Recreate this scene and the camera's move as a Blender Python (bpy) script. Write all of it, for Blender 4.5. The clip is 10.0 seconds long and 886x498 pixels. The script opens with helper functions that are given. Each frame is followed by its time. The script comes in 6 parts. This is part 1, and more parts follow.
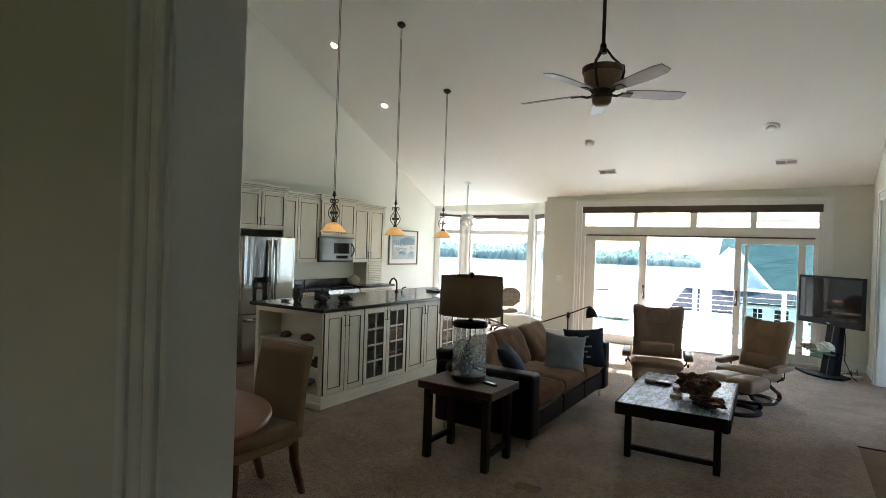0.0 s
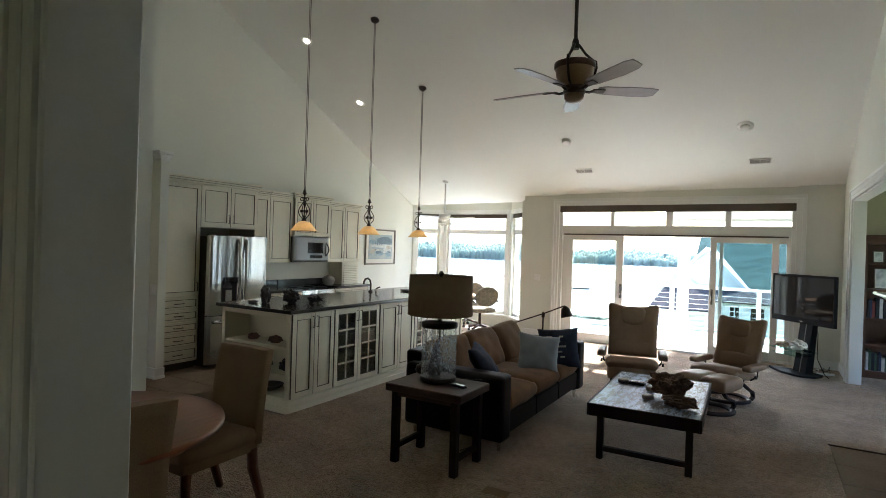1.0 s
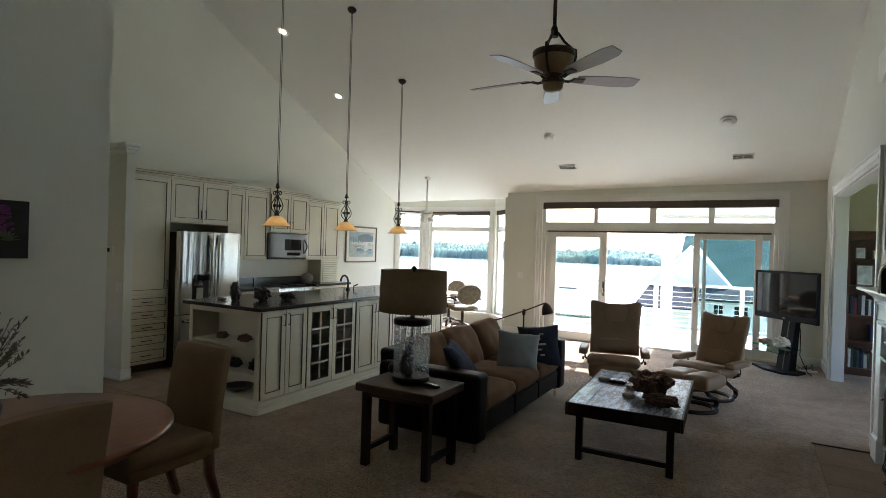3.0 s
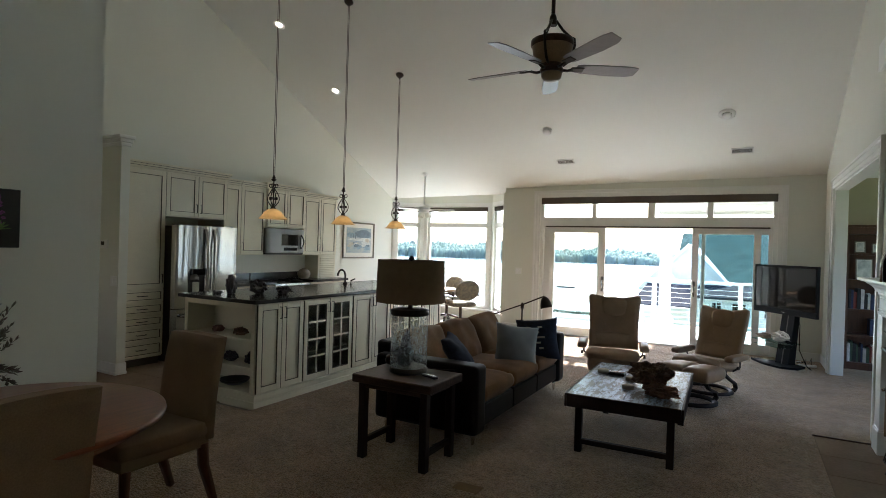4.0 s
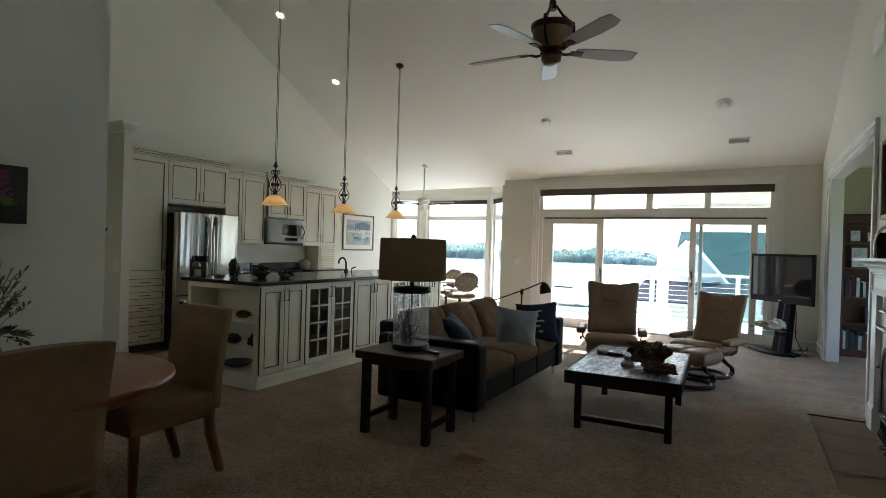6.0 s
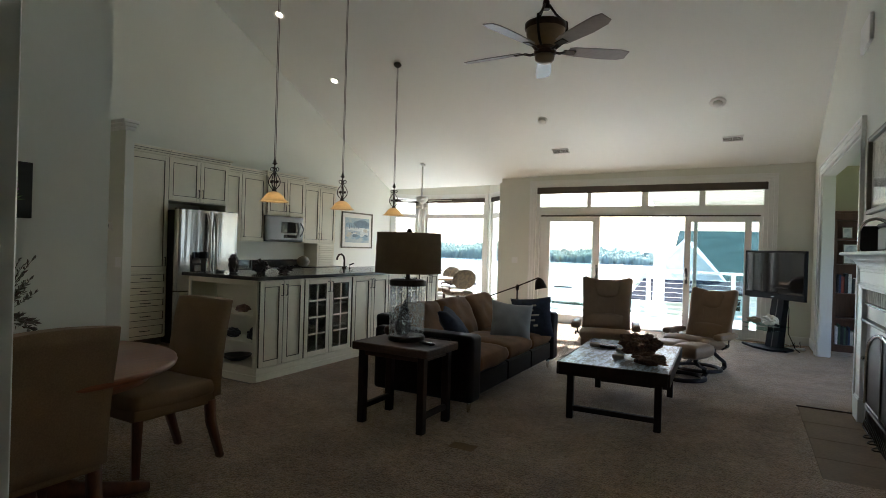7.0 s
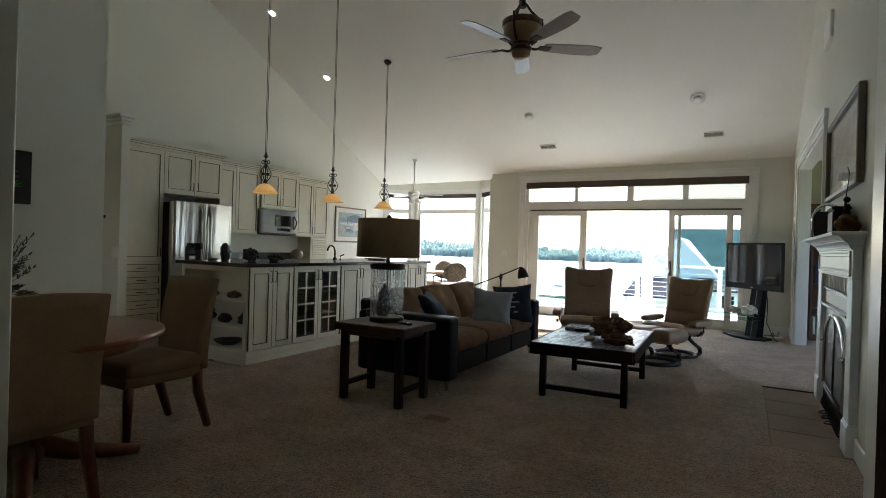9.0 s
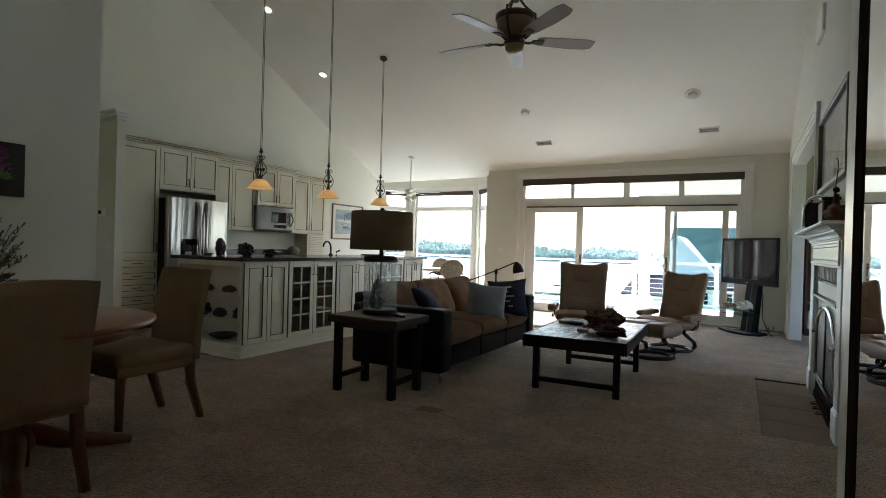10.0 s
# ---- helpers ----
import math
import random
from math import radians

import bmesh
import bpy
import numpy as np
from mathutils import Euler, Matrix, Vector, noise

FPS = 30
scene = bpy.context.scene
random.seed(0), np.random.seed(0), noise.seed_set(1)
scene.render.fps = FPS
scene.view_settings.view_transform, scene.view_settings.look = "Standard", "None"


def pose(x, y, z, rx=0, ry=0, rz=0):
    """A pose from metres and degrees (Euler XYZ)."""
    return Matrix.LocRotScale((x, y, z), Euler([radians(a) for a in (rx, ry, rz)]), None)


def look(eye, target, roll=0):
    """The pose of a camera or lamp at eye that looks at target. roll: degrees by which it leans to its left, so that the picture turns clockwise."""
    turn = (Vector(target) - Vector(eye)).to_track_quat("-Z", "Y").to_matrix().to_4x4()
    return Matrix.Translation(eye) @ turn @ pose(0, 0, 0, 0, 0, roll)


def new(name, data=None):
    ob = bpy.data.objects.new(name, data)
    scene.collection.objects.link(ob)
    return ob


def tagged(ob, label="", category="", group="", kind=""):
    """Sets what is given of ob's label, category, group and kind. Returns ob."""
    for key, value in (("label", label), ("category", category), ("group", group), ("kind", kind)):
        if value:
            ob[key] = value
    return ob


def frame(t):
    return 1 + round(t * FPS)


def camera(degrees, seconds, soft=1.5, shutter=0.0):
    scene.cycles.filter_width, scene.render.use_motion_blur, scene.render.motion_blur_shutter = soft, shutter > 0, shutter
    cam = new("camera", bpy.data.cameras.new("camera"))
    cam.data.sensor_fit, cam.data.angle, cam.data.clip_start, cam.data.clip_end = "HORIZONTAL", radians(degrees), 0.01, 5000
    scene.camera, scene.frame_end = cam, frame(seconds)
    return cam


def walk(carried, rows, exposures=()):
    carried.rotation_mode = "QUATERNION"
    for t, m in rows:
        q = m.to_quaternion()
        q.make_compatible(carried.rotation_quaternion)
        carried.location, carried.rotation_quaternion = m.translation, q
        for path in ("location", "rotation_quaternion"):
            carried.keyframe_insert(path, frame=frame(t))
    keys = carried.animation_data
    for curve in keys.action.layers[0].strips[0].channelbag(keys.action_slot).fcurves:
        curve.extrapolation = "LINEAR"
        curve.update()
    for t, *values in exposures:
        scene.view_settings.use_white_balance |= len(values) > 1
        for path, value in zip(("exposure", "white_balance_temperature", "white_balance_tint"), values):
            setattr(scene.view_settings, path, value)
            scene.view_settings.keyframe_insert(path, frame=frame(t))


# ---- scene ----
cam = camera(77.9, 10.0, soft=0.8)
PATH = [
    (0, (0.235, 0.074, 1.7), (-0.836, 1.763, 1.691), 1.9),
    (0.5, (0.252, 0.153, 1.704), (-0.784, 1.864, 1.697), 1.8),
    (1, (0.273, 0.233, 1.693), (-0.745, 1.954, 1.686), 1.8),
    (1.5, (0.286, 0.289, 1.682), (-0.721, 2.017, 1.674), 1.8),
    (2, (0.302, 0.337, 1.672), (-0.697, 2.07, 1.664), 1.8),
    (2.5, (0.293, 0.396, 1.667), (-0.694, 2.135, 1.661), 1.8),
    (4, (0.26, 0.49, 1.574), (-0.712, 2.237, 1.566), 1.7),
    (4.5, (0.252, 0.49, 1.525), (-0.719, 2.239, 1.518), 1.7),
    (5, (0.244, 0.483, 1.48), (-0.725, 2.232, 1.474), 1.7),
    (5.5, (0.248, 0.458, 1.442), (-0.719, 2.208, 1.435), 1.7),
    (7, (0.351, 0.356, 1.361), (-0.614, 2.108, 1.354), 1.7),
    (7.5, (0.399, 0.325, 1.352), (-0.566, 2.076, 1.344), 1.7),
    (8, (0.461, 0.287, 1.328), (-0.504, 2.039, 1.32), 1.7),
    (8.5, (0.545, 0.255, 1.289), (-0.42, 2.007, 1.281), 1.7),
    (9, (0.627, 0.244, 1.25), (-0.339, 1.995, 1.242), 1.7),
    (9.5, (0.664, 0.244, 1.218), (-0.301, 1.996, 1.21), 1.6),
    (10, (0.681, 0.258, 1.19), (-0.283, 2.01, 1.182), 1.6),
]
LIGHTNESS = [(0, 2.95), (1, 2.75), (2.5, 2.58), (5, 2.48), (10, 2.44)]
walk(cam, [(t, look(eye, target, roll)) for t, eye, target, roll in PATH], [(t, stops, 5990, 11) for t, stops in LIGHTNESS])

# ---- world, sun, exposure ----
world = bpy.data.worlds.new("world")
scene.world = world
world.use_nodes = True
sky = world.node_tree.nodes.new("ShaderNodeTexSky")
sky.sky_type, sky.sun_disc = "NISHITA", False
sky.sun_elevation, sky.sun_rotation = radians(43), radians(-8)
sky.altitude, sky.air_density, sky.dust_density = 30, 1.0, 2.0
world.node_tree.links.new(sky.outputs[0], world.node_tree.nodes["Background"].inputs[0])
world.node_tree.nodes["Background"].inputs[1].default_value = 0.15
sun = new("sun", bpy.data.lights.new("sun", "SUN"))
sun.data.energy, sun.data.angle, sun.data.color = 5.0, radians(0.6), (1.0, 0.965, 0.92)
sun.matrix_basis = look((0, 0, 0), (0.13, -0.93, -0.87))


# ---- materials ----
def mat(name, color, rough=0.6, metal=0.0, var=0.12, scale=6.0, fine=120.0, bump=0.05, stretch=(1, 1, 1), spec=0.5,
        second=None, coat=0.0, sheen=0.0, trans=0.0, dist=0.002):
    m = bpy.data.materials.new(name)
    m.use_nodes = True
    nt = m.node_tree
    b = nt.nodes["Principled BSDF"]
    b.inputs["Roughness"].default_value = rough
    b.inputs["Metallic"].default_value = metal
    b.inputs["Specular IOR Level"].default_value = spec
    b.inputs["Coat Weight"].default_value = coat
    b.inputs["Sheen Weight"].default_value = sheen
    b.inputs["Transmission Weight"].default_value = trans
    tc = nt.nodes.new("ShaderNodeTexCoord")
    mp = nt.nodes.new("ShaderNodeMapping")
    mp.inputs["Scale"].default_value = stretch
    nt.links.new(tc.outputs["Object"], mp.inputs[0])
    n1 = nt.nodes.new("ShaderNodeTexNoise")
    n1.inputs["Scale"].default_value = scale
    n1.inputs["Detail"].default_value = 5
    n2 = nt.nodes.new("ShaderNodeTexNoise")
    n2.inputs["Scale"].default_value = fine
    n2.inputs["Detail"].default_value = 3
    for n in (n1, n2):
        nt.links.new(mp.outputs[0], n.inputs["Vector"])
    mix = nt.nodes.new("ShaderNodeMath")
    mix.operation = "MULTIPLY_ADD"
    mix.inputs[1].default_value = 0.45
    nt.links.new(n2.outputs[0], mix.inputs[0])
    half = nt.nodes.new("ShaderNodeMath")
    half.operation = "MULTIPLY"
    half.inputs[1].default_value = 0.55
    nt.links.new(n1.outputs[0], half.inputs[0])
    nt.links.new(half.outputs[0], mix.inputs[2])
    ramp = nt.nodes.new("ShaderNodeValToRGB")
    lo = [c * (1 - var) for c in (second or color)]
    hi = [min(1, c * (1 + var)) for c in color]
    ramp.color_ramp.elements[0].position, ramp.color_ramp.elements[1].position = 0.36, 0.64
    ramp.color_ramp.elements[0].color, ramp.color_ramp.elements[1].color = (*lo, 1), (*hi, 1)
    nt.links.new(mix.outputs[0], ramp.inputs[0])
    nt.links.new(ramp.outputs[0], b.inputs["Base Color"])
    if bump:
        bp = nt.nodes.new("ShaderNodeBump")
        bp.inputs["Strength"].default_value = bump
        bp.inputs["Distance"].default_value = dist
        nt.links.new(mix.outputs[0], bp.inputs["Height"])
        nt.links.new(bp.outputs[0], b.inputs["Normal"])
    return m


def glow(name, color, strength, base=(0.8, 0.7, 0.5)):
    m = mat(name, base, 0.4, var=0.1, scale=25, bump=0.02)
    b = m.node_tree.nodes["Principled BSDF"]
    b.inputs["Emission Color"].default_value = (*color, 1)
    b.inputs["Emission Strength"].default_value = strength
    return m


def clear(name, color=(0.95, 0.97, 0.96), rough=0.0, relief=0.0, reflect=0.08):
    """Thin pane: mostly see-through with a gloss by angle."""
    m = bpy.data.materials.new(name)
    m.use_nodes = True
    nt = m.node_tree
    nt.nodes.remove(nt.nodes["Principled BSDF"])
    t, g, mx, f = [nt.nodes.new("ShaderNode" + k) for k in ("BsdfTransparent", "BsdfGlossy", "MixShader", "LayerWeight")]
    t.inputs[0].default_value = (*color, 1)
    g.inputs["Roughness"].default_value = rough
    f.inputs["Blend"].default_value = 0.5
    pw, ma = nt.nodes.new("ShaderNodeMath"), nt.nodes.new("ShaderNodeMath")
    pw.operation, ma.operation = "POWER", "MULTIPLY_ADD"
    pw.inputs[1].default_value, ma.inputs[1].default_value, ma.inputs[2].default_value = 4.0, 0.45, reflect / 2
    nt.links.new(f.outputs["Facing"], pw.inputs[0])
    nt.links.new(pw.outputs[0], ma.inputs[0])
    if relief:
        no, bp = nt.nodes.new("ShaderNodeTexVoronoi"), nt.nodes.new("ShaderNodeBump")
        no.inputs["Scale"].default_value = 42
        oc = nt.nodes.new("ShaderNodeTexCoord")
        nt.links.new(oc.outputs["Object"], no.inputs["Vector"])
        bp.inputs["Strength"].default_value, bp.inputs["Distance"].default_value = relief, 0.01
        nt.links.new(no.outputs[0], bp.inputs["Height"])
        nt.links.new(bp.outputs[0], g.inputs["Normal"])
        nt.links.new(bp.outputs[0], f.inputs["Normal"])
    nt.links.new(ma.outputs[0], mx.inputs[0])
    nt.links.new(t.outputs[0], mx.inputs[1])
    nt.links.new(g.outputs[0], mx.inputs[2])
    nt.links.new(mx.outputs[0], nt.nodes["Material Output"].inputs[0])
    return m


M_WALL = mat("wall_paint", (0.735, 0.74, 0.66), 0.75, var=0.025, scale=1.2, fine=260, bump=0.12, spec=0.3, dist=0.001)
M_CEIL = mat("ceiling_paint", (0.835, 0.85, 0.805), 0.85, var=0.02, scale=0.9, fine=300, bump=0.15, spec=0.2, dist=0.001)
M_DENWALL = mat("olive_beige_wall_paint", (0.56, 0.495, 0.37), 0.75, var=0.025, scale=1.2, fine=260, bump=0.12, spec=0.3, dist=0.001)
M_TRIM = mat("white_trim_paint", (0.80, 0.80, 0.765), 0.35, var=0.02, scale=3, fine=80, bump=0.02)
M_CARPET = mat("beige_carpet", (0.53, 0.372, 0.243), 0.85, var=0.14, scale=2.6, fine=16, bump=0, second=(0.385, 0.268, 0.172), spec=0.25, sheen=0.42)
nt = M_CARPET.node_tree
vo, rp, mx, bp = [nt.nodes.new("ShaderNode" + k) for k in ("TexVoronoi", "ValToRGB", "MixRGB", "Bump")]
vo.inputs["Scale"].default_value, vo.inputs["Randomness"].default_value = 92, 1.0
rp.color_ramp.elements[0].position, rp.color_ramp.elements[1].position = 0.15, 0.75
# dark ramp end paints shade into the gaps between the carpet loops
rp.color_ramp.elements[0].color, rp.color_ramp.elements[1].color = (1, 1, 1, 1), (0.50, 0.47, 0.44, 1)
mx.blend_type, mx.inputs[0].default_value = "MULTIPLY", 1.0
bp.inputs["Strength"].default_value, bp.inputs["Distance"].default_value, bp.invert = 1.0, 0.012, True
pb = nt.nodes["Principled BSDF"]
pb.inputs["Sheen Tint"].default_value = (1.0, 0.90, 0.80, 1)
pb.inputs["Sheen Roughness"].default_value = 0.3
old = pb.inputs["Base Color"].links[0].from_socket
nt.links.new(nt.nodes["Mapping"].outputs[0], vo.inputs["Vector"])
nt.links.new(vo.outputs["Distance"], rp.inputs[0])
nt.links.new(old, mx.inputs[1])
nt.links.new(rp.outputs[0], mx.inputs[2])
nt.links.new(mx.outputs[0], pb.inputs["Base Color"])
nt.links.new(vo.outputs["Distance"], bp.inputs["Height"])
nt.links.new(bp.outputs[0], pb.inputs["Normal"])
# mantel white with the windows' bluish sky light mixed into its colour
M_MANTEL = mat("sky_tinted_mantel_white", (0.79, 0.82, 0.845), 0.32, var=0.02, scale=3, fine=80, bump=0.02)
M_TILE = mat("tan_stone_tile", (0.25, 0.185, 0.13), 0.7, spec=0.1, var=0.12, scale=4, fine=40, bump=0.05)
M_GROUT = mat("grout", (0.25, 0.21, 0.17), 0.9, bump=0.1)
M_CAB = mat("cream_glazed_cabinet", (0.73, 0.69, 0.545), 0.42, var=0.035, scale=5, fine=60, bump=0.03)
M_GLAZE = mat("dark_glaze", (0.10, 0.085, 0.06), 0.5, bump=0)
M_GRANITE = mat("black_granite", (0.034, 0.032, 0.031), 0.16, var=0.3, scale=40, fine=300, bump=0.0)
M_STEEL = mat("brushed_steel", (0.40, 0.395, 0.385), 0.2, metal=1.0, var=0.06, scale=0.9, fine=1.9, bump=0.5, stretch=(5, 5, 0.35), dist=0.03)
# darker copy of the brushed steel, with a dim room's reflection in its colour
M_DIMSTEEL = mat("steel_dim_reflection", (0.125, 0.12, 0.115), 0.28, metal=1.0, var=0.06, scale=0.9, fine=1.9, bump=0.3, stretch=(0.4, 3, 5), dist=0.03)
M_MATTE = mat("matt_black_plastic", (0.010, 0.010, 0.011), 0.6, spec=0.08, var=0.2, bump=0.02)
M_CHROME = mat("chrome", (0.75, 0.75, 0.75), 0.08, metal=1.0, var=0.02, bump=0)
M_BLACK = mat("black_plastic", (0.012, 0.012, 0.013), 0.45, spec=0.3, var=0.2, bump=0.02)
M_IRON = mat("dark_bronze_iron", (0.035, 0.026, 0.02), 0.45, metal=0.6, var=0.3, scale=30, bump=0.1)
M_BRONZE = mat("oil_rubbed_bronze", (0.075, 0.045, 0.03), 0.35, metal=0.7, var=0.3, scale=20, bump=0.05)
M_PEWTER = mat("pewter_pull", (0.10, 0.095, 0.085), 0.35, metal=0.9, var=0.1, bump=0)
M_LEATHER_D = mat("dark_leather", (0.012, 0.011, 0.012), 0.42, spec=0.14, var=0.25, scale=8, fine=140, bump=0.25)
M_SUEDE = mat("brown_suede", (0.180, 0.098, 0.046), 0.9, var=0.25, scale=7, fine=90, bump=0.2, sheen=0.1, spec=0.2)
M_TAN = mat("tan_leather", (0.28, 0.185, 0.115), 0.45, spec=0.35, var=0.12, scale=9, fine=150, bump=0.25)
M_FABRIC = mat("tan_microfibre", (0.258, 0.170, 0.101), 0.9, var=0.16, scale=5, fine=160, bump=0.2, sheen=0.1, spec=0.2)
M_WALNUT = mat("dark_table_wood", (0.055, 0.030, 0.020), 0.5, spec=0.3, var=0.45, scale=5, fine=40, bump=0.15, stretch=(1, 10, 10))
# worn dark wood; its blue-grey streaks also hold reflected sky as colour
M_WORNSHEEN = mat("worn_plank_sky_sheen", (0.17, 0.23, 0.32), 0.36, spec=0.25, var=0.3, scale=4.2, fine=16, bump=0.5, stretch=(5, 1.3, 5), second=(0.016, 0.013, 0.013))
for e, q in zip(M_WORNSHEEN.node_tree.nodes["Color Ramp"].color_ramp.elements, (0.45, 0.56)):
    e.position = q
M_CHERRY = mat("cherry_wood", (0.23, 0.075, 0.028), 0.28, var=0.25, scale=4, fine=30, bump=0.03, stretch=(10, 1, 10))
M_CHERRY_D = mat("cherry_leg_wood", (0.16, 0.055, 0.025), 0.35, var=0.25, scale=4, fine=30, bump=0.03, stretch=(10, 10, 1))
M_SHADE = mat("burlap_shade", (0.20, 0.135, 0.08), 0.9, var=0.1, scale=20, fine=350, bump=0.3)
M_BLUEP = mat("grey_blue_cushion", (0.25, 0.268, 0.28), 0.9, var=0.1, scale=10, fine=250, bump=0.2, sheen=0.3)
M_NAVY = mat("navy_cushion", (0.025, 0.035, 0.062), 0.9, var=0.35, scale=25, fine=200, bump=0.3)
M_CREAM = mat("cream_print", (0.5, 0.46, 0.38), 0.9, var=0.1, bump=0.1)
M_CORAL = mat("brown_burl", (0.135, 0.070, 0.045), 0.7, var=0.5, scale=14, fine=60, bump=0.6)
M_STONE = mat("tan_stone", (0.38, 0.32, 0.24), 0.7, var=0.3, scale=10, fine=60, bump=0.3)
M_GEODE = mat("dark_geode", (0.028, 0.022, 0.028), 0.4, var=0.6, scale=20, fine=90, bump=0.6)
M_SCREEN = mat("black_screen", (0.006, 0.006, 0.007), 0.05, spec=0.3, var=0.1, bump=0)
M_GOLDGLASS = glow("amber_glass_shade", (1.0, 0.52, 0.15), 0.065, (0.52, 0.40, 0.20))
nt = M_GOLDGLASS.node_tree
tc, sp, mr_, cr, ns, mu = [nt.nodes.new("ShaderNode" + k) for k in ("TexCoord", "SeparateXYZ", "MapRange", "ValToRGB", "TexNoise", "Math")]
mr_.inputs["From Min"].default_value, mr_.inputs["From Max"].default_value = 1.835, 1.957
cr.color_ramp.elements[0].color, cr.color_ramp.elements[1].color = (0.08, 0.08, 0.08, 1), (0.07, 0.07, 0.07, 1)
cr.color_ramp.elements.new(0.5).color = (0.21, 0.21, 0.21, 1)
ns.inputs["Scale"].default_value, mu.operation = 22, "MULTIPLY"
nt.links.new(tc.outputs["Object"], sp.inputs[0])
nt.links.new(tc.outputs["Object"], ns.inputs["Vector"])
nt.links.new(sp.outputs["Z"], mr_.inputs["Value"])
nt.links.new(mr_.outputs[0], cr.inputs[0])
nt.links.new(cr.outputs[0], mu.inputs[0])
nt.links.new(ns.outputs[0], mu.inputs[1])
nt.links.new(mu.outputs[0], nt.nodes["Principled BSDF"].inputs["Emission Strength"])
M_BULB = glow("lit_bulb", (1.0, 0.86, 0.62), 4.0)
M_GLASS = clear("window_glass")
M_GREEN = clear("tinted_door_glass", (0.86, 0.915, 0.915))
# amber filter for the added, unseen openings: turns their blue sky light warm
M_WARMPANE = clear("added_warming_pane", (1.0, 0.80, 0.66))
M_CABGLASS = clear("cabinet_glass", (0.75, 0.78, 0.76))
M_SEEDED = clear("seeded_lamp_glass", (0.97, 0.98, 0.98), rough=0.05, relief=0.45, reflect=0.10)
nt = M_SEEDED.node_tree
tl, mt, vs_, rs, no, sq = [nt.nodes.new("ShaderNode" + k) for k in ("BsdfTranslucent", "MixShader", "TexNoise", "ValToRGB", "TexCoord", "Mapping")]
sq.inputs["Scale"].default_value = (1, 1, 0.6)
vs_.inputs["Scale"].default_value, vs_.inputs["Detail"].default_value = 75, 2
rs.color_ramp.elements[0].position, rs.color_ramp.elements[1].position = 0.48, 0.66
rs.color_ramp.elements[0].color, rs.color_ramp.elements[1].color = (0.13, 0.13, 0.13, 1), (0.30, 0.30, 0.30, 1)
tl.inputs[0].default_value = (0.86, 0.93, 0.96, 1)
nt.links.new(no.outputs["Object"], sq.inputs[0])
nt.links.new(sq.outputs[0], vs_.inputs["Vector"])
nt.links.new(vs_.outputs[0], rs.inputs[0])
nt.links.new(rs.outputs[0], mt.inputs[0])
nt.links.new(nt.nodes["Mix Shader"].outputs[0], mt.inputs[1])
nt.links.new(tl.outputs[0], mt.inputs[2])
nt.links.new(mt.outputs[0], nt.nodes["Material Output"].inputs[0])
M_SHELFGLASS = clear("shelf_glass", (0.55, 0.75, 0.70))
M_MIRROR = mat("mirror_silver", (0.86, 0.87, 0.87), 0.015, metal=1.0, var=0.0, bump=0)
M_DARKWOOD = mat("espresso_wood", (0.022, 0.013, 0.010), 0.55, spec=0.25, var=0.35, scale=6, fine=40, bump=0.08, stretch=(8, 8, 1))
M_JAR = mat("speckled_clay", (0.30, 0.265, 0.21), 0.7, var=0.3, scale=12, fine=80, bump=0.2)
M_MIRRORFRAME = mat("matt_espresso_frame", (0.034, 0.022, 0.018), 0.85, spec=0.0, var=0.35, scale=6, fine=40, bump=0.08, stretch=(8, 8, 1))
M_BOOKWOOD = mat("red_brown_bookcase_wood", (0.085, 0.036, 0.020), 0.4, var=0.25, scale=5, fine=40, bump=0.05, stretch=(8, 8, 1))
M_SHADECLOTH = mat("dark_roller_shade", (0.095, 0.078, 0.062), 0.8, var=0.1, fine=200, bump=0.05)
M_DECK = mat("pale_deck_boards", (0.76, 0.755, 0.74), 0.7, var=0.10, scale=3, fine=40, bump=0.1, stretch=(0.6, 8, 8))
M_WHITE_EXT = mat("white_exterior_paint", (0.80, 0.80, 0.78), 0.5, var=0.03, bump=0.02)
M_SIDING = mat("pale_siding", (0.82, 0.80, 0.74), 0.7, var=0.06, scale=4, bump=0.05)
M_SLATE = mat("blue_grey_shingle", (0.050, 0.052, 0.058), 0.9, spec=0.0, var=0.3, scale=3, fine=14, bump=0.4, dist=0.02)
M_PALEROOF = mat("pale_metal_roof", (0.70, 0.71, 0.72), 0.45, var=0.05, scale=2, bump=0.03)
M_WATER = mat("lake_water", (0.10, 0.17, 0.22), 0.18, var=0.1, scale=0.02, fine=0.3, bump=0.6, spec=0.6, dist=0.3)
M_GROUND = mat("grassy_ground", (0.08, 0.11, 0.05), 0.95, var=0.3, scale=0.05, fine=1.0, bump=0.2)
# conifer green paled so that the distance haze lies in the colour
M_WOODS = mat("hazed_conifer_green", (0.44, 0.50, 0.44), 1.0, spec=0.0, var=0.12, scale=0.05, fine=0.4, bump=0.0)
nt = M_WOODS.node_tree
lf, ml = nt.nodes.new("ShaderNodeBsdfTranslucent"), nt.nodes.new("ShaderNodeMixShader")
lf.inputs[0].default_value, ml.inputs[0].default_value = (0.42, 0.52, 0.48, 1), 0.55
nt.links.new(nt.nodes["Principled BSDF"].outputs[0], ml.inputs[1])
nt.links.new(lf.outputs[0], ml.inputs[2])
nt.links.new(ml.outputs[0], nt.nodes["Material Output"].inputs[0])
M_BIGROOF = mat("grey_slate_shingle", (0.060, 0.097, 0.090), 0.9, spec=0.0, var=0.35, scale=1.5, fine=9, bump=0.5, dist=0.03)
M_CREAMSLAT = mat("pale_cream_slats", (0.36, 0.35, 0.305), 0.7, var=0.08, scale=4, fine=40, bump=0.05)
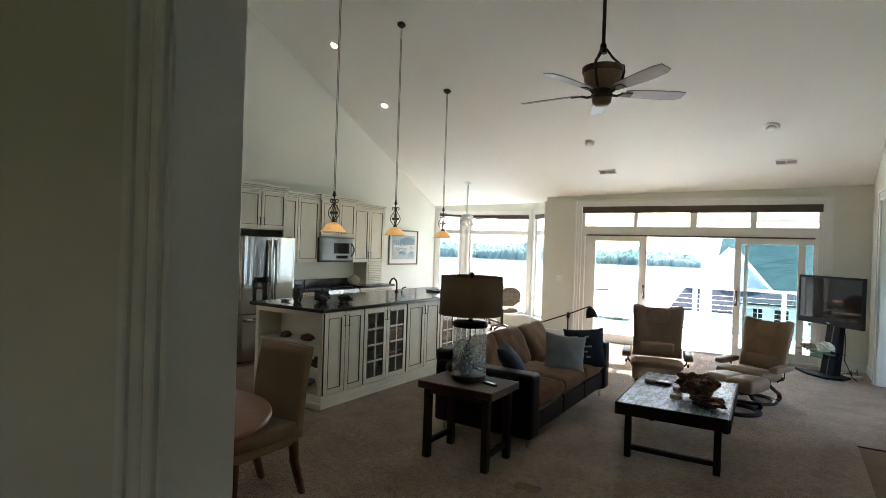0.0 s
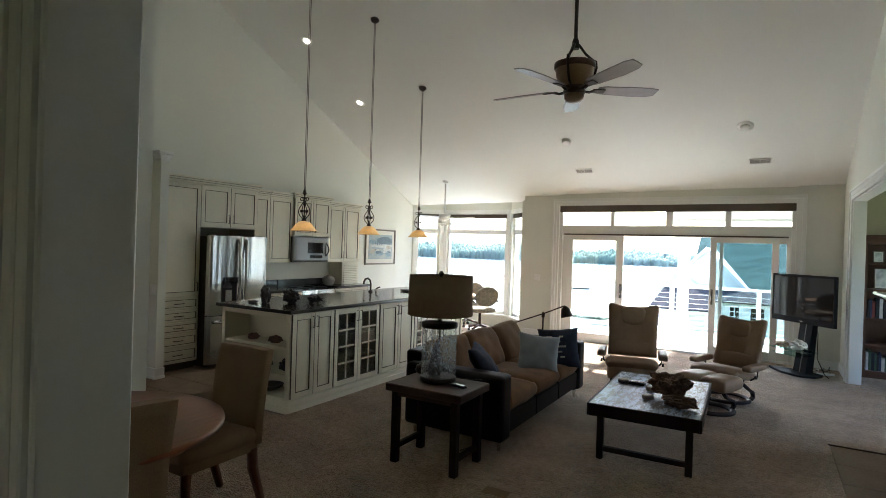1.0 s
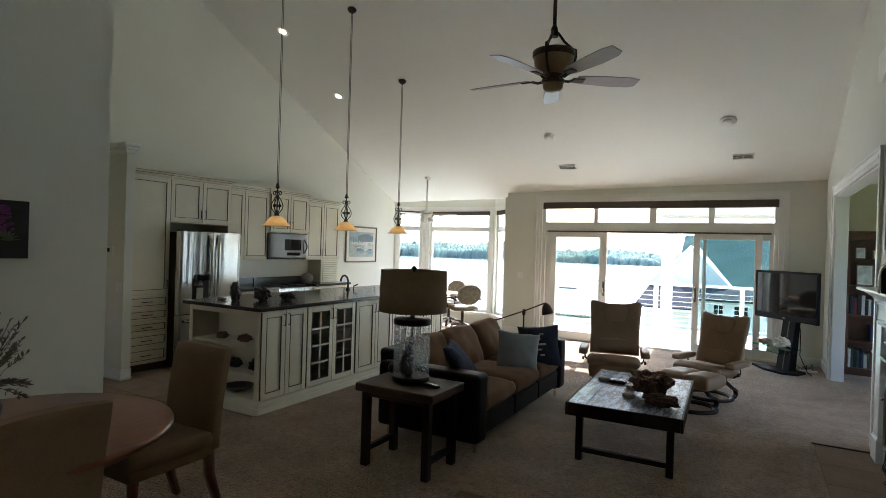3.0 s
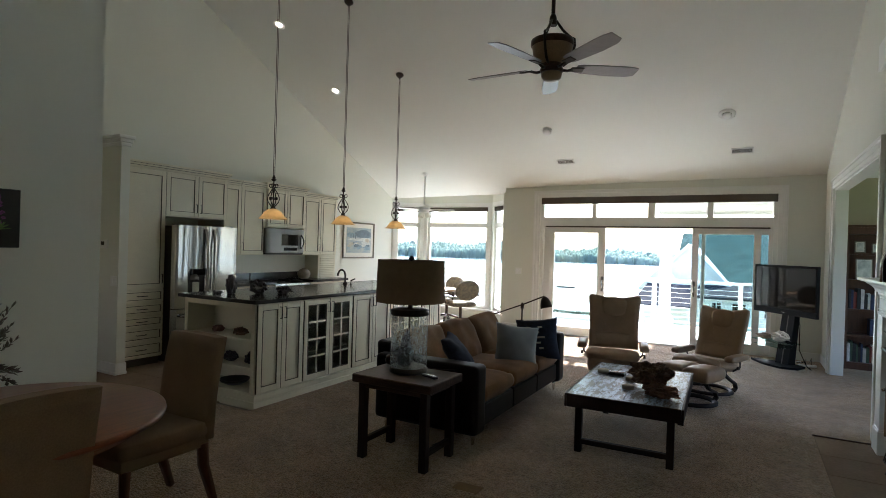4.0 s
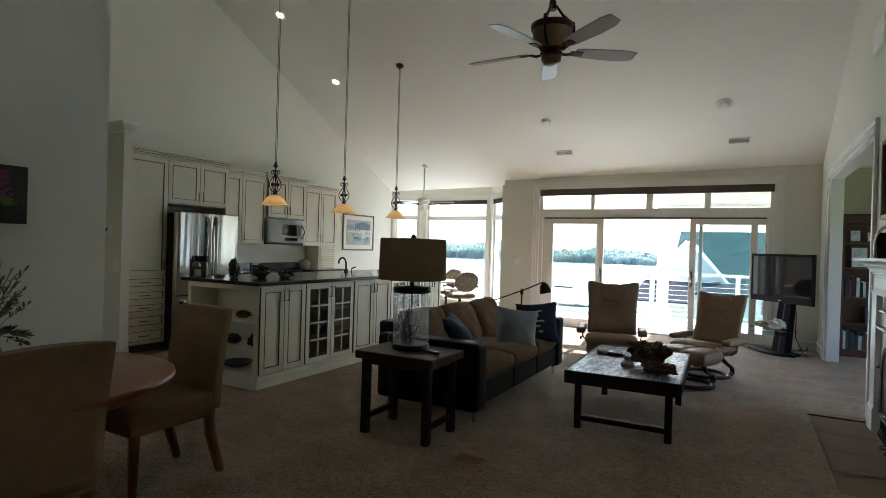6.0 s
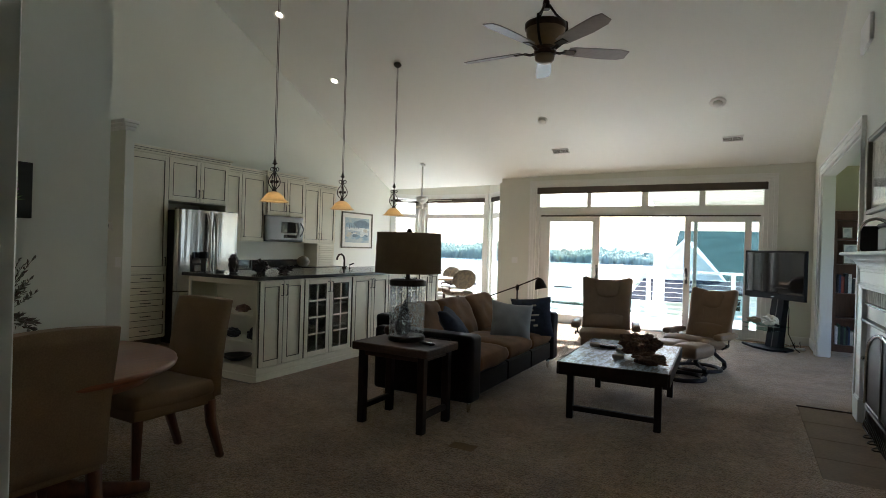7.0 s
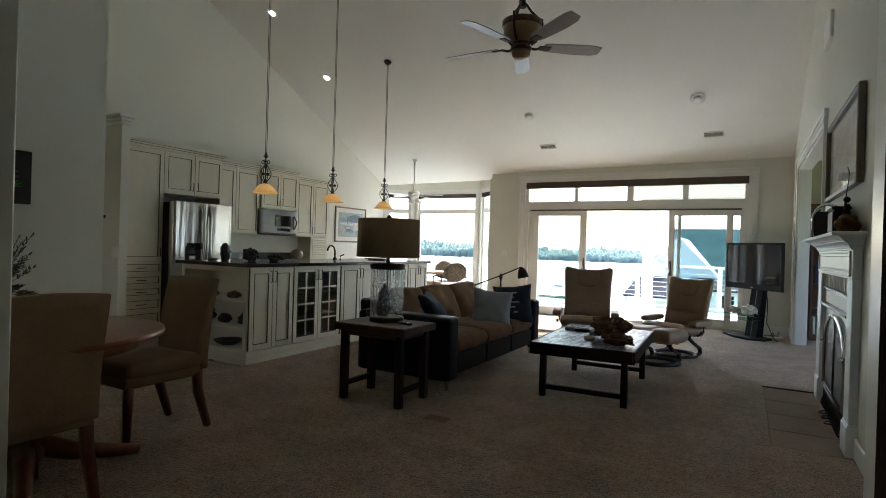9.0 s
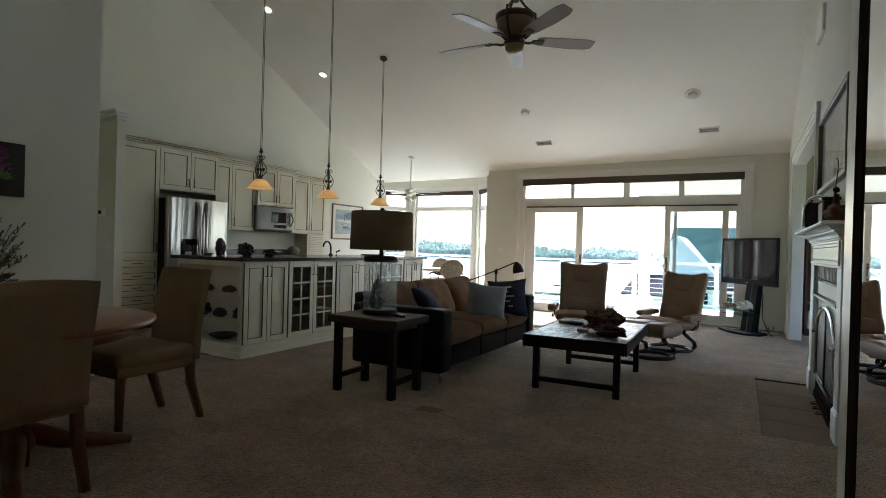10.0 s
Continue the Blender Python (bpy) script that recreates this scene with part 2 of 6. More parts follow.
M_NEARTREE = mat("hedge_green", (0.035, 0.075, 0.045), 0.9, var=0.5, scale=0.6, fine=4, bump=0.3)
M_DRIED = mat("dried_stems", (0.17, 0.155, 0.13), 0.9, var=0.3, bump=0.1)
M_DRIEDFLOWER = mat("dried_pink_heads", (0.13, 0.085, 0.080), 0.9, var=0.4, scale=40, bump=0.2)
M_PAPER = mat("mat_board", (0.72, 0.70, 0.62), 0.8, var=0.02, bump=0.02)
M_FRAME = mat("pewter_wood_frame", (0.15, 0.13, 0.09), 0.4, var=0.15, scale=20, bump=0.08)
M_ART_BLUE = mat("pale_blue_print", (0.22, 0.31, 0.37), 0.7, var=0.2, scale=5, fine=22, bump=0, stretch=(1, 1, 2.2), second=(0.60, 0.62, 0.57))
M_ART_GREY = mat("grey_landscape_print", (0.62, 0.63, 0.59), 0.5, var=0.2, scale=3, fine=12, bump=0, second=(0.36, 0.39, 0.37))
M_ART_DARK = mat("dark_flower_print", (0.012, 0.012, 0.010), 0.5, var=0.4, scale=12, bump=0)
M_PURPLE = mat("purple_petal_paint", (0.20, 0.045, 0.17), 0.6, var=0.4, scale=60, bump=0)
M_LEAFPAINT = mat("green_leaf_paint", (0.10, 0.16, 0.05), 0.6, var=0.4, scale=40, bump=0)
M_FANWOOD = mat("brushed_grey_blade", (0.24, 0.22, 0.22), 0.35, var=0.1, scale=4, fine=30, bump=0.03, stretch=(1, 8, 8))
M_ALAB = mat("tea_alabaster", (0.26, 0.165, 0.09), 0.3, var=0.2, scale=8, bump=0.02)
M_BRICK = mat("whitewashed_stone", (0.42, 0.42, 0.40), 0.7, var=0.35, scale=14, fine=60, bump=0.3, stretch=(1, 3, 0.4))
M_FLORAL = mat("floral_upholstery", (0.30, 0.25, 0.18), 0.9, var=0.3, scale=22, fine=60, bump=0.1, second=(0.20, 0.19, 0.15))
M_OAK = mat("honey_oak", (0.36, 0.22, 0.11), 0.35, var=0.15, scale=4, fine=30, bump=0.03)
M_BOOK = [mat("book_cloth_" + n, c, 0.7, var=0.2, scale=20, bump=0.05) for n, c in
          (("cream", (0.5, 0.46, 0.38)), ("red", (0.2, 0.04, 0.03)), ("navy", (0.03, 0.04, 0.09)), ("green", (0.05, 0.09, 0.05)), ("black", (0.02, 0.02, 0.02)), ("white", (0.66, 0.64, 0.6)))]


# ---- building helpers ----
def box(bm, x0, x1, y0, y1, z0, z1, bevel=0.0, m=None, seg=1):
    r = bmesh.ops.create_cube(bm, size=1.0, matrix=Matrix.LocRotScale(((x0 + x1) / 2, (y0 + y1) / 2, (z0 + z1) / 2), None, (abs(x1 - x0), abs(y1 - y0), abs(z1 - z0))))
    vs = r["verts"]
    if bevel:
        es = list({e for v in vs for e in v.link_edges})
        rb = bmesh.ops.bevel(bm, geom=es, offset=bevel, segments=seg, affect="EDGES", profile=0.6)
        vs = list({v for f in rb["faces"] for v in f.verts} | {v for v in vs if v.is_valid})
        seen, stack = set(vs), list(vs)
        while stack:
            for e in stack.pop().link_edges:
                for v in e.verts:
                    if v not in seen:
                        seen.add(v)
                        stack.append(v)
        vs = list(seen)
    if m is not None:
        bmesh.ops.transform(bm, matrix=m, verts=vs)
    return vs


def lathe(bm, profile, seg=24, at=(0, 0, 0), m=None, cap=True):
    rings = []
    for r, z in profile:
        rings.append([bm.verts.new((at[0] + r * math.cos(2 * math.pi * k / seg), at[1] + r * math.sin(2 * math.pi * k / seg), at[2] + z)) for k in range(seg)])
    for a, b in zip(rings, rings[1:]):
        for k in range(seg):
            bm.faces.new((a[k], a[(k + 1) % seg], b[(k + 1) % seg], b[k])).smooth = True
    if cap:
        bm.faces.new(rings[0][::-1])
        bm.faces.new(rings[-1])
    if m is not None:
        bmesh.ops.transform(bm, matrix=m, verts=[v for ring in rings for v in ring])


def tube(bm, pts, r, seg=8, radii=None):
    pts = [Vector(p) for p in pts]
    rings, up = [], Vector((0.31, 0.17, 0.93)).normalized()
    for i, p in enumerate(pts):
        d = (pts[min(i + 1, len(pts) - 1)] - pts[max(i - 1, 0)]).normalized()
        a = d.cross(up)
        if a.length < 0.05:
            a = d.cross(Vector((1, 0, 0)))
        a.normalize()
        b = d.cross(a)
        q = radii[i] if radii else r
        rings.append([bm.verts.new(p + a * q * math.cos(2 * math.pi * k / seg) + b * q * math.sin(2 * math.pi * k / seg)) for k in range(seg)])
    for u, w in zip(rings, rings[1:]):
        for k in range(seg):
            bm.faces.new((u[k], u[(k + 1) % seg], w[(k + 1) % seg], w[k])).smooth = True
    bm.faces.new(rings[0][::-1])
    bm.faces.new(rings[-1])


def prism(bm, poly, lo, hi, axis="z"):
    """A flat polygon pushed from lo to hi along an axis; its two coordinates are the other two in xyz order."""
    def put(u, v, w):
        return {"z": (u, v, w), "y": (u, w, v), "x": (w, u, v)}[axis]
    a = [bm.verts.new(put(u, v, lo)) for u, v in poly]
    b = [bm.verts.new(put(u, v, hi)) for u, v in poly]
    bm.faces.new(a)
    bm.faces.new(b)
    for k in range(len(poly)):
        n = (k + 1) % len(poly)
        bm.faces.new((a[k], a[n], b[n], b[k]))


def cushion(bm, sx, sy, sz, m=None, puff=0.6, cuts=10, crumple=0.012, corner=0.10, seed=0.0):
    """A stuffed pad with half sizes sx, sy and sz, thinner towards its rim."""
    t = bmesh.new()
    bmesh.ops.create_cube(t, size=2.0)
    bmesh.ops.subdivide_edges(t, edges=t.edges[:], cuts=cuts, use_grid_fill=True)
    for v in t.verts:
        u, w, h = v.co
        thick = (1 - puff) + puff * max(0.0, (1 - u ** 4)) ** 0.5 * max(0.0, (1 - w ** 4)) ** 0.5
        pinch = 1 - corner * (u * w) ** 2
        edge = 1 - 0.06 * h * h
        p = Vector((u * sx * pinch * edge, w * sy * pinch * edge, h * sz * thick))
        p += Vector((0, 0, 1)) * crumple * noise.noise(Vector((u * sx * 7 + seed, w * sy * 7, h + seed)))
        v.co = m @ p if m is not None else p
    join(bm, t)


def join(bm, t, smooth=True):
    me = bpy.data.meshes.new("tmp")
    for f in t.faces:
        f.smooth = smooth
    t.to_mesh(me)
    t.free()
    bm.from_mesh(me)
    bpy.data.meshes.remove(me)


def mesh_of(name, bm, material, fix=True):
    if fix:
        bmesh.ops.recalc_face_normals(bm, faces=bm.faces[:])
    me = bpy.data.meshes.new(name)
    bm.to_mesh(me)
    bm.free()
    me.materials.append(material)
    return me


def part(name, bm, material, parent, label=""):
    ob = new(name, mesh_of(name, bm, material))
    ob.parent = parent
    return tagged(ob, label)


def boxes(name, parent, material, items, bevel=0.004, label="", m=None):
    bm = bmesh.new()
    for it in items:
        box(bm, *it, bevel=bevel, m=m)
    return part(name, bm, material, parent, label)


def thing(name, label, category, x=0, y=0, z=0, rz=0, group="", kind=""):
    ob = new(name)
    ob.matrix_basis = pose(x, y, z, 0, 0, rz)
    ob.empty_display_size = 0.1
    return tagged(ob, label, category, group, kind)


def setting(name, bm, material, label, category):
    ob = new(name, mesh_of(name, bm, material))
    return tagged(ob, label, category, "", "structure")


# ---- the plan ----
XK, XR, YW, WH = -6.77, 1.27, 10.5, 2.76      # kitchen wall, fireplace wall, window wall, its height
SLOPE, RIDGE = 0.487, 5.0
ZR = WH + SLOPE * (YW - RIDGE)
Y0 = 0.829                                     # near wall of the great room
TH = 0.15
BAY = [(XK, 10.72), (-6.25, 11.24), (-4.53, 11.24), (-3.93, 10.64)]


LEAN = 0.014                                   # the window wall grows a little towards the fireplace side


def ceil_z(y, x=-4.5):
    rise = LEAN * (x + 4.5)
    return rise + (WH + SLOPE * (YW - y) if y > RIDGE else ZR - SLOPE * (RIDGE - y))


# floors
bm = bmesh.new()
for r in ((-4.2, 0.81, -1.6, 4.06), (-3.75, 0.81, 4.06, YW + 0.02), (0.81, XR, -1.6, 4.47), (0.81, XR, 6.34, YW + 0.02), (XR, 3.6, 5.6, YW)):
    box(bm, r[0], r[1], r[2], r[3], -0.2, 0.0)
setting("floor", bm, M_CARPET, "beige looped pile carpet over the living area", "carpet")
bm = bmesh.new()
box(bm, XK - 0.1, -3.75, 4.06, 11.5, -0.2, -0.012)
box(bm, XK - 0.1, -4.2, 0.6, 4.06, -0.2, -0.012)
kitchen_floor = setting("kitchen_floor", bm, M_GROUT, "tan stone tile floor with dark grout in the kitchen", "floor")
bm = bmesh.new()
box(bm, 0.81, XR + 0.1, 4.47, 6.34, -0.2, -0.014)
hearth = setting("hearth", bm, M_GROUT, "tan stone tile hearth set flush into the carpet", "hearth")
bm = bmesh.new()
tube(bm, [(0.80, 6.345, 0.002), (XR - 0.05, 6.345, 0.002)], 0.008)
setting("trim", bm, M_WALNUT, "dark edge strip between carpet and hearth", "trim")

# ceiling
bm = bmesh.new()
prism(bm, [(YW + 0.2, WH - SLOPE * 0.2), (RIDGE, ZR), (0.6, ceil_z(0.6)), (0.6, ceil_z(0.6) + 0.2), (RIDGE, ZR + 0.22), (YW + 0.2, WH + 0.2)], XK - 0.2, XR + 0.2, "x")
for v in bm.verts:
    v.co.z += LEAN * (v.co.x + 4.5)
setting("ceiling", bm, M_CEIL, "vaulted off-white painted ceiling", "ceiling")
bm = bmesh.new()
prism(bm, [(XK - 0.3, YW + 0.2), (-3.7, YW + 0.2), (-3.7, 11.6), (XK - 0.3, 11.6)], WH, WH + 0.15)
setting("ceiling", bm, M_CEIL, "flat painted ceiling of the bay nook", "ceiling")
bm = bmesh.new()
box(bm, -2.5, 1.3, -1.8, Y0 - TH, 2.5, 2.6)
setting("ceiling", bm, M_CEIL, "flat painted hallway ceiling", "ceiling")
bm = bmesh.new()
box(bm, XR + TH, 3.6, 5.4, YW + 0.1, WH, WH + 0.1)
setting("ceiling", bm, M_CEIL, "flat painted den ceiling", "ceiling")

# kitchen gable wall
bm = bmesh.new()
prism(bm, [(0.6, -0.1), (10.72, -0.1), (10.72, WH), (YW, WH), (RIDGE, ZR + 0.01), (0.6, ceil_z(0.6))], XK - TH, XK, "x")
setting("wall_west", bm, M_WALL, "cream painted gable wall behind the kitchen", "wall")
# fireplace gable wall with the wide opening
OY0, OY1, OZ = 6.58, 9.55, 2.515
bm = bmesh.new()
prism(bm, [(1.85, -0.1), (OY0, -0.1), (OY0, OZ), (1.85, OZ)], XR, XR + TH, "x")
prism(bm, [(OY1, -0.1), (YW + TH, -0.1), (YW + TH, OZ), (OY1, OZ)], XR, XR + TH, "x")
prism(bm, [(0.6, OZ), (YW + TH, OZ), (YW + TH, WH + 0.09), (YW, WH + 0.09), (RIDGE, ZR + 0.09), (0.6, ceil_z(0.6) + 0.09)], XR, XR + TH, "x")
setting("wall_east", bm, M_WALL, "cream painted gable wall of the fireplace with a wide cased opening", "wall")
# window wall
WX0, WX1, WZ = -3.20, 0.66, 2.56
bm = bmesh.new()
box(bm, -3.93, WX0, YW, YW + TH, -0.1, WH)
box(bm, WX1, XR, YW, YW + TH, -0.1, WH + 0.09)
box(bm, WX0, WX1, YW, YW + TH, WZ, WH + 0.06)
setting("wall_north", bm, M_WALL, "cream painted window wall", "wall")
# near wall with the opening that the camera looks through
bm = bmesh.new()
box(bm, -4.2, -0.775, Y0 - TH, Y0, -0.1, 2.5)
box(bm, -4.2, 0.98, Y0 - TH, Y0, 2.5, 3.6)
# out-of-view opening added here so that sky light reaches the stub wall
for it in ((XK - 0.1, -6.0, -0.1, 3.6), (-5.1, -4.2, -0.1, 3.6), (-6.0, -5.1, -0.1, 1.0), (-6.0, -5.1, 2.0, 3.6)):
    box(bm, it[0], it[1], 0.5, 0.6, it[2], it[3])
setting("wall_south", bm, M_WALL, "cream painted wall with a wide opening to the hall", "wall")
bm = bmesh.new()
box(bm, 0.925, XR + TH, -1.8, 1.93, -0.1, 3.7)
setting("wall_mirror", bm, M_WALL, "painted wall return that carries a tall mirror", "wall")
bm = bmesh.new()
box(bm, -2.6, -2.45, -1.8, Y0 - TH, -0.1, 2.6)
# narrow slot added behind the camera to bring some daylight into the hall
box(bm, -2.6, -1.47, -1.9, -1.75, -0.1, 2.6)
box(bm, -1.15, 1.3, -1.9, -1.75, -0.1, 2.6)
box(bm, -1.47, -1.15, -1.9, -1.75, 2.1, 2.6)
box(bm, -1.47, -1.15, -1.9, -1.75, -0.1, 0.95)
setting("wall_hall", bm, M_WALL, "cream painted hallway walls", "wall")
# made-up filter pane in that slot, warms the light on the jamb
bm = bmesh.new()
box(bm, -1.47, -1.15, -1.83, -1.82, 0.95, 2.1)
setting("window_hall", bm, M_WARMPANE, "narrow amber pane added unseen to warm the hall's sky light", "window")
# made-up filter pane in the passage opening, warms the stub wall
bm = bmesh.new()
box(bm, -6.0, -5.1, 0.545, 0.555, 1.0, 2.0)
setting("window_passage", bm, M_WARMPANE, "wide amber pane added unseen to warm the passage's sky light", "window")
# dining wall
bm = bmesh.new()
box(bm, -4.33, -4.2, 0.6, 2.95, -0.1, 4.45)
setting("wall_dining", bm, M_WALL, "pale painted partition wall beside the dining table", "wall")
# stub wall with a cornice beside the pantry
bm = bmesh.new()
box(bm, XK, -6.0, 4.15, 4.255, -0.02, 2.68)
setting("wall_stub", bm, M_WALL, "cream painted stub wall with a cornice cap", "wall")
bm = bmesh.new()
for k, (o, z0, z1) in enumerate(((0.015, 2.62, 2.66), (0.035, 2.66, 2.70), (0.06, 2.70, 2.74))):
    box(bm, XK, -6.0 + o, 4.15 - o, 4.255 + o * 0.4, z0, z1, 0.006)
setting("trim", bm, M_TRIM, "white cornice cap of the stub wall", "trim")
bm = bmesh.new()
box(bm, XK, -5.985, 4.135, 4.262, 0.0, 0.13, 0.004)
box(bm, XK, -5.975, 4.125, 4.266, 0.0, 0.035, 0.004)
setting("baseboard", bm, M_TRIM, "white moulded baseboard round the stub wall", "baseboard")
# den beyond the opening
bm = bmesh.new()
box(bm, XR + TH, 3.6, YW, YW + TH, -0.1, WH)
# outer wall with an unseen gap added to let sky light in
for it in ((5.4, 6.5, -0.1, WH), (9.4, YW + TH, -0.1, WH), (6.5, 9.4, -0.1, 0.45), (6.5, 9.4, 2.35, WH)):
    box(bm, 3.6, 3.75, *it)
box(bm, XR + TH, 3.75, 5.3, 5.45, -0.1, WH)
setting("wall_den", bm, M_DENWALL, "olive-beige painted den walls", "wall")

# bay walls with one window each
def bay_wall(a, b, n, w0, w1):
    a, b = Vector((*a, 0)), Vector((*b, 0))
    L = (b - a).length
    ang = math.degrees(math.atan2(b.y - a.y, b.x - a.x))
    m = pose(a.x, a.y, 0, 0, 0, ang)
    bm = bmesh.new()
    z0, z1 = 0.26, 2.46
    for it in ((0, L, 0, TH, -0.1, z0), (0, L, 0, TH, z1, WH), (0, w0, 0, TH, z0, z1), (w1, L, 0, TH, z0, z1)):
        box(bm, *it, m=m)
    setting("wall_bay_%d" % n, bm, M_WALL, "cream painted wall of the window bay", "wall")
    w = thing("window_%d" % (n + 1), "white framed bay window with a transom and a rolled dark shade", "window", kind="structure")
    w.matrix_basis = m
    zb = 2.06
    boxes("window_frame", w, M_TRIM, ((w0, w1, 0.03, 0.11, z0, z0 + 0.06), (w0, w1, 0.03, 0.11, z1 - 0.05, z1), (w0, w0 + 0.05, 0.03, 0.11, z0, z1), (w1 - 0.05, w1, 0.03, 0.11, z0, z1), (w0, w1, 0.02, 0.11, zb - 0.05, zb + 0.05)), 0.003)
    boxes("casing", w, M_TRIM, ((w0 - 0.085, w0, -0.02, 0, z0 - 0.02, z1 + 0.09), (w1, w1 + 0.085, -0.02, 0, z0 - 0.02, z1 + 0.09), (w0, w1, -0.02, 0, z1, z1 + 0.09)), 0.003)
    boxes("window_sill", w, M_TRIM, ((w0 - 0.1, w1 + 0.1, -0.06, 0.03, z0 - 0.04, z0),), 0.006)
    for q0, q1 in ((z0 + 0.06, zb - 0.05), (zb + 0.05, z1 - 0.05)):
        p = boxes("pane", w, M_GLASS, ((w0 + 0.05, w1 - 0.05, 0.065, 0.071, q0, q1),), 0)
        p.visible_shadow = False
    boxes("shade", w, M_SHADECLOTH, ((w0 + 0.01, w1 - 0.01, -0.01, 0.03, z1 - 0.10, z1 - 0.01),), 0.008, "rolled dark fabric shade")


bay_wall(BAY[0], BAY[1], 1, 0.11, 0.66)
bay_wall(BAY[1], BAY[2], 2, 0.11, 1.62)
bay_wall(BAY[2], BAY[3], 3, 0.11, 0.75)
bm = bmesh.new()
box(bm, -4.04, -3.93, YW + TH, 10.75, -0.1, WH)
setting("wall_bay_4", bm, M_WALL, "cream painted return of the bay", "wall")
bm = bmesh.new()
box(bm, -4.6, -3.9, 10.66, 10.68, WH - 0.002, WH)
setting("trim", bm, M_CEIL, "plaster joint above the bay", "trim")

# casings, baseboards
bm = bmesh.new()
for it in ((WX0 - 0.12, WX0, YW - 0.022, YW, 0, WZ + 0.12), (WX1, WX1 + 0.12, YW - 0.022, YW, 0, WZ + 0.12), (WX0, WX1, YW - 0.022, YW, WZ, WZ + 0.12),
           (WX0 - 0.13, WX0 - 0.10, YW - 0.034, YW, 0, WZ + 0.13), (WX1 + 0.10, WX1 + 0.13, YW - 0.034, YW, 0, WZ + 0.13), (WX0 - 0.13, WX1 + 0.13, YW - 0.036, YW, WZ + 0.10, WZ + 0.13),
           (WX0 - 0.075, WX0 - 0.045, YW - 0.028, YW, 0, WZ + 0.045), (WX1 + 0.045, WX1 + 0.075, YW - 0.028, YW, 0, WZ + 0.045), (WX0 - 0.075, WX1 + 0.075, YW - 0.028, YW, WZ + 0.045, WZ + 0.075)):
    box(bm, *it, bevel=0.003)
setting("trim", bm, M_TRIM, "white moulded casing round the sliding doors", "trim")
bm = bmesh.new()
for it in ((XR - 0.022, XR, OY0 - 0.12, OY0, 0, OZ + 0.13), (XR - 0.022, XR, OY1, OY1 + 0.12, 0, OZ + 0.13), (XR - 0.022, XR, OY0, OY1, OZ, OZ + 0.13),
           (XR - 0.034, XR, OY0 - 0.13, OY0 - 0.10, 0, OZ + 0.14), (XR - 0.034, XR, OY1 + 0.10, OY1 + 0.13, 0, OZ + 0.14), (XR - 0.036, XR, OY0 - 0.13, OY1 + 0.13, OZ + 0.11, OZ + 0.14),
           (XR - 0.028, XR, OY0, OY1, OZ + 0.045, OZ + 0.07),
           (XR, XR + TH, OY0, OY0 + 0.02, 0, OZ), (XR, XR + TH, OY1 - 0.02, OY1, 0, OZ), (XR, XR + TH, OY0, OY1, OZ - 0.02, OZ)):
    box(bm, *it, bevel=0.003)
setting("trim", bm, M_TRIM, "white moulded casing of the den opening", "trim")
bm = bmesh.new()
for it in ((-0.875, -0.775, Y0 - TH - 0.022, Y0 - TH, 0, 2.5), (-0.885, -0.855, Y0 - TH - 0.034, Y0 - TH, 0, 2.5), (-0.825, -0.805, Y0 - TH - 0.028, Y0 - TH, 0, 2.5),
           (-0.775, -0.757, Y0 - TH - 0.01, Y0 + 0.004, 0, 2.5)):
    box(bm, *it, bevel=0.004)
setting("trim", bm, M_TRIM, "white casing and jamb of the hall opening", "trim")
bm = bmesh.new()
for it in ((-3.93, WX0 - 0.13, YW - 0.016, YW, 0, 0.13), (WX1 + 0.13, XR, YW - 0.016, YW, 0, 0.13), (XR - 0.016, XR, OY1 + 0.13, YW, 0, 0.13),
           (XR - 0.016, XR, 1.85, 4.5, 0, 0.13), (XR - 0.016, XR, 6.27, OY0 - 0.13, 0, 0.13), (-4.2, -4.184, 0.85, 2.95, 0, 0.13), (-4.33, -4.184, 2.95, 2.966, 0, 0.13),
           (XK, XK + 0.016, 0.6, 4.13, 0, 0.13), (-4.2, -0.885, Y0, Y0 + 0.016, 0, 0.13), (XK, XK + 0.016, 8.6, 10.72, 0, 0.13)):
    box(bm, *it, bevel=0.005)
setting("baseboard", bm, M_TRIM, "white moulded baseboard along the walls", "baseboard")

# sliding doors under a transom
w1 = thing("window_1", "white four-panel sliding glass doors, open in the middle, under a transom", "sliding door", kind="structure")
ya, yb = YW + 0.02, YW + 0.13
boxes("window_frame", w1, M_TRIM, ((WX0, WX0 + 0.06, ya, yb, 0, WZ), (WX1 - 0.06, WX1, ya, yb, 0, WZ), (WX0 + 0.06, WX1 - 0.06, ya, yb, WZ - 0.06, WZ), (WX0 + 0.06, WX1 - 0.06, ya, yb, 2.0, 2.19),
      (WX0 + 0.06, WX1 - 0.06, ya - 0.01, yb, 0, 0.03), (-2.235, -2.165, ya, yb, 2.19, WZ - 0.06), (-1.275, -1.165, ya, yb, 2.19, WZ - 0.06), (-0.345, -0.255, ya, yb, 2.19, WZ - 0.06)), 0.003)
for a, b in ((WX0 + 0.06, -2.235), (-2.165, -1.275), (-1.165, -0.345), (-0.255, WX1 - 0.06)):
    p = boxes("pane", w1, M_GLASS, ((a, b, YW + 0.075, YW + 0.081, 2.19, WZ - 0.06),), 0)
    p.visible_shadow = False
boxes("shade", w1, M_SHADECLOTH, ((WX0 + 0.01, WX1 - 0.01, YW - 0.015, YW + 0.018, 2.435, 2.565),), 0.01, "rolled dark fabric shade over the transom")
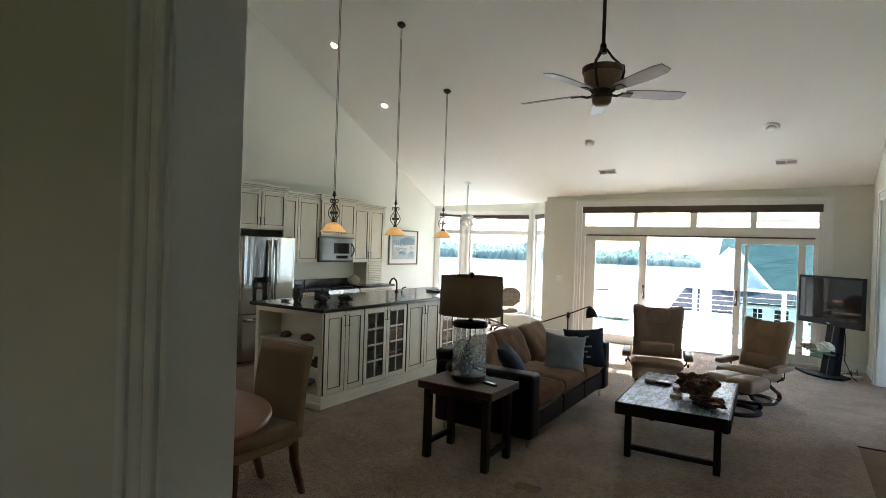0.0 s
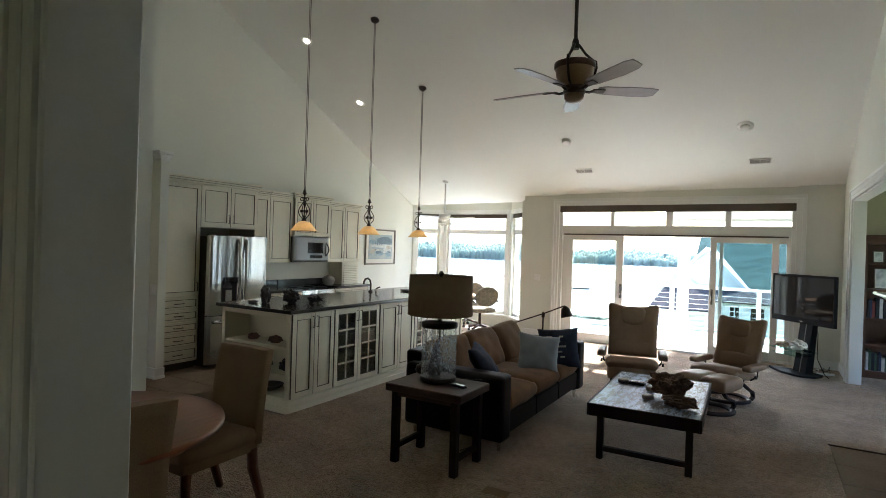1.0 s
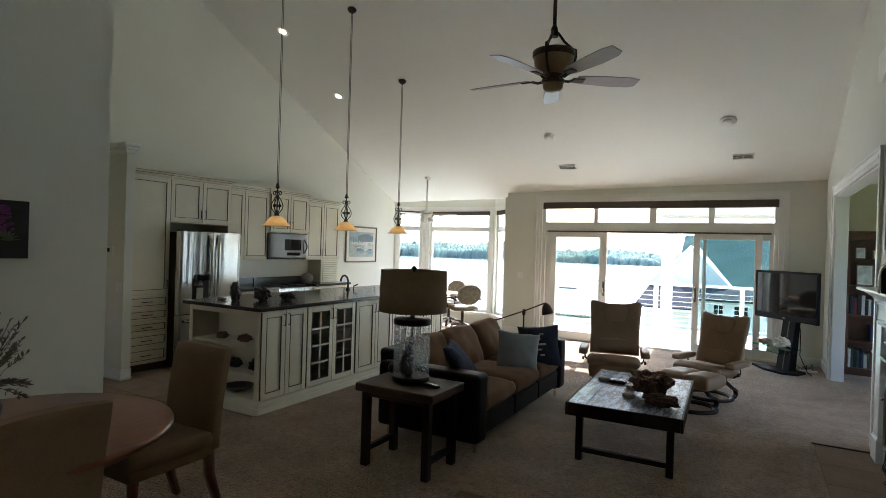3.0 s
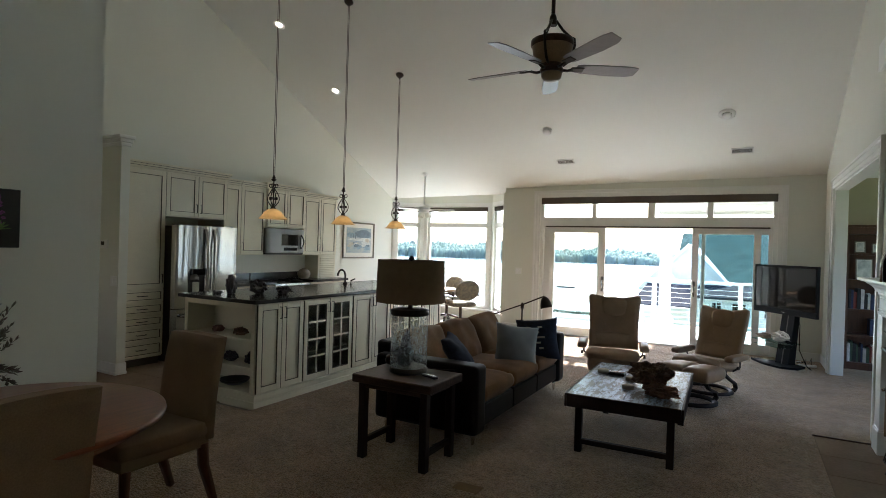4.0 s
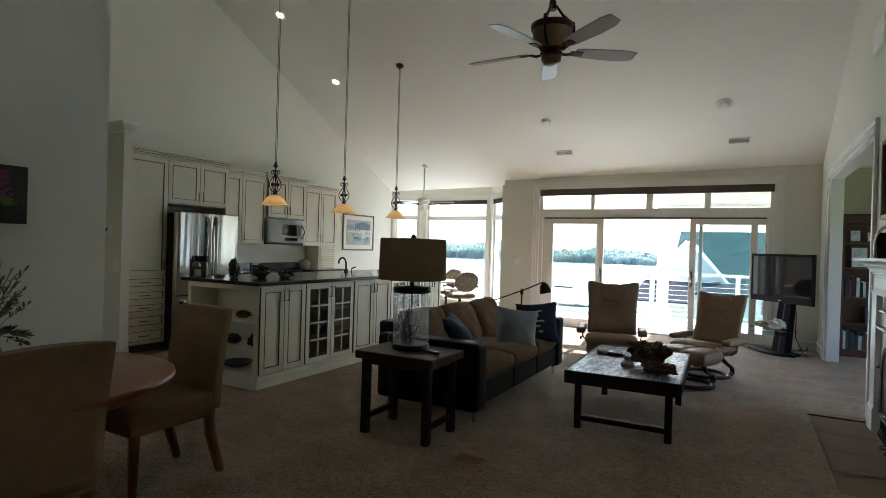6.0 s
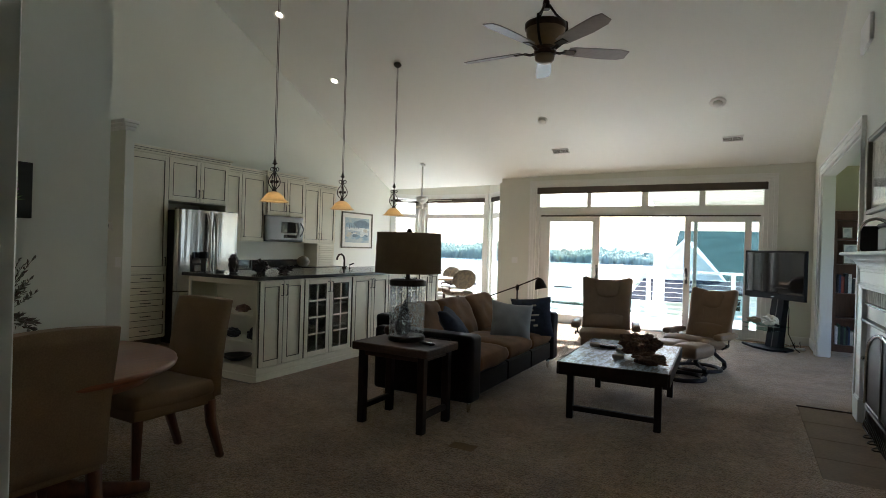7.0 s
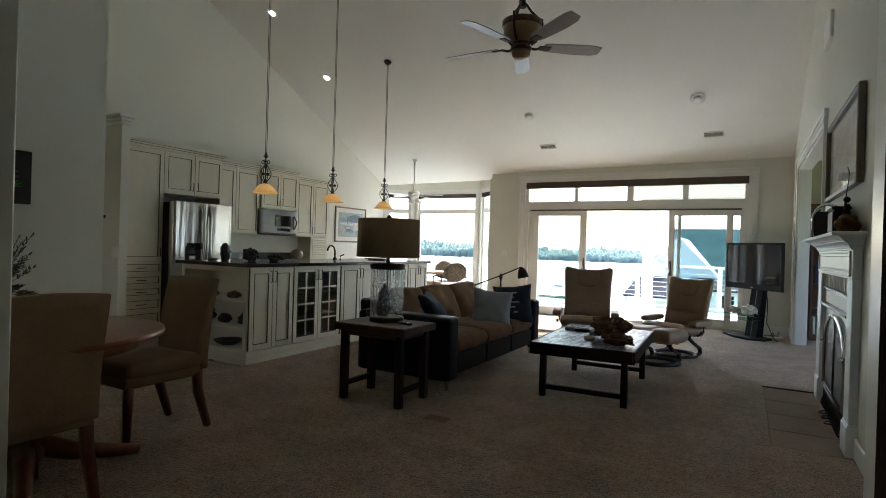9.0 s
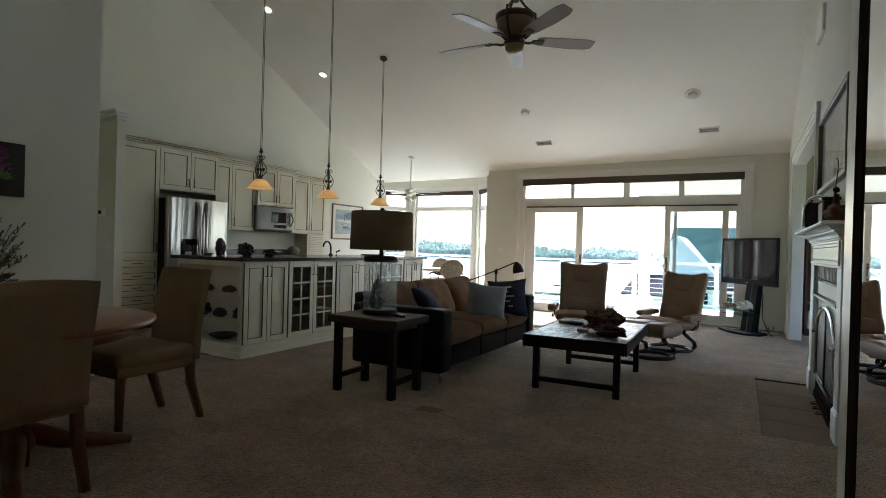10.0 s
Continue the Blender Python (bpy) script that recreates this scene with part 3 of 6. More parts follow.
boxes("shade", w1, M_SHADECLOTH, ((WX0 + 0.10, WX1 - 0.10, YW + 0.0, YW + 0.018, 2.005, 2.03),), 0.004, "thin dark track under the transom")


def slider(a, b, y, glass, handle=None, stile=0.075):
    zb, zt = 0.03, 2.0
    d = boxes("door_panel", w1, M_TRIM, ((a, a + stile, y, y + 0.04, zb, zt), (b - stile, b, y, y + 0.04, zb, zt), (a + stile, b - stile, y, y + 0.04, zb, zb + 0.13), (a + stile, b - stile, y, y + 0.04, zt - 0.09, zt)), 0.004)
    p = boxes("pane", d, glass, ((a + stile, b - stile, y + 0.018, y + 0.024, zb + 0.13, zt - 0.09),), 0)
    p.visible_shadow = False
    if handle is not None:
        bm = bmesh.new()
        box(bm, handle - 0.018, handle + 0.018, y - 0.006, y, 0.86, 1.12, 0.004)
        tube(bm, [(handle, y - 0.005, 0.92), (handle, y - 0.05, 0.93), (handle, y - 0.05, 1.05), (handle, y - 0.005, 1.06)], 0.009)
        part("handle", bm, M_STEEL, d, "satin metal pull handle")


slider(WX0 + 0.06, -2.02, YW + 0.075, M_GREEN, stile=0.115)
slider(-3.03, -1.99, YW + 0.03, M_GLASS, -2.03, stile=0.10)
slider(-0.42, WX1 - 0.06, YW + 0.075, M_GREEN, stile=0.06)
slider(-0.56, 0.44, YW + 0.03, M_GREEN, -0.52, stile=0.10)


# ---- kitchen ----
def cab_door(parent, w0, w1, z0, z1, y, handle=None, glass=False, drawer=False, hz=None):
    """A framed front in the local xz plane that faces -y, with a glazed bead and a bar pull."""
    st = 0.055 if not drawer else 0.032
    g = 0.003
    a, b, lo, hi = w0 + g, w1 - g, z0 + g, z1 - g
    items = [(a, a + st, y - 0.02, y, lo, hi), (b - st, b, y - 0.02, y, lo, hi), (a + st, b - st, y - 0.02, y, lo, lo + st), (a + st, b - st, y - 0.02, y, hi - st, hi)]
    if not glass:
        items.append((a + st, b - st, y - 0.010, y - 0.002, lo + st, hi - st))
    d = boxes("drawer_front" if drawer else "door", parent, M_CAB, items, 0.003)
    i0, i1, k0, k1, t = a + st, b - st, lo + st, hi - st, 0.006
    bead = [(i0, i0 + t, y - 0.0215, y - 0.009, k0, k1), (i1 - t, i1, y - 0.0215, y - 0.009, k0, k1), (i0 + t, i1 - t, y - 0.0215, y - 0.009, k0, k0 + t), (i0 + t, i1 - t, y - 0.0215, y - 0.009, k1 - t, k1),
            (a - 0.002, a + 0.002, y - 0.017, y - 0.001, lo, hi), (b - 0.002, b + 0.002, y - 0.017, y - 0.001, lo, hi)]
    boxes("glaze_line", d, M_GLAZE, bead, 0, "dark antique glaze in the grooves")
    if glass:
        p = boxes("pane", d, M_CABGLASS, ((i0, i1, y - 0.009, y - 0.005, k0, k1),), 0)
        bars = [((i0 + i1) / 2 - 0.009, (i0 + i1) / 2 + 0.009, y - 0.019, y - 0.010, k0, k1)]
        for q in range(1, 4):
            z = k0 + (k1 - k0) * q / 4
            bars += [(i0, (i0 + i1) / 2 - 0.009, y - 0.0185, y - 0.010, z - 0.009, z + 0.009), ((i0 + i1) / 2 + 0.009, i1, y - 0.0185, y - 0.010, z - 0.009, z + 0.009)]
        boxes("muntin", d, M_CAB, bars, 0)
    if handle is not None:
        bm = bmesh.new()
        if drawer:
            c = (a + b) / 2
            zc = (lo + hi) / 2
            tube(bm, [(c - 0.06, y - 0.018, zc), (c - 0.06, y - 0.045, zc), (c + 0.06, y - 0.045, zc), (c + 0.06, y - 0.018, zc)], 0.0055, 6)
        else:
            zc = hz if hz is not None else hi - 0.14
            tube(bm, [(handle, y - 0.018, zc - 0.055), (handle, y - 0.046, zc - 0.055), (handle, y - 0.046, zc + 0.055), (handle, y - 0.018, zc + 0.055)], 0.0055, 6)
        part("handle", bm, M_PEWTER, d, "dark pewter bar pull")
    return d


def crown(parent, w0, w1, y, z, depth, ends=(True, True)):
    items = []
    for o, h0, h1 in ((0.012, 0.0, 0.03), (0.03, 0.03, 0.055), (0.05, 0.055, 0.085)):
        items.append((w0 - (o if ends[0] else 0), w1 + (o if ends[1] else 0), y - o, y + depth, z + h0, z + h1))
    boxes("crown", parent, M_CAB, items, 0.004)
    boxes("glaze_line", parent, M_GLAZE, ((w0, w1, y - 0.033, y - 0.02, z + 0.029, z + 0.0315), (w0, w1, y - 0.053, y - 0.04, z + 0.054, z + 0.0565)), 0, "dark antique glaze in the grooves")


def cab(name, label, y0, y1, front, z0, z1, depth, group=""):
    """A wall cabinet whose front faces +x; its local x runs along world y from y0."""
    t = thing(name, label, "cabinet", front, y0, 0, 90, group)
    boxes("body", t, M_CAB, ((0, y1 - y0, 0.0, depth, z0, z1),), 0.002)
    return t


# tall pantry
c = cab("pantry_cabinet", "tall cream glazed pantry cabinet with five drawers below", 4.265, 4.83, -6.19, 0.10, 2.425, 0.57)
PW = 0.565
boxes("toe_kick", c, M_GLAZE, ((0.0, PW, 0.06, 0.5, -0.012, 0.10),), 0)
cab_door(c, 0, PW, 0.95, 2.415, 0, PW - 0.04, hz=1.07)
for z0, z1 in ((0.78, 0.945), (0.625, 0.78), (0.475, 0.625), (0.30, 0.475), (0.11, 0.30)):
    cab_door(c, 0, PW, z0, z1, 0, 0.2, drawer=True)
crown(c, 0, PW, 0, 2.425, 0.57, (True, False))
# over the fridge
c = cab("fridge_cabinet", "cream glazed double-door cabinet above the fridge", 4.83, 5.76, -6.19, 1.86, 2.425, 0.57)
cab_door(c, 0, 0.465, 1.87, 2.415, 0, 0.43, hz=1.98)
cab_door(c, 0.465, 0.93, 1.87, 2.415, 0, 0.50, hz=1.98)
crown(c, 0, 0.93, 0, 2.425, 0.57, (False, True))
boxes("side_panel", c, M_CAB, ((0.90, 0.93, 0.0, 0.57, 0.0, 1.86),), 0.002)
# uppers
for y0, y1, f, z0, zt, nd, ends in ((5.78, 6.22, -6.44, 1.36, 2.40, 1, (False, False)), (6.22, 6.70, -6.44, 1.36, 2.40, 1, (False, False)),
                                    (6.70, 7.55, -6.40, 1.80, 2.42, 2, (True, True)), (7.55, 8.42, -6.44, 1.36, 2.36, 2, (False, True))):
    c = cab("wall_cabinet", "cream glazed wall cabinet with %s" % ("two doors" if nd == 2 else "one door"), y0, y1, f, z0, zt, -XK + f - 0.002, "upper kitchen cabinets")
    w = (y1 - y0) / nd
    for k in range(nd):
        h = (k * w + w - 0.035) if k == 0 and nd == 2 else (k * w + 0.035)
        cab_door(c, k * w, k * w + w, z0 + 0.01, zt - 0.005, 0, h, hz=z0 + 0.13)
    crown(c, 0, y1 - y0, 0, zt, 0.25, ends)
# appliance garage with a tambour front
c = cab("appliance_garage", "cream tambour-front appliance garage standing on the counter", 7.96, 8.42, -6.44, 0.95, 1.358, 0.32)
boxes("door", c, M_CAB, [(0.04, 0.42, -0.014, 0, 0.965 + 0.033 * k, 0.995 + 0.033 * k) for k in range(11)], 0.006, "cream slatted tambour door")
# base run and counter
for y0, y1 in ((5.78, 6.70), (7.50, 8.42)):
    c = cab("base_cabinet", "cream glazed base cabinet under the wall counter", y0, y1, -6.19, 0.10, 0.91, 0.57, "base kitchen cabinets")
    w = (y1 - y0) / 2
    for k in range(2):
        cab_door(c, k * w, k * w + w, 0.12, 0.70, 0, k * w + (w - 0.04 if k == 0 else 0.04))
        cab_door(c, k * w, k * w + w, 0.71, 0.90, 0, 0.1, drawer=True)
t = thing("kitchen_range", "black and steel slide-in kitchen range", "stove", -6.17, 6.705, 0, 90)
boxes("body", t, M_STEEL, ((0, 0.79, 0, 0.57, 0.0, 0.915),), 0.006)
boxes("cooktop", t, M_SCREEN, ((0.01, 0.78, 0.02, 0.55, 0.915, 0.93),), 0.004, "black glass cooktop")
for k, (x, y) in enumerate(((0.2, 0.15), (0.2, 0.42), (0.6, 0.15), (0.6, 0.42))):
    bm = bmesh.new()
    lathe(bm, [(0.10, 0), (0.10, 0.012), (0.06, 0.02)], 16, (x, y, 0.93))
    part("burner", bm, M_BLACK, t)
boxes("back_guard", t, M_GRANITE, ((0, 0.79, 0.565, 0.592, 0.93, 1.06),), 0.003)
ob = thing("wall_counter", "black polished granite counter along the wall", "countertop")
for a, b, e in ((5.77, 6.70, 6.70), (7.505, 8.44, 7.955)):
    boxes("slab", ob, M_GRANITE, ((-6.765, -6.13, a, b, 0.912, 0.952),), 0.006)
    boxes("backsplash", ob, M_GRANITE, ((-6.768, -6.748, a, e, 0.953, 1.06),), 0.003)
# microwave
def polished(ob, angle=35):
    """Round shading but for edges sharper than the angle."""
    for f in ob.data.polygons:
        f.use_smooth = True
    ob.data.set_sharp_from_angle(angle=radians(angle))
    return ob


def bowed_front(parent, name, material, x0, x1, z0, z1, back, mid, half, bow, front, corner=(0.0, 0.0), label=""):
    """A door slab whose face swells outwards along an arc; the outer corners may be rounded."""
    pts, n = [], 20
    for i in range(n + 1):
        x = x0 + (x1 - x0) * i / n
        y = front - bow * (1 - ((x - mid) / half) ** 2)
        for edge, r in ((x - x0, corner[0]), (x1 - x, corner[1])):
            if r and edge < r:
                y += r - math.sqrt(max(0.0, r * r - (r - edge) ** 2))
        pts.append((x, y))
    bm = bmesh.new()
    prism(bm, pts + [(x1, back), (x0, back)], z0, z1)
    return polished(part(name, bm, material, parent, label))


t = thing("microwave", "stainless steel over-range microwave oven with a dark window", "microwave", -6.36, 6.66, 1.37, 90)
boxes("body", t, M_DIMSTEEL, ((0.004, 0.856, 0.03, 0.4, 0.03, 0.42),), 0.004, "grey steel casing")
d = bowed_front(t, "door", M_DIMSTEEL, 0.0, 0.86, 0.035, 0.415, 0.03, 0.43, 0.43, 0.03, 0.0, (0.02, 0.02), "bowed brushed steel front")
bowed_front(d, "door_window", M_SCREEN, 0.30, 0.685, 0.15, 0.33, 0.0, 0.43, 0.43, 0.03, -0.003, (0.004, 0.004), "black glass window")
bowed_front(d, "control_strip", M_SCREEN, 0.36, 0.66, 0.065, 0.115, 0.0, 0.43, 0.43, 0.03, -0.003, label="black glass control strip")
boxes("grille", t, M_BLACK, ((0.01, 0.85, 0.03, 0.4, 0.0, 0.03),), 0.004)
bm = bmesh.new()
tube(bm, [(0.735 + 0.05 * math.cos(q * math.pi / 10 + math.pi / 2) * -1, -0.035 - 0.022 * math.sin(q * math.pi / 10), 0.10 + 0.023 * q) for q in range(11)], 0.011, 8)
tube(bm, [(0.735 - 0.02 * math.sin(q * math.pi / 10), -0.035 - 0.012 * math.sin(q * math.pi / 10), 0.10 + 0.023 * q) for q in range(11)], 0.008, 8)
part("handle", bm, M_BLACK, d, "dark bowed handle")
# fridge
t = thing("refrigerator", "stainless steel french-door refrigerator with a water dispenser", "refrigerator", -5.945, 4.80, 0, 90)
FW = 0.97
boxes("body", t, M_IRON, ((0.035, FW - 0.025, 0.06, 0.79, 0.02, 1.74),), 0.008, "dark grey side casing")
for x in (0.04, FW - 0.14):
    boxes("hinge_cover", t, M_BLACK, ((x, x + 0.10, 0.06, 0.12, 1.74, 1.765),), 0.006)
d = bowed_front(t, "door", M_STEEL, 0.002, FW / 2 - 0.003, 0.70, 1.75, 0.055, FW / 2, FW / 2, 0.032, 0.0, (0.05, 0.008))
d2 = bowed_front(t, "door", M_STEEL, FW / 2 + 0.003, FW - 0.002, 0.70, 1.75, 0.055, FW / 2, FW / 2, 0.032, 0.0, (0.008, 0.05))
bowed_front(d, "dispenser", M_BLACK, 0.19, 0.42, 0.82, 1.16, 0.03, FW / 2, FW / 2, 0.032, -0.003, label="black water dispenser niche")
bowed_front(d, "dispenser_panel", M_SCREEN, 0.20, 0.455, 1.12, 1.20, 0.03, FW / 2, FW / 2, 0.032, -0.014, (0.03, 0.03), "glossy black control arch")
bm = bmesh.new()
lathe(bm, [(0.03, 0.0), (0.058, 0.004), (0.060, 0.02), (0.050, 0.05), (0.036, 0.07), (0.01, 0.075)], 24, (0.27, -0.022, 1.055))
part("spout_cover", bm, M_DIMSTEEL, d, "domed steel spout cover")
bm = bmesh.new()
prism(bm, [(0.235, -0.045), (0.335, -0.045), (0.32, -0.02), (0.25, -0.02)], 0.86, 1.03)
part("dispenser_paddle", bm, M_STEEL, d, "pale steel paddle")
for dd, x, s in ((d, FW / 2 - 0.045, -1), (d2, FW / 2 + 0.045, 1)):
    bm = bmesh.new()
    pts = []
    for q in range(13):
        u = q / 12
        pts.append((x + s * 0.018 * (2 * u - 1) ** 2, -0.036 - 0.05 * math.sin(math.pi * u) ** 0.6, 0.76 + 0.95 * u))
    tube(bm, pts, 0.018, 10)
    for v in bm.verts:
        v.co.x = x + (v.co.x - x) * 1.25
    part("handle", bm, M_STEEL, dd, "bowed steel handle")
d = bowed_front(t, "freezer_drawer", M_STEEL, 0.002, FW - 0.002, 0.06, 0.69, 0.055, FW / 2, FW / 2, 0.032, 0.0, (0.05, 0.05))
bm = bmesh.new()
tube(bm, [(0.08, -0.015, 0.61), (0.11, -0.08, 0.61), (FW / 2, -0.10, 0.61), (FW - 0.11, -0.08, 0.61), (FW - 0.08, -0.015, 0.61)], 0.016, 10)
part("handle", bm, M_STEEL, d, "bowed steel handle")

# island: base with fronts towards the living room, open shelves on its end
isl = thing("kitchen_island", "cream glazed island with glass doors and open end shelves", "kitchen island", -3.76, 4.13, 0, 90)
IL, ID = 3.55, 1.02
boxes("plinth", isl, M_CAB, ((0.0, IL, -0.012, ID, -0.012, 0.12), (-0.010, IL - 0.01, -0.022, ID - 0.004, -0.012, 0.06)), 0.004)
for it in ((0.34, IL, 0.0, 0.02, 0.12, 0.16), (0.34, 0.62, 0.004, ID, 0.16, 0.97), (1.44, 2.20, 0.004, ID, 0.16, 0.97), (2.98, IL, 0.004, ID, 0.16, 0.97), (0.62, 1.44, 0.42, ID, 0.12, 0.97), (2.20, 2.98, 0.42, ID, 0.12, 0.97),
      (0.34, IL, 0.0, ID, 0.97, 0.985), (0.0, 0.34, 0.0, 0.05, 0.12, 0.985), (0.0, 0.34, ID - 0.05, ID, 0.12, 0.985), (0.0, 0.34, 0.05, ID - 0.05, 0.93, 0.985), (0.0, 0.34, 0.05, ID - 0.05, 0.12, 0.14), (0.32, 0.34, 0.05, ID - 0.05, 0.14, 0.93)):
    boxes("panel", isl, M_CAB, (it,), 0.003)
for z in (0.36, 0.63):
    boxes("shelf", isl, M_CAB, ((0.012, 0.32, 0.05, ID - 0.05, z - 0.012, z + 0.012),), 0.003)
for a, b in ((0.62, 1.44), (2.20, 2.98)):
    for z in (0.40, 0.66):
        boxes("shelf", isl, M_CAB, ((a, b, 0.03, 0.42, z, z + 0.018),), 0.002)
for a, b, g in ((0.02, 0.33, 0), (0.33, 0.63, 0), (0.64, 1.04, 1), (1.04, 1.43, 1), (1.45, 1.83, 0), (1.83, 2.20, 0), (2.21, 2.59, 1), (2.59, 2.97, 1), (2.99, 3.27, 0), (3.27, 3.54, 0)):
    first = round(a, 2) in (0.02, 0.64, 1.45, 2.21, 2.99)
    cab_door(isl, a, b, 0.13, 0.975, 0, b - 0.03 if first else a + 0.03, glass=bool(g), hz=0.88)
bm = bmesh.new()
box(bm, -4.84, -3.705, 4.085, 7.72, 0.985, 1.022, 0.008, seg=2)
ob = thing("island_counter", "black polished granite island top", "countertop")
part("slab", bm, M_GRANITE, ob)
# glasses and dishes behind the glass doors
rnd = random.Random(5)
for y in (4.84, 5.0, 5.22, 5.42, 6.5, 6.8):
    for z in (0.418, 0.678):
        g = thing("goblet" if rnd.random() < 0.5 else "bowl", "pale glassware on a cabinet shelf", "glassware", -3.95 - 0.1 * rnd.random(), y, z, 0, "glassware in the island")
        bm = bmesh.new()
        if g.name.startswith("goblet"):
            lathe(bm, [(0.03, 0), (0.006, 0.01), (0.006, 0.06), (0.035, 0.09), (0.04, 0.14), (0.036, 0.145)], 12)
        else:
            lathe(bm, [(0.04, 0), (0.05, 0.01), (0.085, 0.06), (0.08, 0.062)], 14)
        part("body", bm, M_PAPER, g)


def rock(name, label, cat, x, y, z, s, material, seed, group="", flat=0.8, spiky=0.5, freq=3.0, sub=3):
    t = bmesh.new()
    bmesh.ops.create_icosphere(t, subdivisions=sub, radius=1.0)
    zs = []
    for v in t.verts:
        k = 1 + spiky * noise.noise(v.co * freq + Vector((seed * 3.1, seed, 0))) + 0.35 * spiky * noise.noise(v.co * freq * 3 + Vector((0, seed, 5)))
        v.co = Vector((v.co.x * s[0] * k, v.co.y * s[1] * k, v.co.z * s[2] * k))
        zs.append(v.co.z)
    low = min(zs) * flat
    for v in t.verts:
        v.co.z = max(v.co.z, low) - low
    bm = bmesh.new()
    join(bm, t, spiky < 0.35)
    ob = new(name, mesh_of(name, bm, material))
    ob.location = (x, y, z)
    return tagged(ob, label, cat, group)


rock("geode", "dark upright geode half on the island", "geode", -4.42, 4.40, 1.022, (0.055, 0.05, 0.10), M_GEODE, 1, "stones on the island")
rock("geode", "dark jagged geode on the island", "geode", -4.22, 4.58, 1.022, (0.09, 0.07, 0.075), M_GEODE, 2, "stones on the island")
rock("geode", "low dark mineral cluster on the island", "geode", -4.05, 4.78, 1.022, (0.09, 0.05, 0.04), M_GEODE, 4, "stones on the island", spiky=0.8)
rock("geode", "small dark stone chip on the island", "geode", -4.55, 4.34, 1.022, (0.06, 0.04, 0.015), M_GEODE, 6, "stones on the island")
t = thing("stone_jar", "round pale patterned stone jar on the counter", "jar", -6.45, 7.62, 0.952)
bm = bmesh.new()
lathe(bm, [(0.045, 0), (0.085, 0.02), (0.112, 0.07), (0.110, 0.11), (0.075, 0.155), (0.035, 0.168), (0.032, 0.178), (0.02, 0.18)], 28)
part("body", bm, M_JAR, t)
# faucet and sink
t = thing("faucet", "dark bronze gooseneck faucet with side lever", "faucet", -4.56, 6.42, 1.022)
bm = bmesh.new()
lathe(bm, [(0.03, 0), (0.03, 0.015), (0.018, 0.03)], 14)
tube(bm, [(0, 0, 0.02), (0, 0, 0.12), (0.0, -0.02, 0.17), (-0.0, -0.07, 0.2), (0.0, -0.12, 0.19), (0.0, -0.155, 0.15), (0.0, -0.16, 0.12)], 0.013, 10)
part("spout", bm, M_IRON, t)
bm = bmesh.new()
tube(bm, [(0.05, 0.06, 0.0), (0.05, 0.06, 0.05), (0.1, 0.09, 0.075)], 0.01)
part("lever", bm, M_IRON, t)
t = thing("tray", "flat dark serving tray on the island", "tray", -4.25, 7.0, 1.022)
bm = bmesh.new()
lathe(bm, [(0.10, 0), (0.16, 0.012), (0.17, 0.022), (0.165, 0.024), (0.10, 0.01)], 24)
part("dish", bm, M_BLACK, t)
# things on the open shelves
for x, z, s, sd in ((-4.45, 0.642, (0.06, 0.05, 0.035), 11), (-4.12, 0.642, (0.08, 0.05, 0.04), 12), (-4.5, 0.372, (0.07, 0.06, 0.07), 13), (-4.25, 0.372, (0.08, 0.06, 0.05), 14), (-3.95, 0.372, (0.07, 0.06, 0.06), 15)):
    rock("mineral_specimen", "dark rough mineral specimen on an island shelf", "rock", x, 4.28, z, s, M_GEODE if z < 0.5 else M_CORAL, sd, "minerals on the shelves")
t = thing("bowl", "wide dark metal bowl on the bottom shelf", "bowl", -4.2, 4.29, 0.14)
bm = bmesh.new()
lathe(bm, [(0.07, 0), (0.13, 0.03), (0.15, 0.055), (0.14, 0.055), (0.06, 0.015)], 24)
part("body", bm, M_PEWTER, t)

# picture on the kitchen wall
def picture(name, label, m, w, h, fr, matw, art, frame_mat, depth=0.03, category="picture"):
    """Framed print in the local xz plane, facing -y, its middle at the origin."""
    t = thing(name, label, category)
    t.matrix_basis = m
    a, b = w / 2, h / 2
    boxes("frame", t, frame_mat, ((-a, -a + fr, -depth, 0, -b, b), (a - fr, a, -depth, 0, -b, b), (-a + fr, a - fr, -depth, 0, -b, -b + fr), (-a + fr, a - fr, -depth, 0, b - fr, b)), 0.005)
    boxes("mat_board", t, M_PAPER, ((-a + fr, a - fr, -0.012, -0.004, -b + fr, b - fr),), 0)
    i = fr + matw
    boxes("print", t, art, ((-a + i, a - i, -0.0165, -0.0125, -b + i, b - i),), 0)
    return t


p = picture("framed_print", "framed blue and cream shore watercolour on the kitchen wall", pose(XK + 0.004, 9.52, 1.655, 0, 0, 90), 1.03, 0.74, 0.03, 0.085, M_ART_BLUE, M_FRAME)
rnd = random.Random(2)


def painted_shape(name, cx, cz, w, h, depth, material, jag=0.25, n=14):
    """A flat patch of paint with a wavering outline inside the print."""
    bm = bmesh.new()
    pts = []
    for q in range(n):
        a = 2 * math.pi * q / n
        k = 1 + rnd.uniform(-jag, jag)
        pts.append((max(-0.396, min(0.396, cx + w * k * math.cos(a))), max(-0.252, min(0.252, cz + h * k * math.sin(a)))))
    prism(bm, pts, depth - 0.0004, depth, "y")
    part(name, bm, material, p)


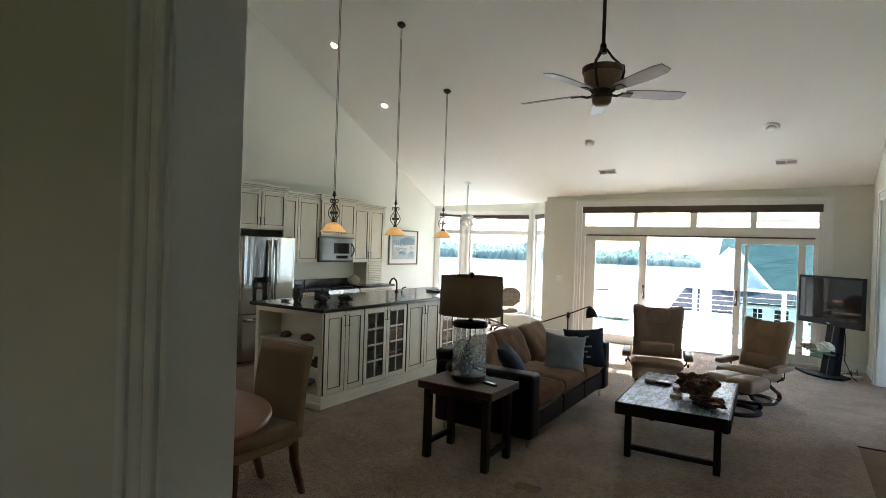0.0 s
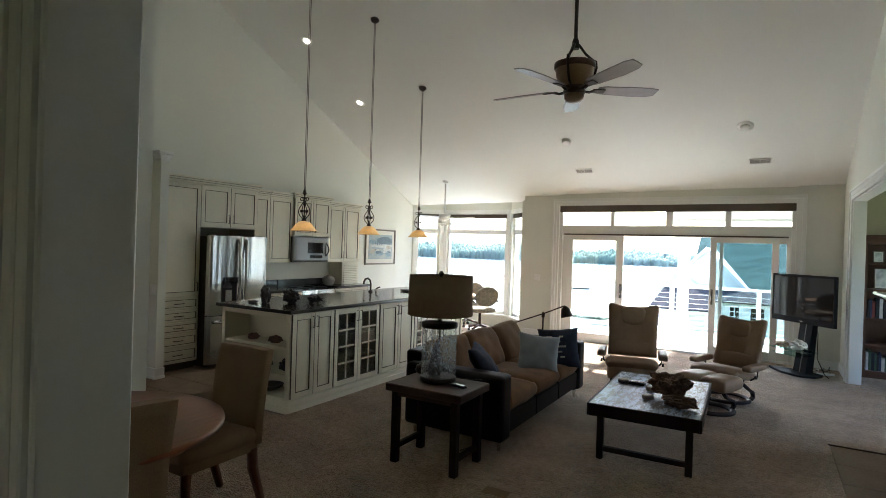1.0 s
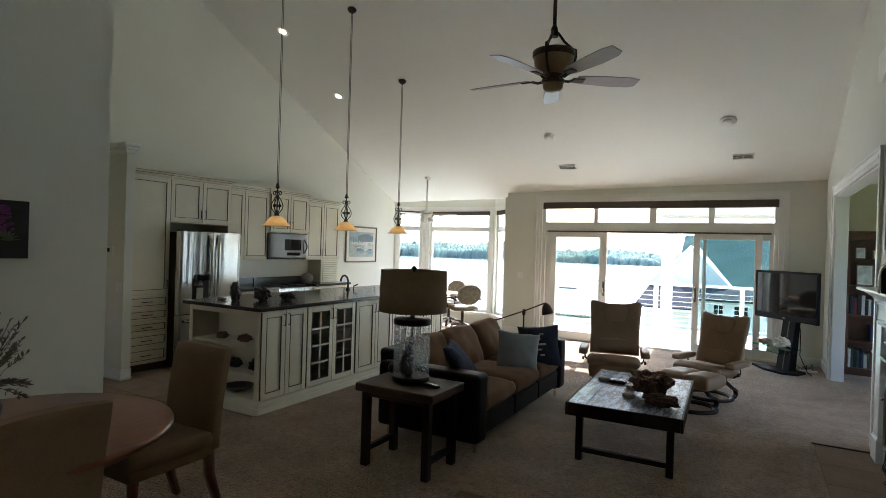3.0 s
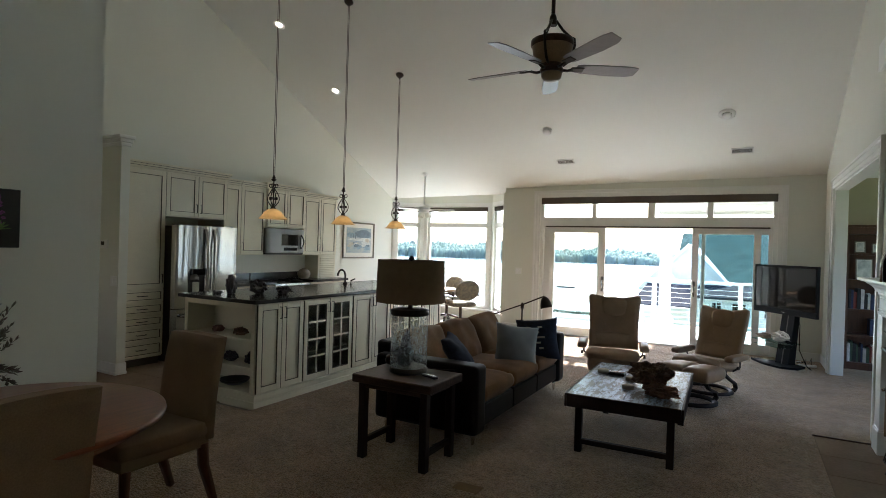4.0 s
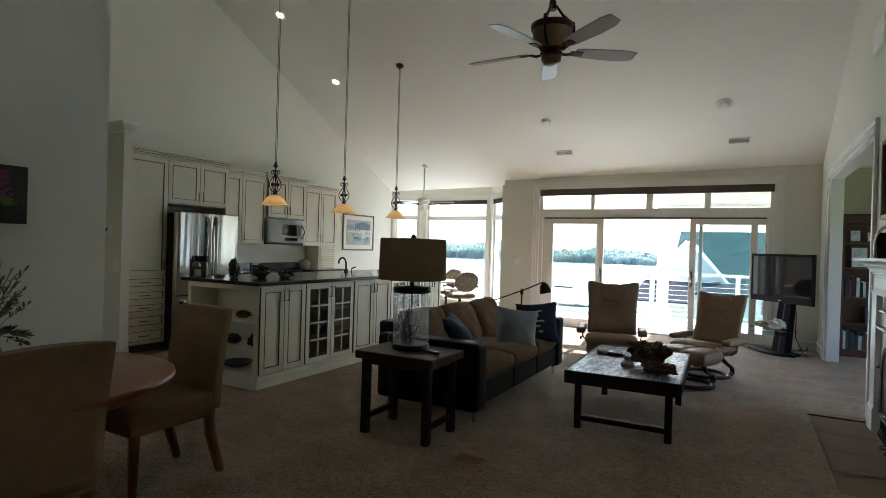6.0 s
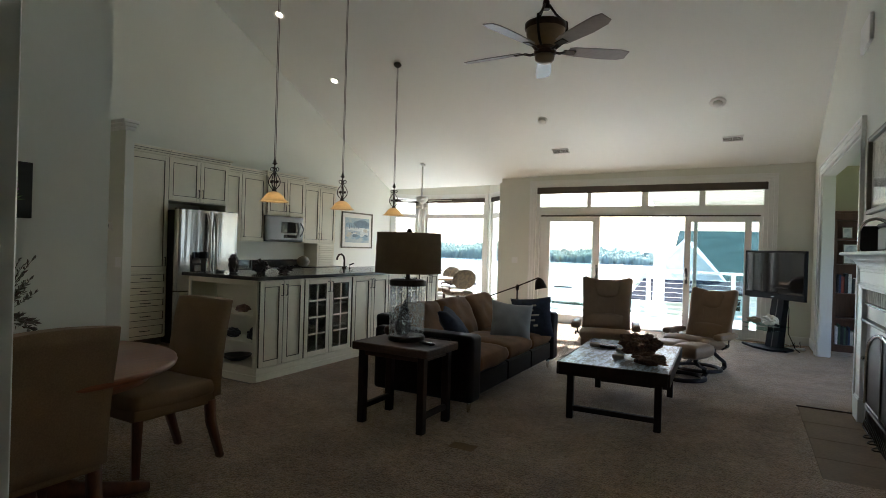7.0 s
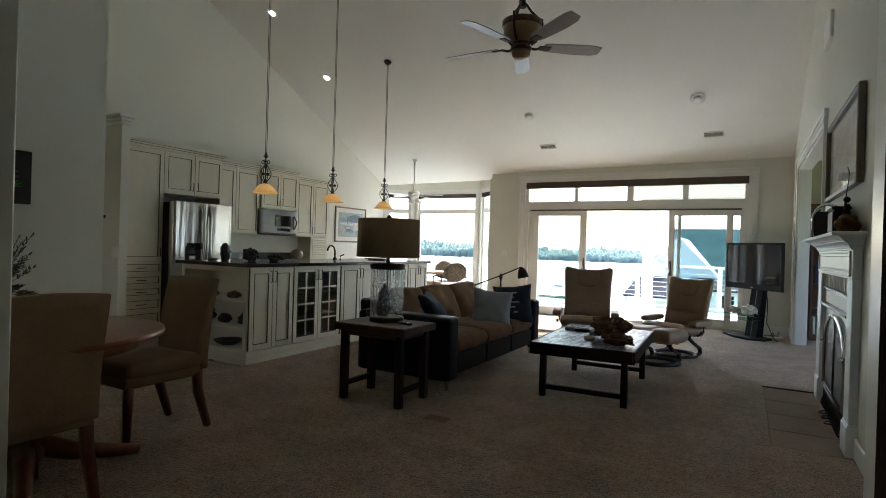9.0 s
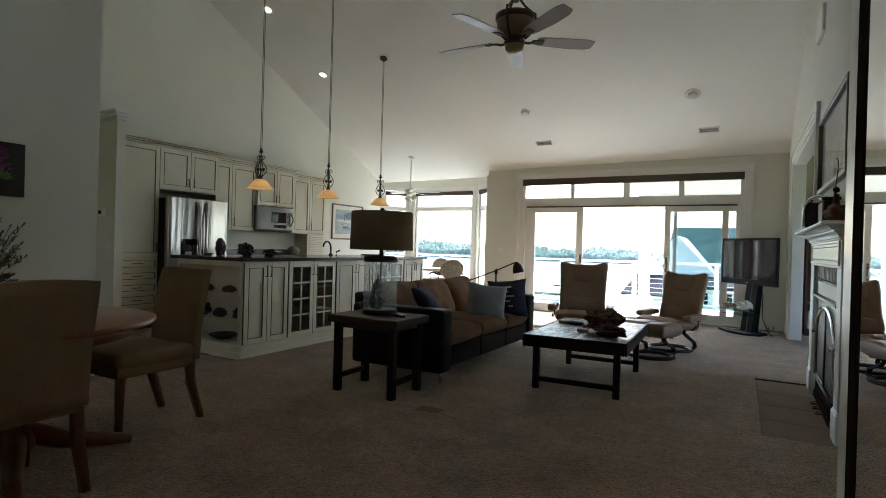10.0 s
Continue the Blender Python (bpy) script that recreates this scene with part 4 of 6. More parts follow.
M_WASH = [mat("paint_wash_" + n, c, 0.8, var=0.18, scale=9, fine=40, bump=0) for n, c in
          (("slate", (0.17, 0.23, 0.27)), ("pale", (0.58, 0.61, 0.58)), ("blue", (0.26, 0.36, 0.42)), ("sand", (0.50, 0.47, 0.38)))]
painted_shape("far_hill", 0.16, 0.13, 0.30, 0.085, -0.0168, M_WASH[0], 0.12, 20)
painted_shape("far_hill", -0.25, 0.10, 0.16, 0.05, -0.0172, M_WASH[2], 0.15, 16)
painted_shape("water_wash", 0.05, 0.02, 0.40, 0.035, -0.0176, M_WASH[1], 0.15, 20)
for k in range(16):
    cx, cz = rnd.uniform(-0.33, 0.33), rnd.uniform(-0.21, 0.0)
    w = rnd.uniform(0.04, 0.11)
    painted_shape("painted_rock", cx, cz, w, w * 0.42, -0.018 - 0.0005 * k, M_WASH[k % 4], 0.22, 11)
for k in range(5):
    painted_shape("painted_tree", -0.28 + 0.075 * k, 0.075 + 0.01 * (k % 2), 0.016, 0.045, -0.0265 - 0.0004 * k, M_WASH[0], 0.3, 10)

# pendants
def pendant(y):
    x, zs = -4.51, 1.835
    zc = ceil_z(y)
    t = thing("pendant_light", "lit amber glass pendant on a long chain with scrolled iron work", "pendant lamp", x, y, 0, 0, "pendants over the island")
    bm = bmesh.new()
    lathe(bm, [(0.168, 0.0), (0.160, 0.006), (0.138, 0.022), (0.115, 0.050), (0.092, 0.082), (0.064, 0.106), (0.034, 0.118), (0.025, 0.122), (0.030, 0.112), (0.060, 0.099), (0.086, 0.076), (0.109, 0.045), (0.133, 0.017), (0.158, 0.001)], 36, (0, 0, zs), cap=False)
    part("shade", bm, M_GOLDGLASS, t, "glowing amber glass bell shade")
    bm = bmesh.new()
    lathe(bm, [(0.012, 0.04), (0.03, 0.06), (0.03, 0.085), (0.01, 0.1)], 12, (0, 0, zs))
    part("bulb", bm, M_BULB, t)
    bm = bmesh.new()
    lathe(bm, [(0.05, 0.10), (0.03, 0.125), (0.012, 0.16), (0.007, 0.19), (0.007, 0.43), (0.034, 0.452), (0.018, 0.458), (0.018, 0.478), (0.004, 0.50)], 12, (0, 0, zs))
    part("stem", bm, M_IRON, t)
    for k in range(4):
        a = math.pi / 2 * k + 0.4
        pts = []
        for i in range(25):
            u = i / 24
            r = 0.010 + 0.070 * math.sin(math.pi * min(1.0, u * 1.02)) ** 1.1 * (1.15 - 0.62 * u)
            pts.append((r * math.cos(a), r * math.sin(a), zs + 0.135 + 0.225 * u))
        for i in range(12):
            b = -math.pi * 0.45 + i * 0.45
            rr = 0.026 * (1 - i / 16)
            pts.append(((0.030 + rr * math.cos(b)) * math.cos(a), (0.030 + rr * math.cos(b)) * math.sin(a), zs + 0.385 + rr * math.sin(b)))
        bm = bmesh.new()
        tube(bm, pts, 0.0055, 6)
        box(bm, 0.02, 0.05, -0.003, 0.003, 0.22, 0.25, m=pose(0, 0, zs, 0, 0, math.degrees(a)))
        part("scroll", bm, M_IRON, t)
    bm = bmesh.new()
    z, k = zs + 0.49, 0
    while z < zc - 0.03:
        dx, dy = (0.009, 0.002) if k % 2 else (0.002, 0.009)
        tube(bm, [(-dx, -dy, z), (-dx, -dy, z + 0.036), (dx, dy, z + 0.036), (dx, dy, z)], 0.0036, 4)
        z += 0.032
        k += 1
    part("chain", bm, M_IRON, t)
    bm = bmesh.new()
    lathe(bm, [(0.012, -0.05), (0.045, -0.03), (0.062, -0.01), (0.065, 0.02)], 20, (0, 0, zc), m=None)
    part("canopy", bm, M_IRON, t)


for y in (5.03, 6.27, 7.53):
    pendant(y)


# ceiling fittings
def on_slope(y):
    return pose(0, 0, 0, -math.degrees(math.atan(SLOPE)))


def fitting(name, label, cat, x, y, parts, group=""):
    t = thing(name, label, cat, group=group)
    t.matrix_basis = Matrix.Translation((x, y, ceil_z(y, x))) @ on_slope(y)
    for nm, prof, mm in parts:
        bm = bmesh.new()
        lathe(bm, prof, 28)
        part(nm, bm, mm, t)
    return t


for y in (6.33, 7.62):
    fitting("recessed_light", "lit recessed ceiling light with white trim ring", "downlight", -5.86, y, (("trim_ring", [(0.085, 0.01), (0.09, -0.008), (0.055, -0.012), (0.05, 0.01)], M_TRIM), ("lens", [(0.048, 0.0), (0.045, -0.006), (0.01, -0.007)], M_BULB)), "recessed lights")
fitting("smoke_detector", "round white smoke detector on the ceiling", "smoke detector", -2.63, 9.03, (("base", [(0.085, 0.01), (0.085, -0.02)], M_TRIM), ("cap", [(0.07, -0.02), (0.066, -0.04), (0.045, -0.052), (0.01, -0.054)], M_WHITE_EXT)))
fitting("ceiling_speaker", "round white ceiling speaker with a raised centre", "speaker", -0.045, 9.035, (("ring", [(0.108, 0.01), (0.108, -0.012), (0.085, -0.02)], M_TRIM), ("grille", [(0.062, -0.02), (0.058, -0.045), (0.035, -0.055), (0.01, -0.055)], M_WHITE_EXT)))
for x, y in ((-2.55, 9.82), (0.14, 9.83)):
    t = thing("ceiling_vent", "white louvred ceiling vent", "vent", group="ceiling vents")
    t.matrix_basis = Matrix.Translation((x, y, ceil_z(y, x))) @ on_slope(y)
    boxes("frame", t, M_TRIM, ((-0.15, 0.15, -0.065, -0.05, -0.012, 0.004), (-0.15, 0.15, 0.05, 0.065, -0.012, 0.004), (-0.15, -0.135, -0.05, 0.05, -0.012, 0.004), (0.135, 0.15, -0.05, 0.05, -0.012, 0.004), (-0.004, 0.004, -0.05, 0.05, -0.012, 0.004)), 0.002)
    boxes("backing", t, M_GLAZE, ((-0.135, 0.135, -0.05, 0.05, -0.002, 0.0),), 0)
    for k in range(6):
        boxes("slat", t, M_TRIM, ((-0.135, 0.135, -0.041 + 0.0165 * k, -0.0392 + 0.0165 * k, -0.007, -0.003),), 0)
t = thing("ceiling_vent", "white louvred vent in the flat nook ceiling", "vent", -4.9, 10.95, WH, 0, "ceiling vents")
boxes("frame", t, M_TRIM, ((-0.2, 0.2, -0.06, -0.045, -0.01, 0), (-0.2, 0.2, 0.045, 0.06, -0.01, 0)), 0.002)
for k in range(6):
    boxes("slat", t, M_TRIM, ((-0.2, 0.2, -0.04 + 0.014 * k, -0.034 + 0.014 * k, -0.008, 0),), 0)


# ---- living area ----
# big ceiling fan
def fan():
    x, y, z = -1.28, 5.11, 3.13
    t = thing("ceiling_fan", "bronze five-blade ceiling fan with an amber bowl light body", "ceiling fan", x, y, 0)
    bm = bmesh.new()
    tube(bm, [(0, 0, z + 0.42), (0, 0, ceil_z(y, x) + 0.02)], 0.017, 12)
    lathe(bm, [(0.035, 0.40), (0.03, 0.47), (0.018, 0.50)], 14, (0, 0, z))
    part("downrod", bm, M_IRON, t)
    bm = bmesh.new()
    lathe(bm, [(0.02, -0.09), (0.06, -0.082), (0.085, -0.055), (0.09, -0.02), (0.07, -0.005)], 28, (0, 0, z))
    part("bowl", bm, M_ALAB, t, "small amber glass bowl")
    bm = bmesh.new()
    lathe(bm, [(0.092, -0.012), (0.10, 0.0), (0.10, 0.02), (0.08, 0.03), (0.075, 0.05), (0.09, 0.06)], 28, (0, 0, z))
    part("hub", bm, M_BRONZE, t)
    bm = bmesh.new()
    lathe(bm, [(0.09, 0.06), (0.135, 0.09), (0.165, 0.15), (0.175, 0.22)], 32, (0, 0, z), cap=False)
    lathe(bm, [(0.172, 0.22), (0.16, 0.15), (0.13, 0.094), (0.085, 0.064)], 32, (0, 0, z), cap=False)
    part("glass_body", bm, M_ALAB, t, "tea-stained alabaster glass body")
    bm = bmesh.new()
    lathe(bm, [(0.178, 0.21), (0.185, 0.225), (0.185, 0.265), (0.172, 0.27), (0.165, 0.25), (0.168, 0.215)], 32, (0, 0, z), cap=False)
    part("rim", bm, M_BRONZE, t)
    for k in range(3):
        a = 2 * math.pi * k / 3 + 0.5
        ca, sa = math.cos(a), math.sin(a)
        bm = bmesh.new()
        tube(bm, [(r * ca, r * sa, z + h) for r, h in ((0.095, 0.05), (0.14, 0.085), (0.175, 0.15), (0.195, 0.23), (0.19, 0.29), (0.16, 0.30), (0.09, 0.36), (0.03, 0.44))], 0.012, 8)
        part("strap", bm, M_IRON, t)
    for k in range(5):
        a = math.degrees(math.atan2(-0.45, 0.615)) + 72 * k + 2
        m = pose(0, 0, z + 0.035, 0, -1.5, 0) @ pose(0, 0, 0, 0, 0, a)
        tilt = pose(0, 0, 0, -13, 0, 0)
        bm = bmesh.new()
        pts = [(0.22, -0.055), (0.28, -0.068), (0.55, -0.078), (0.70, -0.080), (0.785, -0.062), (0.78, 0.045), (0.72, 0.072), (0.55, 0.08), (0.28, 0.062), (0.22, 0.05)]
        prism(bm, pts, -0.004, 0.004)
        bmesh.ops.transform(bm, matrix=m @ tilt, verts=bm.verts[:])
        b = part("blade", bm, M_FANWOOD, t)
        bm = bmesh.new()
        tube(bm, [(0.085, 0, -0.02), (0.14, 0, -0.025), (0.19, 0, -0.008)], 0.012)
        box(bm, 0.17, 0.29, -0.035, 0.035, -0.014, -0.003, 0.006)
        bmesh.ops.transform(bm, matrix=m @ tilt, verts=bm.verts[:])
        part("blade_iron", bm, M_IRON, b, "dark bronze blade bracket")


fan()

# sofa: its back towards the kitchen, seat facing the fireplace wall
sofa = thing("sofa", "three-seat sofa with dark leather frame and brown suede cushions", "sofa", -2.04, 5.49, 0, 90)
# local x runs along the sofa (world +y), local -y is the seat front (world +x)
HL = 1.16
bm = bmesh.new()
box(bm, -HL + 0.05, HL - 0.05, -0.44, 0.44, 0.12, 0.30, 0.02, seg=2)
part("base", bm, M_LEATHER_D, sofa, "dark leather base")
for k in range(3):
    x0 = -HL + 0.2 + k * 0.64
    boxes("front_panel", sofa, M_LEATHER_D, ((x0 + 0.005, x0 + 0.635, -0.475, -0.43, 0.13, 0.31),), 0.012)
for s in (-1, 1):
    bm = bmesh.new()
    xa, xb = (-HL, -HL + 0.19) if s < 0 else (HL - 0.19, HL)
    box(bm, xa, xb, -0.50, 0.47, 0.10, 0.645, 0.045, seg=4)
    for v in bm.verts:
        v.co.z += 0.02 * math.sin((v.co.y + 0.5) * 3.1) * (v.co.z > 0.5)
    for f in bm.faces:
        f.smooth = True
    part("arm", bm, M_LEATHER_D, sofa, "padded dark leather arm")
bm = bmesh.new()
box(bm, -HL + 0.1, HL - 0.1, 0.33, 0.50, 0.10, 0.74, 0.05, seg=4, m=None)
for v in bm.verts:
    v.co.y += 0.10 * max(0, v.co.z - 0.3)
part("backrest", bm, M_LEATHER_D, sofa, "dark leather back panel")
for k in range(3):
    x = -0.645 + k * 0.645
    bm = bmesh.new()
    cushion(bm, 0.325, 0.40, 0.095, pose(x, -0.10, 0.385), 0.35, 12, 0.01, 0.04, seed=k)
    part("seat_cushion", bm, M_SUEDE, sofa, "plump brown suede seat cushion")
    bm = bmesh.new()
    cushion(bm, 0.33, 0.24, 0.115, pose(x, 0.27, 0.605, 64, 0, 0) @ pose(0, 0, 0, 0, 0, (k - 1) * 2), 0.5, 14, 0.02, 0.06, seed=k + 7)
    part("back_cushion", bm, M_SUEDE, sofa, "slouched brown suede back cushion")
for sx in (-1, 1):
    for sy in (-0.42, 0.42):
        bm = bmesh.new()
        lathe(bm, [(0.012, 0), (0.025, 0.12)], 10, (sx * (HL - 0.12), sy, 0))
        part("leg", bm, M_CHROME, sofa, "slim metal leg")


def pillow(label, material, x, y, z, rx, ry, rz, s, t=0.075, seed=0.0):
    bm = bmesh.new()
    tt = bmesh.new()
    bmesh.ops.create_cube(tt, size=2.0)
    bmesh.ops.subdivide_edges(tt, edges=tt.edges[:], cuts=14, use_grid_fill=True)
    for v in tt.verts:
        u, w, h = v.co
        full = (max(0.0, 1 - u * u) * max(0.0, 1 - w * w)) ** 0.45
        p = Vector((u * s * (1 - 0.10 * (1 - w * w)), w * s * (1 - 0.10 * (1 - u * u)), h * (0.008 + t * full)))
        p.z += 0.014 * noise.noise(Vector((u * 2.2 + seed * 5, w * 2.2, seed))) - 0.02 * (u * u + w * w) * (w < 0)
        v.co = p
    join(bm, tt)
    ob = new("throw_pillow", mesh_of("throw_pillow", bm, material))
    ob.matrix_basis = pose(x, y, z, 0, 0, rz) @ pose(0, 0, 0, rx, ry, 0)
    return tagged(ob, label, "pillow", "pillows on the sofa")


pillow("grey-blue square throw pillow leaning on the sofa back", M_BLUEP, -1.755, 5.70, 0.60, 62, 7, 32, 0.222, seed=1)
p = pillow("navy patterned throw pillow at the sofa's far arm", M_NAVY, -1.665, 6.08, 0.625, 70, -6, 20, 0.222, seed=2)
for k in range(21):
    u, v = -0.15 + 0.15 * (k % 3) + 0.03 * (k // 3 % 2), -0.165 + 0.055 * (k // 3)
    if abs(u) > 0.13 or abs(v) > 0.13:
        continue
    bm = bmesh.new()
    hz = 0.014 + 0.075 * ((1 - (u / 0.222) ** 2) * (1 - (v / 0.222) ** 2)) ** 0.45
    w = (0.034 if k // 3 % 2 else 0.018) * (0.7 + 0.3 * ((k * 5) % 4))
    box(bm, u - w, u + w, v - 0.009, v + 0.009, hz - 0.03, hz + 0.001, 0.003)
    part("motif", bm, M_CREAM, p, "cream woven motif")
pillow("dark blue throw pillow lying against the near arm", M_NAVY, -1.88, 4.70, 0.62, 54, 0, 112, 0.235, seed=3)

# coffee table
ct = thing("coffee_table", "low wooden coffee table with a worn plank top and dark legs", "coffee table", -0.552, 5.385, 0, 2.0)
bx, by, th = 0.408, 0.68, 0.47
pw = 2 * bx / 6
for k in range(6):
    x0 = -bx + k * pw
    boxes("plank", ct, M_WORNSHEEN, ((x0 + 0.0003, x0 + pw - 0.0003, -by, by, th - 0.04, th - 0.0006 * (k % 2)),), 0.0008, "worn grey-brown plank with a waxy gloss and painted sky sheen")
boxes("apron", ct, M_DARKWOOD, ((-bx, -bx + 0.06, -by, by, th - 0.10, th - 0.042), (bx - 0.06, bx, -by, by, th - 0.10, th - 0.042), (-bx + 0.06, bx - 0.06, -by, -by + 0.06, th - 0.10, th - 0.042), (-bx + 0.06, bx - 0.06, by - 0.06, by, th - 0.10, th - 0.042)), 0.004, "thick dark rim boards")
for sy in (-1, 1):
    boxes("edge_board", ct, M_DARKWOOD, ((-bx, bx, sy * (by + 0.009) - 0.008, sy * (by + 0.009) + 0.008, th - 0.10, th + 0.001),), 0.003)
for sx in (-1, 1):
    boxes("edge_board", ct, M_DARKWOOD, ((sx * (bx + 0.009) - 0.008, sx * (bx + 0.009) + 0.008, -by - 0.017, by + 0.017, th - 0.10, th + 0.001),), 0.003)
for sx in (-1, 1):
    for sy in (-1, 1):
        cx, cy = sx * (bx - 0.073), sy * (by - 0.10)
        boxes("leg", ct, M_DARKWOOD, ((cx - 0.026, cx + 0.026, cy - 0.026, cy + 0.026, 0, th - 0.10),), 0.004)
for sy in (-1, 1):
    boxes("stretcher", ct, M_DARKWOOD, ((-bx + 0.095, bx - 0.095, sy * (by - 0.10) - 0.02, sy * (by - 0.10) + 0.02, 0.065, 0.105),), 0.004)
rock("burl_sculpture", "craggy red-brown burl sculpture on the coffee table", "sculpture", -0.41, 5.33, 0.47, (0.145, 0.115, 0.10), M_CORAL, 21, spiky=0.5, freq=2.7, sub=5)
rock("driftwood_piece", "gnarled driftwood piece beside the burl sculpture", "driftwood", -0.29, 4.99, 0.47, (0.125, 0.07, 0.045), M_CORAL, 22, spiky=0.45, freq=2.6, sub=5)
for x, y, r in ((-0.863, 5.59, 0.05), (-0.588, 5.42, 0.045), (-0.557, 5.11, 0.048)):
    t = thing("coaster", "thick pale stone coaster on the coffee table", "coaster", x, y, 0.47, 0, "coasters on the coffee table")
    bm = bmesh.new()
    lathe(bm, [(r * 0.97, 0), (r, 0.004), (r, 0.024), (r * 0.96, 0.03), (r * 0.2, 0.03)], 20)
    part("disc", bm, M_JAR, t)
t = thing("remote_box", "small dark box with a metal lid on the coffee table", "box", -0.734, 5.56, 0.47, -4)
boxes("body", t, M_BLACK, ((-0.07, 0.07, -0.035, 0.035, 0, 0.022),), 0.004)
boxes("lid", t, M_STEEL, ((-0.065, 0.065, -0.03, 0.03, 0.022, 0.03),), 0.003)

# end table
et = thing("end_table", "square dark wooden end table with a thick top and side stretchers", "side table", -1.935, 3.955, 0, 0)
ex, ey, eh = 0.335, 0.245, 0.62
boxes("tabletop", et, M_WALNUT, ((-ex, ex, -ey, ey, eh - 0.06, eh),), 0.006)
boxes("apron", et, M_WALNUT, ((-ex + 0.06, ex - 0.06, -ey + 0.04, ey - 0.04, eh - 0.10, eh - 0.06),), 0.004)
for sx in (-1, 1):
    for sy in (-1, 1):
        cx, cy = sx * (ex - 0.07), sy * (ey - 0.06)
        boxes("leg", et, M_DARKWOOD, ((cx - 0.028, cx + 0.028, cy - 0.028, cy + 0.028, 0, eh - 0.06),), 0.004)
    boxes("stretcher", et, M_DARKWOOD, ((sx * (ex - 0.07) - 0.018, sx * (ex - 0.07) + 0.018, -ey + 0.085, ey - 0.085, 0.10, 0.14),), 0.004)
# lamp
t = thing("table_lamp", "seeded glass cylinder table lamp with a wide brown drum shade", "table lamp", -1.975, 4.02, 0.62)
bm = bmesh.new()
lathe(bm, [(0.142, 0), (0.145, 0.008), (0.145, 0.03), (0.138, 0.04)], 36)
part("base", bm, M_IRON, t)
bm = bmesh.new()
lathe(bm, [(0.137, 0.04), (0.139, 0.06), (0.139, 0.425), (0.135, 0.435)], 40, cap=False)
g = part("glass_body", bm, M_SEEDED, t, "clear seeded glass cylinder")
bm = bmesh.new()
lathe(bm, [(0.142, 0.43), (0.145, 0.437), (0.145, 0.468), (0.125, 0.478), (0.02, 0.482), (0.012, 0.56)], 36)
part("cap", bm, M_IRON, t)
bm = bmesh.new()
lathe(bm, [(0.262, 0.53), (0.254, 0.845), (0.248, 0.845), (0.256, 0.53)], 56, cap=False)
part("shade", bm, M_SHADE, t, "brown woven drum shade")
bm = bmesh.new()
lathe(bm, [(0.012, 0.52), (0.012, 0.845), (0.022, 0.85), (0.022, 0.862), (0.008, 0.88)], 12)
for k in range(3):
    a = 2.1 * k
    tube(bm, [(0, 0, 0.83), (0.25 * math.cos(a), 0.25 * math.sin(a), 0.83)], 0.003, 5)
part("harp", bm, M_IRON, t)
bm = bmesh.new()
tube(bm, [(0, 0.0, 0.045), (0, 0, 0.45)], 0.006)
part("inner_rod", bm, M_IRON, t)
bm = bmesh.new()
tube(bm, [(0.10, 0.10, 0.02), (0.20, 0.17, 0.006), (0.27, 0.245, 0.0), (0.27, 0.255, -0.25), (0.22, 0.25, -0.55), (0.1, 0.22, -0.612)], 0.004, 6)
part("cord", bm, M_BLACK, t)
ob = rock("dark_stone", "dark standing stone shard inside the lamp glass", "stone", -1.99, 3.98, 0.662, (0.075, 0.05, 0.15), M_GEODE, 31, spiky=0.3, sub=3)
top = max(v.co.z for v in ob.data.vertices)
for v in ob.data.vertices:
    k = 1.15 - 0.95 * v.co.z / top
    v.co.x, v.co.y = v.co.x * k + 0.02 * v.co.z / top, v.co.y * k
rock("pebble", "round dark wooden ball on the end table", "ornament", -2.22, 4.14, 0.62, (0.045, 0.045, 0.045), M_WALNUT, 33, spiky=0.15)
t = thing("remote_control", "small dark remote control on the end table", "remote control", -1.74, 3.94, 0.62, 70)
boxes("body", t, M_BLACK, ((-0.022, 0.022, -0.075, 0.075, 0, 0.018),), 0.006)
boxes("buttons", t, M_STEEL, ((-0.014, 0.014, -0.06, 0.03, 0.018, 0.020),), 0.001)

# pharmacy lamp behind the sofa's far end
t = thing("floor_lamp", "black swing-arm floor lamp behind the sofa", "floor lamp", -2.10, 6.74, 0)
bm = bmesh.new()
lathe(bm, [(0.13, 0), (0.13, 0.012), (0.02, 0.03)], 24)
part("base", bm, M_IRON, t)
bm = bmesh.new()
tube(bm, [(0, 0, 0.02), (0, 0, 0.92)], 0.010)
lathe(bm, [(0.02, 0.86), (0.022, 0.90), (0.01, 0.93)], 12)
part("pole", bm, M_IRON, t)
bm = bmesh.new()
tube(bm, [(-0.42, 0.0, 0.74), (0.0, 0.0, 0.905), (0.27, 0, 1.025)], 0.008)
tube(bm, [(-0.44, 0.0, 0.732), (-0.36, 0, 0.764)], 0.016)
part("arm", bm, M_IRON, t)
bm = bmesh.new()
lathe(bm, [(0.012, 0.06), (0.03, 0.045), (0.05, 0.02), (0.065, -0.03), (0.072, -0.075), (0.068, -0.075), (0.06, -0.03), (0.044, 0.018), (0.02, 0.04)], 24, m=pose(0.285, 0, 0.965, 0, -14, 0), cap=False)
part("shade", bm, M_IRON, t, "small dark dome shade")


